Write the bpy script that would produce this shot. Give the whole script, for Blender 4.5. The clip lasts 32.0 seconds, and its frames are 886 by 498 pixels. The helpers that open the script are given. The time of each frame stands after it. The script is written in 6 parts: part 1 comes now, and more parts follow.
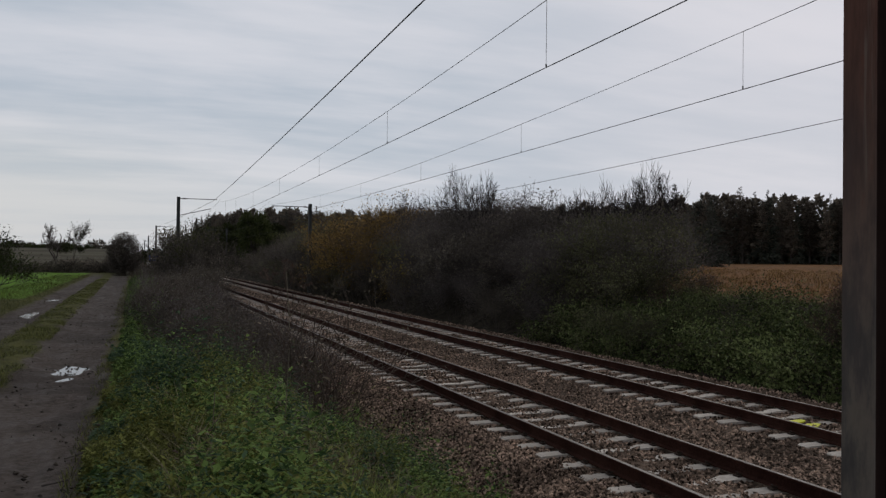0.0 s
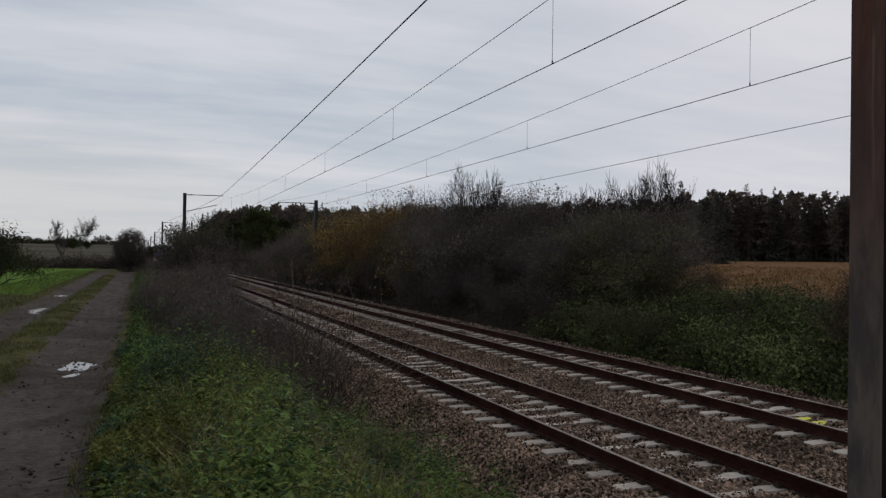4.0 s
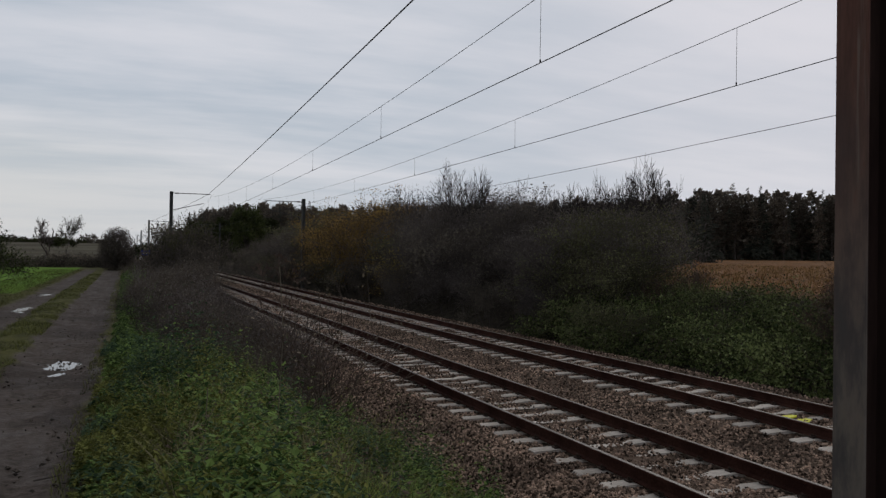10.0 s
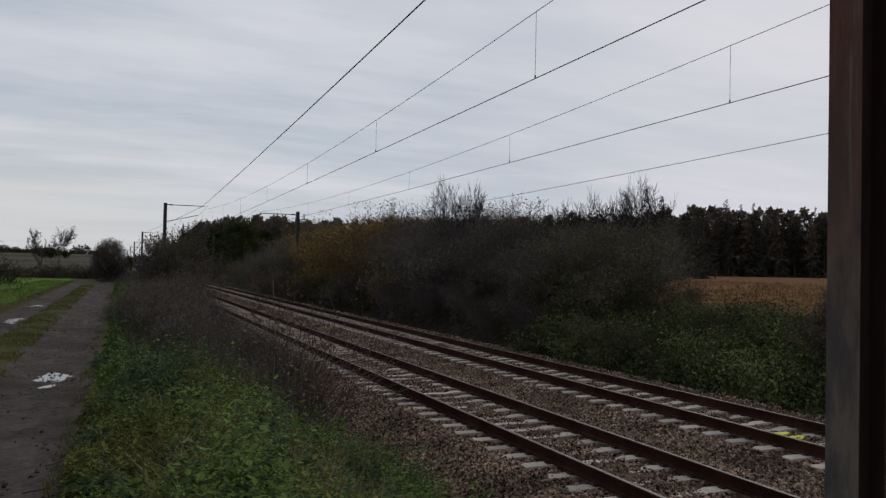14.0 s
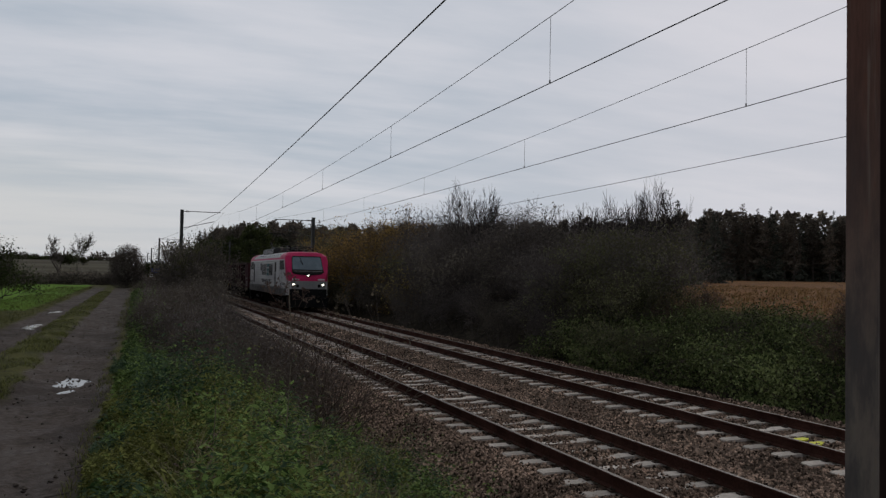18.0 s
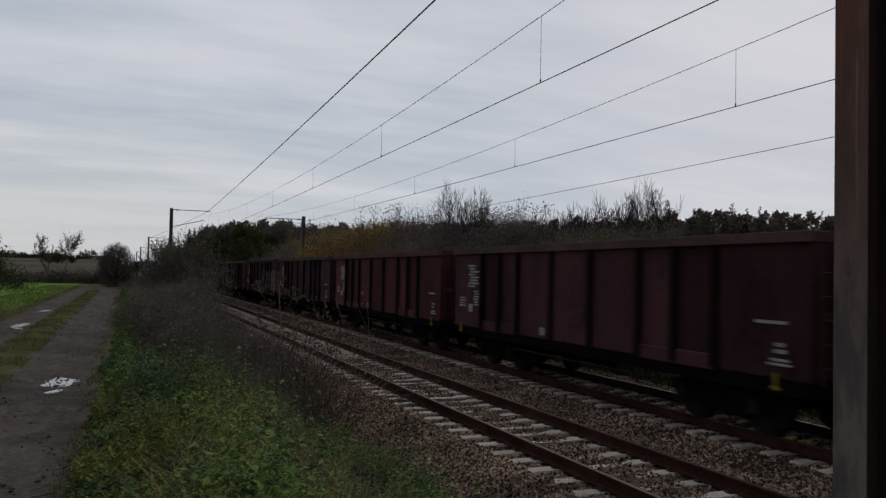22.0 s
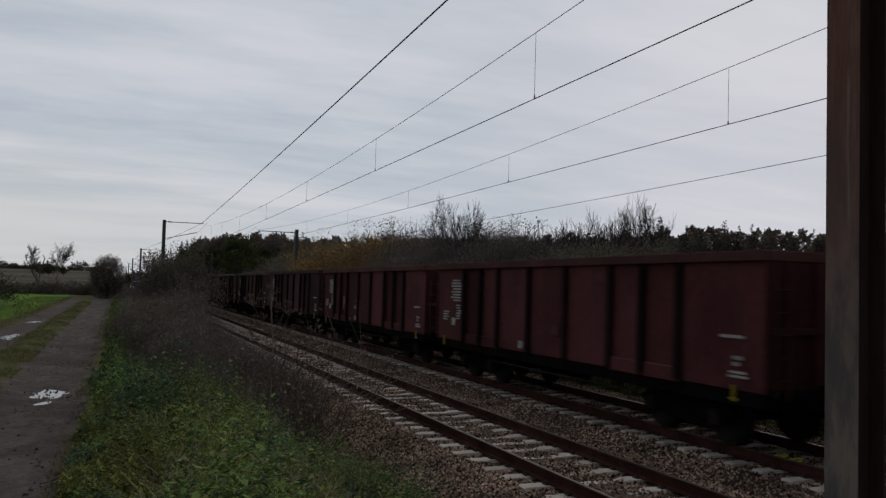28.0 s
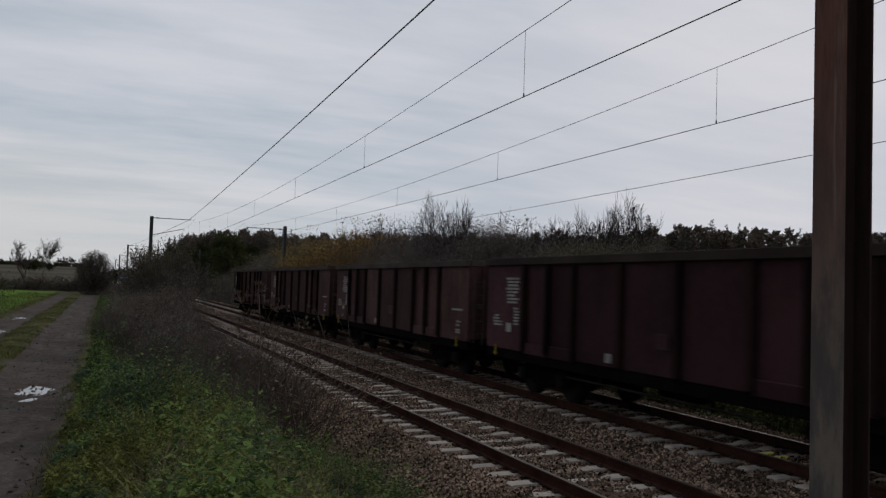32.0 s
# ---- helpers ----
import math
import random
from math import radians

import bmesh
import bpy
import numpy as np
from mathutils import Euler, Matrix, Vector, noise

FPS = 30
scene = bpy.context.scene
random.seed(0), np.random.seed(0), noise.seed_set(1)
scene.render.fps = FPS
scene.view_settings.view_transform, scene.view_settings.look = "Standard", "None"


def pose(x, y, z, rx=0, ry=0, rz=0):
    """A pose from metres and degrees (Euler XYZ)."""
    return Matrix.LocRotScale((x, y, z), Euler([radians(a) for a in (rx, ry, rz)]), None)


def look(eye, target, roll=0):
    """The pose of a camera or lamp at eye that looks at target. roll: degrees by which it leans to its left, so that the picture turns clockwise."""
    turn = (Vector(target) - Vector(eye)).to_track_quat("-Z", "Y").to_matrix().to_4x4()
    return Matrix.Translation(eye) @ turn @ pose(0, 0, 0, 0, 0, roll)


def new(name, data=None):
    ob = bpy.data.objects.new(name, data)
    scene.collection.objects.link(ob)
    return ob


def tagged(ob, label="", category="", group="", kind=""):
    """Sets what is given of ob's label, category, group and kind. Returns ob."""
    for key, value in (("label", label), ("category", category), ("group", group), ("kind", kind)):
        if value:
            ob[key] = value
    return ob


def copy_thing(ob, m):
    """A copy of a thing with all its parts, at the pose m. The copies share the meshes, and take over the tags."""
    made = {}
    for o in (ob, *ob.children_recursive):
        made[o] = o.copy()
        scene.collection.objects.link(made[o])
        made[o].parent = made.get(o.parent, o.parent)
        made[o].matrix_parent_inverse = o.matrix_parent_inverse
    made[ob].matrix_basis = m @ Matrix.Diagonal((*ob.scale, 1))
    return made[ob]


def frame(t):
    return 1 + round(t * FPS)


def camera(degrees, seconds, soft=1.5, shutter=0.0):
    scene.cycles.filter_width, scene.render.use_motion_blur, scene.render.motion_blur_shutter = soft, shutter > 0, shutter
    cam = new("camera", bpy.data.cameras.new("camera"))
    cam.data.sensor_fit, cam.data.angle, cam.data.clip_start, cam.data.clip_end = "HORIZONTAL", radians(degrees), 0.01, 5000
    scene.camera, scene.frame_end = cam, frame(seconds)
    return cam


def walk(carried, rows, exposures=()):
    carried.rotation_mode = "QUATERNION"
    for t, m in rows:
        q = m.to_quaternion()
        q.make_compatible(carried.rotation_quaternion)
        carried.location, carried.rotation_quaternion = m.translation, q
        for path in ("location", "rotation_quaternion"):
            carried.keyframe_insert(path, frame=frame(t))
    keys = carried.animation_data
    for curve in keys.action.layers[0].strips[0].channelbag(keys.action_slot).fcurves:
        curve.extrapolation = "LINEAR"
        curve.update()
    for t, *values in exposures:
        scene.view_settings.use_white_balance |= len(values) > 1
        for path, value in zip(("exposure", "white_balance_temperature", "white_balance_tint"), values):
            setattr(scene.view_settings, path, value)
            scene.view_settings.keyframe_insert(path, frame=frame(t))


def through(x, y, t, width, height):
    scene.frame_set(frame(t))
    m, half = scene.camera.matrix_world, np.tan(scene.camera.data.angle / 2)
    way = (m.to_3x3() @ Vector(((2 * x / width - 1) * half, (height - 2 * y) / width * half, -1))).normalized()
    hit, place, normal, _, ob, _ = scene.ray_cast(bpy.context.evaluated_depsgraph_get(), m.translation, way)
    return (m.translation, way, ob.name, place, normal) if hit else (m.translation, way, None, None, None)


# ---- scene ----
EYE = 2.52          # camera above the rail tops
XN, XF = 6.57, 10.67   # centre lines of the near and the far track
cam = camera(56.6, 32.0, 1.35, 0.18)
PATH = [
    (0, pose(0, 0, EYE, 90.77, -0.67, -20.69)),
    (0.5, pose(0, 0, EYE, 90.67, -0.64, -20.59)),
    (1, pose(0, 0, EYE, 90.68, -0.79, -20.55)),
    (1.5, pose(0, 0, EYE, 90.70, -0.85, -20.58)),
    (2, pose(0, 0, EYE, 90.76, -0.87, -20.50)),
    (2.5, pose(0, 0, EYE, 90.76, -1.03, -20.53)),
    (3, pose(0, 0, EYE, 90.81, -1.07, -20.42)),
    (3.5, pose(0, 0, EYE, 90.66, -0.85, -20.42)),
    (5.5, pose(0, 0, EYE, 90.24, -0.80, -20.11)),
    (6, pose(0, 0, EYE, 90.15, -0.89, -20.19)),
    (6.5, pose(0, 0, EYE, 90.15, -0.85, -20.24)),
    (7, pose(0, 0, EYE, 90.25, -1.05, -20.24)),
    (7.5, pose(0, 0, EYE, 90.05, -0.96, -20.31)),
    (8, pose(0, 0, EYE, 90.05, -0.93, -20.50)),
    (8.5, pose(0, 0, EYE, 90.24, -0.83, -20.78)),
    (9, pose(0, 0, EYE, 90.65, -0.98, -21.03)),
    (9.5, pose(0, 0, EYE, 90.64, -1.08, -21.05)),
    (10, pose(0, 0, EYE, 90.45, -0.79, -21.14)),
    (10.5, pose(0, 0, EYE, 90.99, -1.08, -21.54)),
    (11, pose(0, 0, EYE, 91.03, -1.26, -21.31)),
    (11.5, pose(0, 0, EYE, 91.07, -1.52, -21.34)),
    (12, pose(0, 0, EYE, 91.25, -1.49, -21.46)),
    (12.5, pose(0, 0, EYE, 91.31, -1.27, -21.39)),
    (13, pose(0, 0, EYE, 91.38, -1.09, -21.35)),
    (13.5, pose(0, 0, EYE, 91.57, -1.21, -21.71)),
    (14, pose(0, 0, EYE, 91.43, -1.26, -21.57)),
    (14.5, pose(0, 0, EYE, 91.15, -1.22, -21.46)),
    (16.5, pose(0, 0, EYE, 91.42, -1.09, -20.66)),
    (17, pose(0, 0, EYE, 91.67, -0.93, -20.61)),
    (17.5, pose(0, 0, EYE, 91.81, -1.02, -20.47)),
    (18, pose(0, 0, EYE, 91.78, -1.08, -20.51)),
    (18.5, pose(0, 0, EYE, 91.62, -0.95, -20.50)),
    (19, pose(0, 0, EYE, 91.66, -0.96, -20.53)),
    (19.5, pose(0, 0, EYE, 91.94, -0.98, -20.69)),
    (20, pose(0, 0, EYE, 91.85, -0.88, -20.84)),
    (20.5, pose(0, 0, EYE, 91.86, -1.17, -20.70)),
    (21, pose(0, 0, EYE, 91.80, -1.30, -20.84)),
    (21.5, pose(0, 0, EYE, 91.78, -1.16, -21.00)),
    (22, pose(0, 0, EYE, 91.73, -1.16, -21.18)),
    (22.5, pose(0, 0, EYE, 91.87, -1.20, -21.29)),
    (23, pose(0, 0, EYE, 92.03, -1.36, -21.48)),
    (23.5, pose(0, 0, EYE, 91.94, -1.10, -21.49)),
    (24, pose(0, 0, EYE, 91.82, -1.11, -21.49)),
    (24.5, pose(0, 0, EYE, 92.15, -1.35, -21.53)),
    (25, pose(0, 0, EYE, 92.27, -1.34, -21.48)),
    (25.5, pose(0, 0, EYE, 92.35, -1.29, -21.39)),
    (27.5, pose(0, 0, EYE, 92.36, -1.45, -21.43)),
    (28, pose(0, 0, EYE, 92.75, -1.65, -21.68)),
    (28.5, pose(0, 0, EYE, 92.54, -1.58, -21.59)),
    (29, pose(0, 0, EYE, 92.49, -1.58, -21.65)),
    (29.5, pose(0, 0, EYE, 91.96, -1.46, -21.41)),
    (30, pose(0, 0, EYE, 91.93, -1.50, -21.85)),
    (30.5, pose(0, 0, EYE, 92.19, -1.40, -21.91)),
    (31, pose(0, 0, EYE, 92.67, -1.51, -21.99)),
    (31.5, pose(0, 0, EYE, 92.87, -1.62, -21.89)),
    (32, pose(0, 0, EYE, 92.60, -1.86, -22.48)),
]
walk(cam, PATH, [(0, 0.0), (16.5, 0.0), (18, -0.07), (32, -0.07)])

# ---- world and light: a thick evening overcast ----


class Nodes:
    """Short words for building node trees."""

    def __init__(self, tree):
        self.tree = tree
        tree.nodes.clear()

    def add(self, kind):
        return self.tree.nodes.new(kind)

    def put(self, socket, value):
        if isinstance(value, bpy.types.NodeSocket):
            self.tree.links.new(value, socket)
        elif isinstance(value, (int, float)):
            socket.default_value = value
        else:
            socket.default_value = (*value, 1.0)[:4] if len(socket.default_value) == 4 else value

    def math(self, op, a, b=0.0, clamp=False):
        node = self.add("ShaderNodeMath")
        node.operation, node.use_clamp = op, clamp
        self.put(node.inputs[0], a), self.put(node.inputs[1], b)
        return node.outputs[0]

    def ramp(self, value, lo, hi, a=0.0, b=1.0):
        node = self.add("ShaderNodeMapRange")
        node.interpolation_type = "SMOOTHSTEP"
        for i, v in enumerate((value, lo, hi, a, b)):
            self.put(node.inputs[i], v)
        return node.outputs[0]

    def mix(self, factor, a, b, blend="MIX"):
        node = self.add("ShaderNodeMix")
        node.data_type, node.blend_type = "RGBA", blend
        self.put(node.inputs[0], factor), self.put(node.inputs[6], a), self.put(node.inputs[7], b)
        return node.outputs[2]

    def noise(self, vector, scale, detail=4.0, rough=0.55, stretch=None):
        if stretch:
            node = self.add("ShaderNodeMapping")
            self.put(node.inputs[0], vector)
            node.inputs[3].default_value = stretch
            vector = node.outputs[0]
        node = self.add("ShaderNodeTexNoise")
        self.put(node.inputs["Vector"], vector)
        node.inputs["Scale"].default_value, node.inputs["Detail"].default_value = scale, detail
        node.inputs["Roughness"].default_value = rough
        return node.outputs[0]

    def xyz(self, vector):
        node = self.add("ShaderNodeSeparateXYZ")
        self.put(node.inputs[0], vector)
        return node.outputs

    def join(self, x, y, z):
        node = self.add("ShaderNodeCombineXYZ")
        for i, v in enumerate((x, y, z)):
            self.put(node.inputs[i], v)
        return node.outputs[0]


def make_world():
    world = bpy.data.worlds.new("overcast_sky")
    scene.world = world
    world.use_nodes = True
    n = Nodes(world.node_tree)
    way = n.add("ShaderNodeTexCoord").outputs["Generated"]
    x, y, z = n.xyz(way)
    up = n.math("MAXIMUM", z, 0.0)
    # cloud sheets seen in perspective: bands that crowd towards the horizon
    flat = n.math("ADD", up, 0.09)
    sheet = n.join(n.math("DIVIDE", x, flat), n.math("DIVIDE", y, flat), 0.0)
    broad = n.noise(sheet, 0.55, 5.0, 0.5, (0.55, 1.0, 1.0))
    fine = n.noise(sheet, 1.6, 6.0, 0.6, (0.4, 1.0, 1.0))
    cloud = n.math("ADD", n.math("MULTIPLY", broad, 0.62), n.math("MULTIPLY", fine, 0.38))
    bluish = n.mix(n.ramp(cloud, 0.38, 0.62), (0.40, 0.46, 0.53), (0.63, 0.64, 0.685))
    rosy = n.mix(n.ramp(x, 0.15, 0.75), bluish, (0.655, 0.635, 0.68))
    rosy = n.mix(0.55, bluish, rosy)
    # paler towards the horizon on the west side, where the day goes down
    west = n.math("MULTIPLY", n.ramp(x, 0.35, -0.25), n.ramp(up, 0.20, 0.03))
    pale = n.mix(n.math("MULTIPLY", west, n.ramp(cloud, 0.30, 0.55, 0.55, 1.0)), rosy, (0.64, 0.635, 0.615))
    low = n.mix(n.ramp(up, 0.13, 0.02, 0.0, 0.5), pale, n.mix(n.ramp(x, -0.1, 0.7), (0.555, 0.57, 0.60), (0.44, 0.49, 0.585)))
    # heavier cloud overhead
    heavy = n.mix(n.ramp(up, 0.34, 0.8), low, (0.38, 0.39, 0.405))
    # duller towards the south-west, away from the open fields
    ahead = n.math("ADD", n.math("MULTIPLY", x, 0.62), n.math("MULTIPLY", y, 0.78))
    heavy = n.mix(n.ramp(ahead, 0.62, -0.55, 0.0, 1.0), heavy, n.mix(1.0, heavy, (0.54, 0.54, 0.55), "MULTIPLY"))
    heavy = n.mix(1.0, heavy, (1.002, 1.0, 1.004), "MULTIPLY")
    sky = n.add("ShaderNodeTexSky")
    sky.sky_type, sky.sun_disc = "NISHITA", False
    sky.sun_elevation, sky.sun_rotation = radians(34), radians(45)
    near_sky, far_sky, total = n.add("ShaderNodeBackground"), n.add("ShaderNodeBackground"), n.add("ShaderNodeAddShader")
    n.put(near_sky.inputs[0], heavy)
    near_sky.inputs[1].default_value = SKY
    n.put(far_sky.inputs[0], sky.outputs[0])
    far_sky.inputs[1].default_value = 0.05 * 0.08
    n.tree.links.new(near_sky.outputs[0], total.inputs[0])
    n.tree.links.new(far_sky.outputs[0], total.inputs[1])
    n.tree.links.new(total.outputs[0], n.add("ShaderNodeOutputWorld").inputs[0])


SKY = 1.0
make_world()
sun = new("sun", bpy.data.lights.new("sun", "SUN"))
sun.data.energy, sun.data.angle, sun.data.color = 0.5, radians(40), (1.0, 0.95, 0.88)
sun.matrix_world = look((50, 50, 48), (0, 0, 0))

# ---- materials ----


def surface(name, dark, light, rough=0.85, metal=0.0, broad=0.6, fine=9.0, bump=0.25, spread=0.0, island=0.0, stretch=None, gloss=0.12, speck=None, extra=None):
    """A procedural surface: two colours mixed at two scales, fine relief, and a spread of brightness from piece to piece."""
    m = bpy.data.materials.new(name)
    m.use_nodes = True
    n = Nodes(m.node_tree)
    where = n.add("ShaderNodeTexCoord").outputs["Object"]
    a, b = n.noise(where, broad, 3.0, 0.6, stretch), n.noise(where, fine, 5.0, 0.65, stretch)
    mixed = n.math("ADD", n.math("MULTIPLY", a, 0.55), n.math("MULTIPLY", b, 0.45))
    colour = n.mix(n.ramp(mixed, 0.34, 0.66), dark, light)
    if speck:
        colour = n.mix(n.ramp(n.noise(where, fine * 3.1, 3.0), speck[0], speck[0] + 0.08), colour, speck[1])
    if extra:
        colour = extra(n, where, colour)
    if spread:
        info = n.add("ShaderNodeObjectInfo").outputs["Random"]
        colour = n.mix(1.0, colour, n.join(*[n.ramp(info, 0, 1, 1 - spread, 1 + spread)] * 3), "MULTIPLY")
    if island:
        info = n.add("ShaderNodeNewGeometry").outputs["Random Per Island"]
        colour = n.mix(1.0, colour, n.join(*[n.ramp(info, 0, 1, 1 - island, 1 + island)] * 3), "MULTIPLY")
    shade = n.add("ShaderNodeBsdfPrincipled")
    n.put(shade.inputs["Base Color"], colour)
    n.put(shade.inputs["Roughness"], n.ramp(b, 0.2, 0.8, max(rough - 0.12, 0.03), min(rough + 0.1, 1)))
    shade.inputs["Metallic"].default_value = metal
    shade.inputs["Specular IOR Level"].default_value = gloss
    if bump:
        relief = n.add("ShaderNodeBump")
        relief.inputs["Strength"].default_value, relief.inputs["Distance"].default_value = bump, 0.02
        n.put(relief.inputs["Height"], b)
        n.tree.links.new(relief.outputs[0], shade.inputs["Normal"])
    n.tree.links.new(shade.outputs[0], n.add("ShaderNodeOutputMaterial").inputs[0])
    return m


def leafy(name, dark, light, through=0.25, island=0.45, broad=0.8, rough=0.6):
    """Leaves: coloured by place and leaf by leaf, a little light passing through."""
    m = bpy.data.materials.new(name)
    m.use_nodes = True
    n = Nodes(m.node_tree)
    where = n.add("ShaderNodeTexCoord").outputs["Object"]
    info = n.add("ShaderNodeNewGeometry").outputs["Random Per Island"]
    thing = n.add("ShaderNodeObjectInfo").outputs["Random"]
    t = n.math("ADD", n.math("MULTIPLY", n.noise(where, broad, 3.0), 0.8), n.math("MULTIPLY", n.math("SUBTRACT", info, 0.5), island))
    colour = n.mix(n.ramp(t, 0.2, 0.65), dark, light)
    colour = n.mix(1.0, colour, n.join(*[n.ramp(thing, 0, 1, 0.55, 1.5)] * 3), "MULTIPLY")
    shade, soft, both = n.add("ShaderNodeBsdfPrincipled"), n.add("ShaderNodeBsdfTranslucent"), n.add("ShaderNodeMixShader")
    n.put(shade.inputs["Base Color"], colour)
    shade.inputs["Roughness"].default_value, shade.inputs["Specular IOR Level"].default_value = rough, 0.06
    n.put(soft.inputs[0], colour)
    both.inputs[0].default_value = through
    n.tree.links.new(shade.outputs[0], both.inputs[1])
    n.tree.links.new(soft.outputs[0], both.inputs[2])
    n.tree.links.new(both.outputs[0], n.add("ShaderNodeOutputMaterial").inputs[0])
    return m


def glowing(name, colour, strength):
    m = bpy.data.materials.new(name)
    m.use_nodes = True
    n = Nodes(m.node_tree)
    glow = n.add("ShaderNodeEmission")
    n.put(glow.inputs[0], colour)
    glow.inputs[1].default_value = strength
    n.tree.links.new(glow.outputs[0], n.add("ShaderNodeOutputMaterial").inputs[0])
    return m


def ground_surface():
    m = bpy.data.materials.new("earth_grass_and_mud")
    m.use_nodes = True
    n = Nodes(m.node_tree)
    where = n.add("ShaderNodeTexCoord").outputs["Object"]
    x, y, z = n.xyz(where)
    wob = n.math("MULTIPLY", n.math("SUBTRACT", n.noise(where, 1.3, 5.0, 0.65), 0.5), 0.6)
    wide = n.math("MULTIPLY", n.math("SUBTRACT", n.noise(where, 0.07, 3.0), 0.5), 8.0)
    fine, mid, big = n.noise(where, 14.0, 5.0, 0.7), n.noise(where, 2.3, 4.0, 0.6), n.noise(where, 0.12, 3.0)
    xx = n.math("ADD", x, wob)
    grass = n.mix(n.ramp(mid, 0.3, 0.7), (0.044, 0.046, 0.017), (0.105, 0.102, 0.034))
    grass = n.mix(n.ramp(fine, 0.45, 0.75, 0, 0.5), grass, (0.12, 0.115, 0.05))
    mud = n.mix(n.ramp(fine, 0.3, 0.7), (0.055, 0.044, 0.038), (0.122, 0.100, 0.088))
    streaks = n.noise(where, 2.0, 4.0, 0.6, (2.2, 0.22, 1.0))
    mud = n.mix(n.ramp(streaks, 0.45, 0.7, 0, 0.5), mud, (0.145, 0.128, 0.118))
    mud = n.mix(n.ramp(n.noise(where, 0.55, 4.0, 0.6), 0.45, 0.62, 0, 0.6), mud, (0.050, 0.040, 0.036))
    soil = n.mix(n.ramp(mid, 0.3, 0.7), (0.025, 0.021, 0.016), (0.06, 0.05, 0.037))
    rut = n.math("MULTIPLY", n.ramp(xx, -1.62, -1.44), n.ramp(xx, -0.22, -0.40))
    rut2 = n.math("MULTIPLY", n.ramp(xx, -3.35, -3.1), n.ramp(xx, -2.16, -2.34))
    track = n.math("MAXIMUM", rut, rut2)
    colour = n.mix(n.ramp(x, 0.1, 0.8), grass, n.mix(n.ramp(mid, 0.55, 0.75, 0, 0.5), soil, grass))
    colour = n.mix(n.ramp(x, 3.6, 4.3), colour, soil)
    # the winter crop, sown up to the hedge across its end
    crop = n.mix(n.ramp(mid, 0.2, 0.8), (0.082, 0.165, 0.012), (0.125, 0.215, 0.020))
    crop = n.mix(n.ramp(big, 0.35, 0.65, 0.0, 0.5), crop, (0.13, 0.24, 0.05))
    colour = n.mix(n.math("MULTIPLY", n.ramp(n.math("ADD", xx, n.math("MULTIPLY", y, 0.0)), -3.6, -3.9), n.ramp(y, 33.0, 35.0)), colour, crop)
    colour = n.mix(n.math("MULTIPLY", track, n.ramp(y, 84, 70)), colour, mud)
    # farther fields: stubble and pale grass in strips
    far = n.mix(n.ramp(n.noise(where, 0.02, 5.0, 0.65, (0.6, 1.0, 1.0)), 0.36, 0.62), (0.062, 0.052, 0.036), (0.105, 0.096, 0.064))
    colour = n.mix(n.math("MULTIPLY", n.ramp(y, 84.0, 87.0), n.ramp(x, 3.0, 2.0)), colour, far)
    # ploughed earth with stubble beyond the thicket
    rows_y = n.noise(where, 1.0, 4.0, 0.6, (0.35, 2.6, 1.0))
    plough = n.mix(n.ramp(rows_y, 0.35, 0.65), (0.112, 0.050, 0.018), (0.25, 0.118, 0.044))
    plough = n.mix(n.ramp(fine, 0.5, 0.8, 0, 0.5), plough, (0.27, 0.155, 0.065))
    plough = n.mix(n.ramp(n.noise(where, 0.30, 6.0, 0.75, (1.0, 0.8, 1.0)), 0.50, 0.62, 0, 0.7), plough, (0.055, 0.032, 0.014))
    colour = n.mix(n.ramp(n.math("ADD", x, n.math("MULTIPLY", wob, 1.5)), 17.6, 18.6), colour, plough)
    shade = n.add("ShaderNodeBsdfPrincipled")
    n.put(shade.inputs["Base Color"], colour)
    shade.inputs["Specular IOR Level"].default_value = 0.06
    wet = n.math("MULTIPLY", track, n.ramp(mid, 0.45, 0.62))
    n.put(shade.inputs["Roughness"], n.ramp(wet, 0, 1, 0.92, 0.68))
    relief = n.add("ShaderNodeBump")
    relief.inputs["Strength"].default_value, relief.inputs["Distance"].default_value = 0.6, 0.05
    n.put(relief.inputs["Height"], n.math("ADD", fine, mid))
    n.tree.links.new(relief.outputs[0], shade.inputs["Normal"])
    n.tree.links.new(shade.outputs[0], n.add("ShaderNodeOutputMaterial").inputs[0])
    return m


GROUND = ground_surface()
BALLAST = surface("ballast_stone", (0.036, 0.026, 0.019), (0.17, 0.122, 0.094), 0.9, 0, 0.5, 30.0, 1.0, gloss=0.03)
STONE = surface("loose_ballast", (0.095, 0.066, 0.051), (0.44, 0.32, 0.245), 0.9, 0, 0.7, 9.0, 0.3, 0, 0.9, gloss=0.03)
CONCRETE = surface("weathered_concrete", (0.40, 0.355, 0.315), (0.66, 0.60, 0.54), 0.9, 0, 1.5, 25.0, 0.4, 0.2, gloss=0.04)
RAIL_SIDE = surface("rusty_rail_steel", (0.032, 0.014, 0.011), (0.078, 0.037, 0.028), 0.9, 0.0, 2.0, 30.0, 0.3, gloss=0.03)
RAIL_TOP = surface("worn_rail_head", (0.075, 0.060, 0.052), (0.15, 0.130, 0.115), 0.5, 0.5, 1.0, 12.0, 0.05, stretch=(1, 0.05, 1))
CLIP = surface("rail_clip_steel", (0.025, 0.018, 0.014), (0.07, 0.05, 0.04), 0.7, 0.3, 3, 40, 0.2)
YELLOW = surface("yellow_marking_paint", (0.62, 0.62, 0.03), (0.85, 0.86, 0.08), 0.6, 0, 3, 30, 0.3)
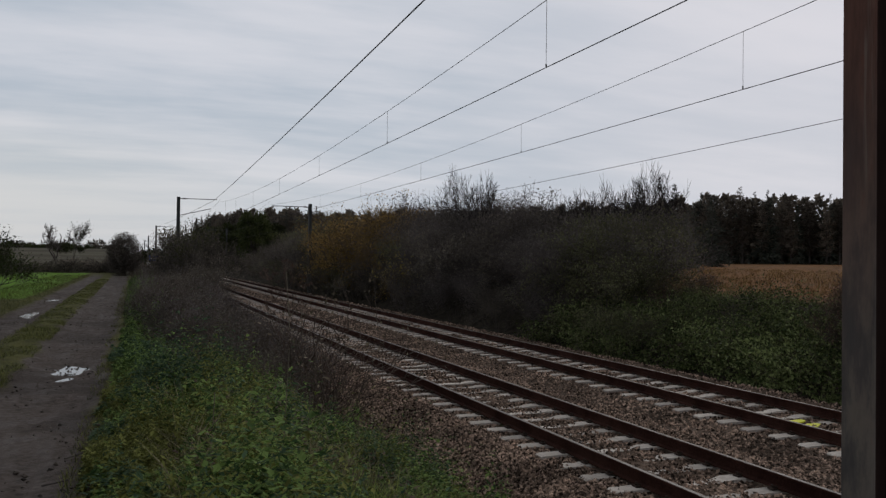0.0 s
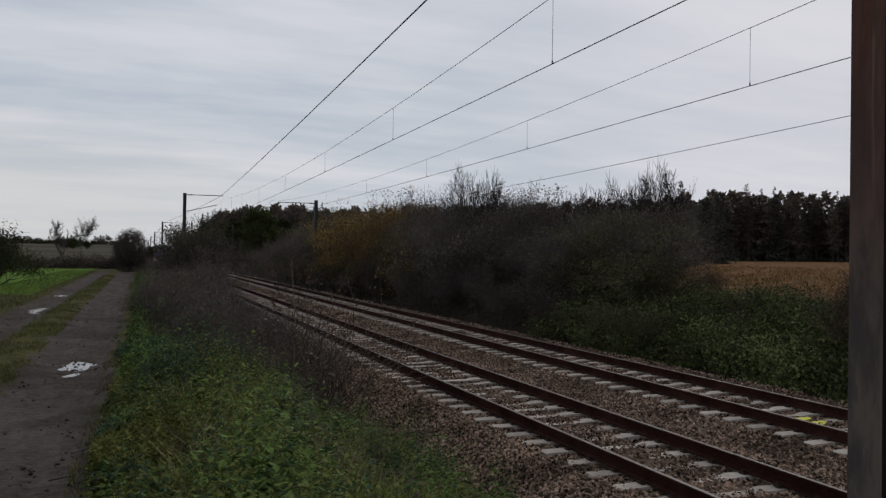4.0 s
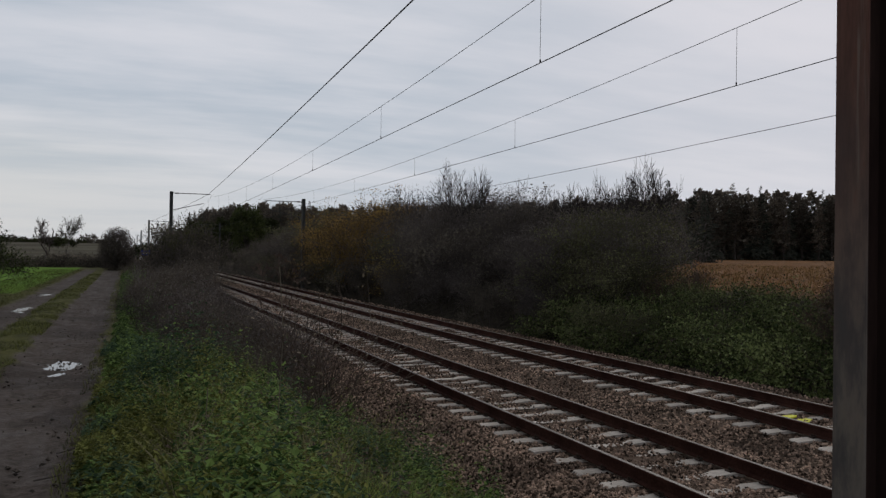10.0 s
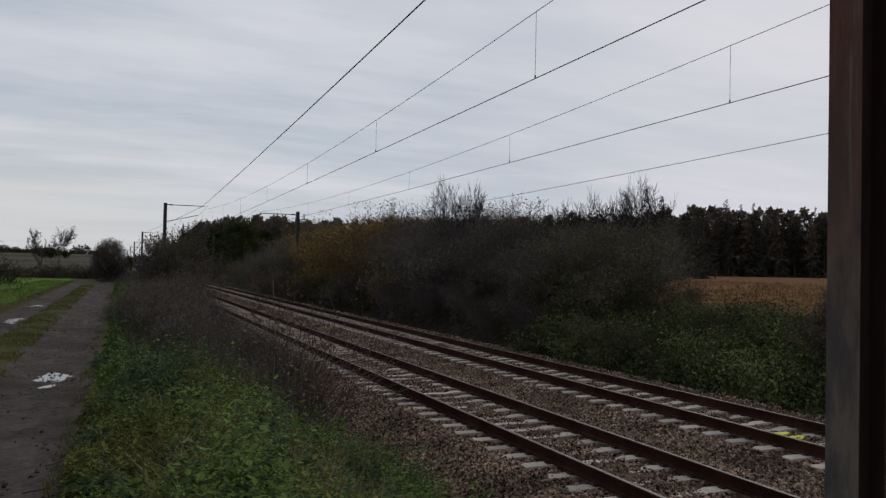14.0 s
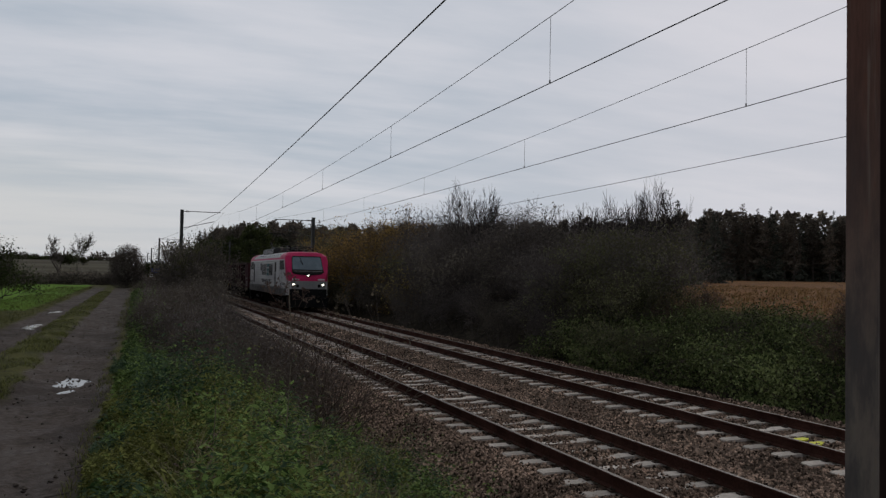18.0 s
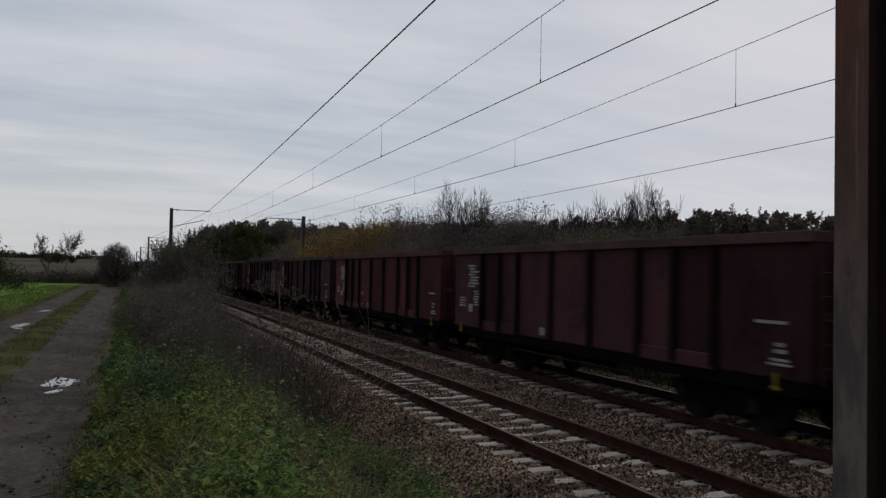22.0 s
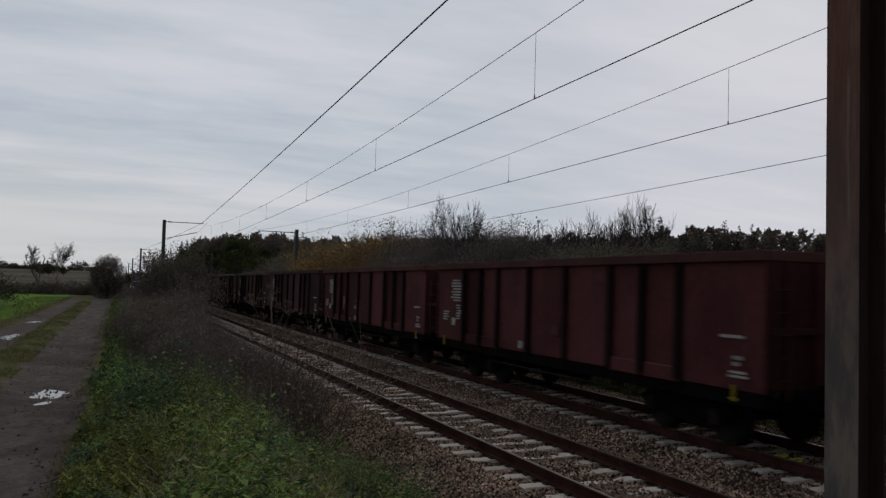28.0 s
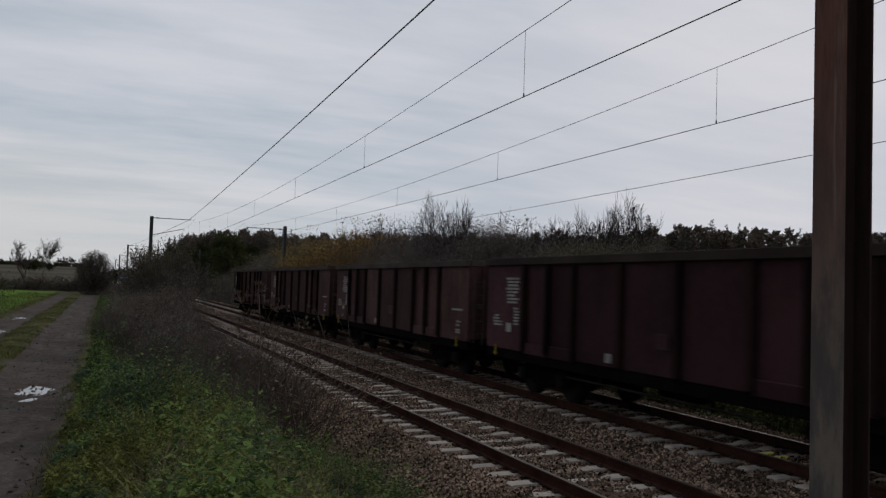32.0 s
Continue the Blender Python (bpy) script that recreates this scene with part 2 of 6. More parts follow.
CLOD = surface("dark_clods", (0.040, 0.032, 0.027), (0.13, 0.11, 0.094), 0.95, 0, 2.0, 20, 0.3, 0, 0.5)
WATER = surface("puddle_water", (0.03, 0.028, 0.025), (0.04, 0.037, 0.033), 0.10, 0, 1, 5, 0.02, gloss=0.9)


def post_wear(n, where, colour):
    """Rust above, bare grey steel showing through lower down and along streaks."""
    z = n.xyz(where)[2]
    patch = n.noise(where, 2.4, 5.0, 0.7, (1.6, 1.6, 0.55))
    streak = n.noise(where, 14.0, 3.0, 0.6, (1.0, 1.0, 0.05))
    low = n.ramp(n.math("ADD", z, n.math("MULTIPLY", patch, 2.2)), 5.4, 2.6)
    colour = n.mix(n.math("MULTIPLY", low, 0.9), colour, n.mix(n.ramp(patch, 0.4, 0.62), (0.095, 0.090, 0.088), (0.205, 0.178, 0.152)))
    colour = n.mix(n.ramp(streak, 0.56, 0.72, 0.0, 0.5), colour, (0.25, 0.215, 0.185))
    return n.mix(n.ramp(patch, 0.58, 0.7, 0.0, 0.7), colour, (0.16, 0.072, 0.050))


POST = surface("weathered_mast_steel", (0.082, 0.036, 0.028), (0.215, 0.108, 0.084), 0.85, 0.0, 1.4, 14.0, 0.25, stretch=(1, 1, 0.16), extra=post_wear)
# darker copy of the mast steel: the recess's shade is put into the colour
POST_SHADE = surface("shaded_mast_steel", (0.030, 0.018, 0.016), (0.070, 0.042, 0.036), 0.9, 0.0, 1.0, 12.0, 0.2, stretch=(1, 1, 0.2))
MAST = surface("mast_steel", (0.07, 0.072, 0.072), (0.14, 0.14, 0.137), 0.7, 0.2, 1.0, 12.0, 0.1)
WIRE = surface("catenary_copper", (0.03, 0.028, 0.028), (0.055, 0.052, 0.05), 0.6, 0.3, 1, 20, 0)
INSULATOR = surface("brown_insulator", (0.05, 0.03, 0.025), (0.09, 0.055, 0.045), 0.3, 0, 2, 20, 0)
TWIG = surface("grey_brown_bark", (0.058, 0.049, 0.045), (0.135, 0.115, 0.105), 0.95, 0, 1.0, 12.0, 0.2, 0.25)
DEADWOOD = surface("dry_brown_stems", (0.065, 0.051, 0.042), (0.155, 0.122, 0.100), 0.95, 0, 1.0, 12.0, 0.2, 0.25)
DRYBARK = surface("dry_red_brown_twigs", (0.085, 0.058, 0.046), (0.19, 0.135, 0.110), 0.95, 0, 1.0, 12.0, 0.2, 0.2)
PALE_STEM = surface("pale_dry_stalk", (0.14, 0.12, 0.085), (0.28, 0.24, 0.18), 0.9, 0, 2.0, 15, 0.1)
NEEDLE = leafy("dark_needles", (0.046, 0.052, 0.044), (0.105, 0.112, 0.088), 0.15)
PINE = leafy("brown_green_needles", (0.076, 0.064, 0.054), (0.165, 0.138, 0.108), 0.15)
LEAF_DULL = leafy("dull_autumn_leaves", (0.080, 0.070, 0.058), (0.190, 0.165, 0.132), 0.42, 0.35, 0.5)
LEAF_OLIVE = leafy("olive_leaves", (0.080, 0.081, 0.044), (0.185, 0.182, 0.092), 0.42, 0.35, 0.5)
LEAF_RUST = leafy("russet_leaves", (0.15, 0.098, 0.034), (0.36, 0.232, 0.080), 0.42)
LEAF_GOLD = leafy("yellowing_leaves", (0.17, 0.13, 0.035), (0.36, 0.28, 0.08))
LEAF_EVER = leafy("evergreen_leaves", (0.024, 0.031, 0.012), (0.070, 0.082, 0.030), 0.25, 0.3, 0.5)
LEAF_BRAMBLE = leafy("bramble_leaves", (0.038, 0.054, 0.020), (0.200, 0.232, 0.092), 0.2, 0.55, 1.0)
LEAF_CURLED = leafy("pale_curled_leaves", (0.12, 0.095, 0.068), (0.28, 0.235, 0.17), 0.3)
LEAF_DEAD = leafy("dead_brown_leaves", (0.045, 0.033, 0.025), (0.125, 0.092, 0.068))
NETTLE = leafy("nettle_leaves", (0.032, 0.061, 0.021), (0.198, 0.282, 0.082), 0.3, 0.55, 1.0)
NETTLE_PALE = leafy("pale_herb_leaves", (0.092, 0.102, 0.024), (0.305, 0.318, 0.092), 0.3, 0.55, 1.0)
GRASS_DULL = leafy("dull_verge_grass", (0.036, 0.042, 0.015), (0.128, 0.132, 0.043), 0.3, 0.7, 0.7)
LEAF_LITTER = leafy("red_brown_leaf_litter", (0.060, 0.036, 0.026), (0.165, 0.100, 0.072), 0.2, 0.7)
STUBBLE_PALE = leafy("pale_dead_tussocks", (0.15, 0.090, 0.038), (0.32, 0.205, 0.092), 0.2, 0.6)
GRASS = leafy("grass_blades", (0.052, 0.076, 0.014), (0.235, 0.270, 0.062), 0.3, 0.75, 0.9)
WEED = leafy("grey_green_weeds", (0.040, 0.076, 0.042), (0.145, 0.225, 0.120), 0.25, 0.5, 1.0)
TWIG_DARK = leafy("dark_purple_brown_twigs", (0.090, 0.078, 0.075), (0.205, 0.178, 0.168), 0.42, 0.4, 0.4)
BARE = surface("dark_bare_bark", (0.026, 0.023, 0.022), (0.064, 0.056, 0.052), 0.95, 0, 1.0, 12.0, 0.2, 0.2)
TWIG_HAZE = leafy("close_grey_brown_twigs", (0.088, 0.073, 0.066), (0.205, 0.170, 0.152), 0.3, 0.4)
STUBBLE = leafy("orange_brown_stubble", (0.16, 0.072, 0.020), (0.42, 0.205, 0.062), 0.2, 0.8)
STRAW = leafy("dry_grass", (0.24, 0.215, 0.11), (0.50, 0.45, 0.26), 0.3, 0.6)

# ---- helpers for meshes ----


def part(name, data, material, parent=None, label=""):
    """One mesh object from a bmesh or a mesh, under a thing or a part."""
    if isinstance(data, bmesh.types.BMesh):
        mesh = bpy.data.meshes.new(name)
        data.to_mesh(mesh)
        data.free()
    else:
        mesh = data
    if material and not mesh.materials:
        mesh.materials.append(material)
    ob = new(name, mesh)
    ob.parent = parent
    return tagged(ob, label)


def thing(name, label, category, group="", kind="", at=(0, 0, 0)):
    ob = tagged(new(name), label, category, group, kind)
    ob.location = at
    ob.empty_display_size = 0.2
    return ob


def mesh_from(name, verts, faces, material=None, smooth=False):
    mesh = bpy.data.meshes.new(name)
    mesh.from_pydata([tuple(v) for v in verts] if not isinstance(verts, np.ndarray) else verts.tolist(), [], faces if isinstance(faces, list) else faces.tolist())
    if smooth:
        mesh.polygons.foreach_set("use_smooth", [True] * len(mesh.polygons))
    if material:
        mesh.materials.append(material)
    mesh.update()
    return mesh


def box(bm, lo, hi, bevel=0.0):
    """A box between two corners, its edges bevelled."""
    made = bmesh.ops.create_cube(bm, size=1.0)["verts"]
    bmesh.ops.scale(bm, vec=[b - a for a, b in zip(lo, hi)], verts=made)
    bmesh.ops.translate(bm, vec=[(a + b) / 2 for a, b in zip(lo, hi)], verts=made)
    if bevel:
        edges = list({e for v in made for e in v.link_edges})
        bmesh.ops.bevel(bm, geom=edges, offset=bevel, segments=1, affect="EDGES")
    return bm


def boxes(*pairs, bevel=0.0):
    bm = bmesh.new()
    for lo, hi in pairs:
        box(bm, lo, hi, bevel)
    return bm


def rod(bm, a, b, r, r2=None, sides=8):
    """A round bar from a to b."""
    a, b = Vector(a), Vector(b)
    turn = (b - a).to_track_quat("Z", "Y").to_matrix().to_4x4()
    m = Matrix.Translation((a + b) / 2) @ turn
    bmesh.ops.create_cone(bm, cap_ends=True, segments=sides, radius1=r, radius2=r if r2 is None else r2, depth=(b - a).length, matrix=m)
    return bm


def rods(*bars, sides=8):
    bm = bmesh.new()
    for a, b, r in bars:
        rod(bm, a, b, r, sides=sides)
    return bm


def prism(outline, axis, lo, hi):
    """An outline of (p, q) pushed along an axis: for 'y' the pair is (x, z), for 'x' it is (y, z)."""
    n = len(outline)
    put = (lambda p, q, s: (p, s, q)) if axis == "y" else ((lambda p, q, s: (s, p, q)) if axis == "x" else (lambda p, q, s: (p, q, s)))
    verts = [put(p, q, s) for s in (lo, hi) for p, q in outline]
    faces = [[i, (i + 1) % n, n + (i + 1) % n, n + i] for i in range(n)] + [list(range(n))[::-1], list(range(n, 2 * n))]
    bm = bmesh.new()
    made = [bm.verts.new(v) for v in verts]
    for f in faces:
        bm.faces.new([made[i] for i in f])
    bmesh.ops.recalc_face_normals(bm, faces=bm.faces)
    return bm


def tubes(segments, sides=4):
    """Tapered bars as arrays: rows of start, end, start radius, end radius."""
    s = np.array([(*a, *b, r, q) for a, b, r, q in segments], dtype=float)
    a, b, r, q = s[:, :3], s[:, 3:6], s[:, 6], s[:, 7]
    d = b - a
    d /= np.linalg.norm(d, axis=1, keepdims=True) + 1e-9
    side = np.cross(d, np.where(np.abs(d[:, 2:3]) > 0.9, [[1.0, 0, 0]], [[0, 0, 1.0]]))
    side /= np.linalg.norm(side, axis=1, keepdims=True) + 1e-9
    other = np.cross(d, side)
    turn = np.arange(sides) * 2 * np.pi / sides
    ring = side[:, None] * np.cos(turn)[None, :, None] + other[:, None] * np.sin(turn)[None, :, None]
    verts = np.concatenate([a[:, None] + ring * r[:, None, None], b[:, None] + ring * q[:, None, None]], axis=1).reshape(-1, 3)
    k = np.arange(sides)
    quad = np.stack([k, (k + 1) % sides, sides + (k + 1) % sides, sides + k], axis=1)
    faces = (np.arange(len(s))[:, None, None] * 2 * sides + quad[None]).reshape(-1, 4)
    return verts, faces


def blades(points, along, across, fold=0.25):
    """Leaves as kites: base points, the vectors to their tips, and half-widths' vectors."""
    n = len(points)
    mid = points + along * 0.45
    droop = np.cross(along, across)
    droop /= np.linalg.norm(droop, axis=1, keepdims=True) + 1e-9
    lift = droop * np.linalg.norm(across, axis=1, keepdims=True) * fold
    verts = np.stack([points, mid + across + lift, points + along, mid - across + lift], axis=1).reshape(-1, 3)
    faces = np.arange(n * 4).reshape(n, 4)
    return verts, faces


def random_ways(rng, n, up=0.0):
    d = rng.normal(size=(n, 3))
    d[:, 2] += up
    return d / (np.linalg.norm(d, axis=1, keepdims=True) + 1e-9)


def leaf_mesh(name, rng, points, size, material, up=0.2, slim=0.32):
    n = len(points)
    along = random_ways(rng, n, up) * (size * rng.uniform(0.6, 1.35, n))[:, None]
    across = np.cross(along, random_ways(rng, n)) * slim
    v, f = blades(points, along, across)
    return mesh_from(name, v, f, material)


def grow(rng, start, way, length, radius, depth, out, tips, spread=0.75, lift=0.25, kids=3, wander=0.18, fine=0.011):
    """Branches that divide: a limb bends over a few bars and carries finer ones."""
    p, d = np.array(start, float), np.array(way, float)
    steps = (1, 2, 3, 3, 4)[depth]
    for i in range(steps):
        d = d + rng.normal(size=3) * wander + np.array([0, 0, lift * 0.15])
        d /= np.linalg.norm(d)
        q = p + d * length / steps
        r0, r1 = radius * (1 - 0.5 * i / steps), radius * (1 - 0.5 * (i + 1) / steps)
        out.append((p, q, r0, r1))
        if depth > 0 and (i > 0 or depth < 3):
            for _ in range((2 if i == steps - 1 else 1) + int(rng.random() < (kids - 2) * 0.45)):
                side = d + random_ways(rng, 1)[0] * spread + np.array([0, 0, lift])
                side /= np.linalg.norm(side)
                grow(rng, q, side, length * rng.uniform(0.5, 0.75), max(r1 * 0.66, fine), depth - 1, out, tips, spread, lift, kids, wander, fine)
        if depth <= 1:
            tips.append(q)
        p = q
    return out, tips

# ---- the ground ----


def step(v, lo, hi):
    t = np.clip((v - lo) / (hi - lo), 0, 1)
    return t * t * (3 - 2 * t)


PUDDLES = [(-0.84, 13.15, 0.30, 1.15), (-2.72, 26.2, 0.27, 1.0), (-2.85, 35.0, 0.27, 1.2)]


def ground_z(x, y):
    """The lie of the land: lane and fields to the west, the bank down to the line, the cutting's other side and the ploughland."""
    x, y = np.asarray(x, float), np.asarray(y, float)
    z = 0.9 - 1.52 * step(x, 0.5, 4.2)
    z = z + 2.1 * step(x, 13.4, 18.5)
    for c, w in ((-0.92, 0.62), (-2.76, 0.55)):
        z = z - 0.07 * np.exp(-((x - c) / w) ** 4) * step(y, 90, 70)
    for px, py, rx, ry in PUDDLES:
        z = z - 0.05 * np.exp(-((x - px) / rx) ** 2 - ((y - py) / ry) ** 2)
    z = z + 1.0 * step(x, 18, 120) * step(y, -200, 40)
    rise = step(y, 95, 700) * 7.0 * step(x, 4.0, -6.0)
    return z + rise + step(np.hypot(x, y), 900, 3500) * 6


def build_ground():
    xs = np.concatenate([-np.geomspace(3800, 9, 26), np.arange(-8, -4.01, 0.25), np.arange(-4, 0.6, 0.1), np.arange(0.75, 22.01, 0.25), 22 + np.geomspace(1, 3800, 28)])
    ys = np.concatenate([-np.geomspace(3000, 6, 16), np.arange(-5, 9, 0.4), np.arange(9, 40, 0.2), np.arange(40, 45, 0.4), 45 + np.geomspace(0.6, 3900, 70)])
    gx, gy = np.meshgrid(xs, ys)
    z = ground_z(gx, gy)
    near = step(np.hypot(gx, gy), 160, 60)
    bumps = np.array([noise.fractal((a * 0.9, b * 0.9, 3.1), 0.9, 2.1, 4) for a, b in zip(gx.ravel(), gy.ravel())]).reshape(gx.shape)
    lumps = np.array([noise.noise((a * 3.1, b * 3.1, 0.4)) for a, b in zip(gx.ravel(), gy.ravel())]).reshape(gx.shape)
    clods = np.array([noise.noise((a * 6.3, b * 5.1, 1.7)) if -3.6 < a < 0.2 and 5 < b < 40 else 0.0 for a, b in zip(gx.ravel(), gy.ravel())]).reshape(gx.shape)
    bed = step(gx, 3.9, 4.6) * step(gx, 13.6, 12.9)
    lane = step(gx, 0.2, -0.3) * step(gx, -3.6, -3.2)
    z = z + near * (1 - bed) * (0.035 * bumps + (0.014 + 0.010 * lane) * lumps + 0.022 * lane * clods)
    verts = np.stack([gx.ravel(), gy.ravel(), z.ravel()], axis=1)
    w, h = len(xs), len(ys)
    i = (np.arange(h - 1)[:, None] * w + np.arange(w - 1)[None]).ravel()
    faces = np.stack([i, i + 1, i + w + 1, i + w], axis=1)
    ob = new("ground", mesh_from("ground", verts, faces, GROUND, True))
    tagged(ob, "muddy lane, grass bank, green crop and ploughed earth", "ground", kind="structure")
    for px, py, rx, ry in PUDDLES:
        n = 28
        ring = [(px + rx * 1.25 * math.cos(a) * (1 + 0.2 * math.sin(3 * a + px) + 0.14 * math.sin(7 * a)), py + ry * 1.2 * math.sin(a) * (1 + 0.16 * math.sin(5 * a + 1)), 0.90 - 0.07 - 0.030) for a in [2 * math.pi * k / n for k in range(n)]]
        water = new("puddle", mesh_from("puddle", ring, [list(range(n))], WATER))
        tagged(water, "shallow puddle shining in the muddy rut", "puddle", "puddles in the lane")


def build_clods():
    """Clods, pebbles and bits of twig trodden into the lane."""
    r = np.random.default_rng(12)
    n = 1500
    x, y = r.uniform(-3.1, -0.25, n), 5 + 30 * r.random(n) ** 1.4
    x[:70], y[:70] = r.normal(-0.84, 0.17, 70), r.normal(13.1, 0.5, 70)
    size = r.uniform(0.006, 0.021, (n, 1, 1)) * r.uniform(0.7, 1.5, (n, 1, 3))
    base = np.array([(1, 0, 0), (-1, 0, 0), (0, 1, 0), (0, -1, 0), (0, 0, 0.7), (0, 0, -0.7)], float)
    v = base[None] * size + r.normal(size=(n, 6, 3)) * 0.004 + np.stack([x, y, np.maximum(ground_z(x, y), np.where(np.arange(n) < 70, 0.80, -9)) + 0.004], axis=1)[:, None]
    tri = np.array([(0, 2, 4), (2, 1, 4), (1, 3, 4), (3, 0, 4), (2, 0, 5), (1, 2, 5), (3, 1, 5), (0, 3, 5)])
    f = (np.arange(n)[:, None, None] * 6 + tri[None]).reshape(-1, 3)
    tagged(new("lane_clods", mesh_from("lane_clods", v.reshape(-1, 3), f, CLOD)), "dark clods and pebbles pressed into the lane", "clods", kind="stuff")
    for x, y, a in ((-0.42, 7.4, 40), (-0.5, 6.6, 20), (-0.3, 9.8, 75)):
        z = float(ground_z(x, y)) + 0.02
        d = (0.09 * math.cos(radians(a)), 0.09 * math.sin(radians(a)), 0.012)
        twig = thing("fallen_twig", "short brown twig lying on the lane", "twig", "fallen twigs", at=(x, y, z))
        part("stick", rods(((-d[0], -d[1], 0), d, 0.008), ((0, 0, 0.005), (d[1] * 0.5, d[0] * 0.8, 0.02), 0.004), sides=5), TWIG, twig)


build_ground()
build_clods()

# ---- the two tracks ----
RAIL = [(-0.07, -0.172), (0.07, -0.172), (0.07, -0.160), (0.012, -0.140), (0.010, -0.052), (0.034, -0.038), (0.036, -0.010), (0.030, -0.002),
        (-0.030, -0.002), (-0.036, -0.010), (-0.034, -0.038), (-0.010, -0.052), (-0.012, -0.140), (-0.07, -0.160)]
PITCH = 0.605


def bed_z(x):
    """Top of the ballast across both tracks."""
    x = np.asarray(x, float)
    top = -0.215 + 0.0 * x
    mid = (XN + XF) / 2
    top = top - 0.10 * np.exp(-((x - mid) / 0.55) ** 2)
    left, right = XN - 1.55, XF + 1.30
    top = np.where(x < left, -0.215 - (left - x) * 0.27, top)
    top = top + 0.185 * np.exp(-((x - right - 0.1) / 0.22) ** 2)
    return np.where(x > right + 0.1, top - (x - right - 0.1) * 0.62, top)


def build_bed():
    xs = np.arange(XN - 3.1, XF + 2.55, 0.16)
    ys = np.concatenate([np.arange(-30, 60, 0.4), np.arange(60, 420, 4.0)])
    gx, gy = np.meshgrid(xs, ys)
    z = bed_z(gx) + np.array([noise.noise((a * 1.7, b * 1.7, 7.0)) for a, b in zip(gx.ravel(), gy.ravel())]).reshape(gx.shape) * 0.03
    w, h = len(xs), len(ys)
    i = (np.arange(h - 1)[:, None] * w + np.arange(w - 1)[None]).ravel()
    verts = np.stack([gx.ravel(), gy.ravel(), z.ravel()], axis=1)
    ob = new("ballast_bed", mesh_from("ballast_bed", verts, np.stack([i, i + 1, i + w + 1, i + w], axis=1), BALLAST, True))
    tagged(ob, "brown-grey crushed stone ballast under both tracks", "ballast", kind="structure")


def build_stones(seed, n, y0, span, thin, small, large):
    """Loose stones over a stretch of the bed, one joined mesh."""
    rng = np.random.default_rng(seed)
    y = y0 + span * rng.random(n) ** thin
    x = np.where(rng.random(n) < 0.2, rng.uniform(XN - 3.0, XN - 0.9, n), rng.uniform(XN - 3.0, XF + 2.4, n))
    low = np.array([noise.noise((a * 1.7, b * 1.7, 7.0)) for a, b in zip(x, y)]) * 0.03
    # the stones heap up here and there over the sleepers' middles
    heap = np.array([noise.noise((a * 1.1, b * 2.3, 2.0)) for a, b in zip(x, y)])
    inner = np.minimum(np.abs(x - XN), np.abs(x - XF))
    z = bed_z(x) + low + rng.uniform(-0.008, 0.016, n) + np.where(inner < 0.5, np.clip(heap, -0.25, 1) * 0.05, 0)
    clear = np.minimum(np.abs(np.abs(x - XN) - 0.753), np.abs(np.abs(x - XF) - 0.753)) > 0.09
    phase = np.abs((y / PITCH + 0.5) % 1.0 - 0.5) * PITCH
    on_block = (phase < 0.10) & (inner < 1.2) & (inner > 0.42)
    keep = clear & (~on_block | (rng.random(n) < 0.05))
    x, y, z = x[keep], y[keep], z[keep]
    n = len(x)
    base = np.array([(1, 0, 0), (-1, 0, 0), (0, 1, 0), (0, -1, 0), (0, 0, 1), (0, 0, -1)], float)
    size = rng.uniform(small, large, (n, 1, 1)) * rng.uniform(0.7, 1.25, (n, 1, 3))
    verts = base[None] * size
    verts = verts + rng.normal(size=(n, 6, 3)) * 0.006
    a = rng.uniform(0, 2 * np.pi, n)
    c, s = np.cos(a)[:, None], np.sin(a)[:, None]
    t = rng.uniform(-0.7, 0.7, n)
    ct, st = np.cos(t)[:, None], np.sin(t)[:, None]
    vx, vy, vz = verts[..., 0], verts[..., 1], verts[..., 2]
    vx, vz = vx * ct - vz * st, vx * st + vz * ct
    verts = np.stack([vx * c - vy * s + x[:, None], vx * s + vy * c + y[:, None], vz + z[:, None]], axis=2).reshape(-1, 3)
    tri = np.array([(0, 2, 4), (2, 1, 4), (1, 3, 4), (3, 0, 4), (2, 0, 5), (1, 2, 5), (3, 1, 5), (0, 3, 5)])
    faces = (np.arange(n)[:, None, None] * 6 + tri[None]).reshape(-1, 3)
    ob = new("ballast_stones", mesh_from("ballast_stones", verts, faces, STONE))
    tagged(ob, "loose angular grey-brown ballast stones", "ballast", kind="stuff")


def sleeper_mesh():
    """A concrete sleeper: high under the rails, waisted in the middle."""
    rows = [(-1.24, 0.10, -0.20), (-1.20, 0.115, -0.185), (-0.45, 0.115, -0.180), (-0.28, 0.085, -0.205), (0.28, 0.085, -0.205), (0.45, 0.115, -0.180), (1.20, 0.115, -0.185), (1.24, 0.10, -0.20)]
    verts, faces = [], []
    for x, w, top in rows:
        verts += [(x, -w - 0.02, -0.38), (x, -w, top), (x, w, top), (x, w + 0.02, -0.38)]
    for i in range(len(rows) - 1):
        for k in range(3):
            faces.append([4 * i + k, 4 * i + k + 1, 4 * i + 5 + k, 4 * i + 4 + k])
    faces += [[3, 2, 1, 0], [4 * len(rows) - 4 + k for k in range(4)]]
    return mesh_from("sleeper", verts, faces, CONCRETE)


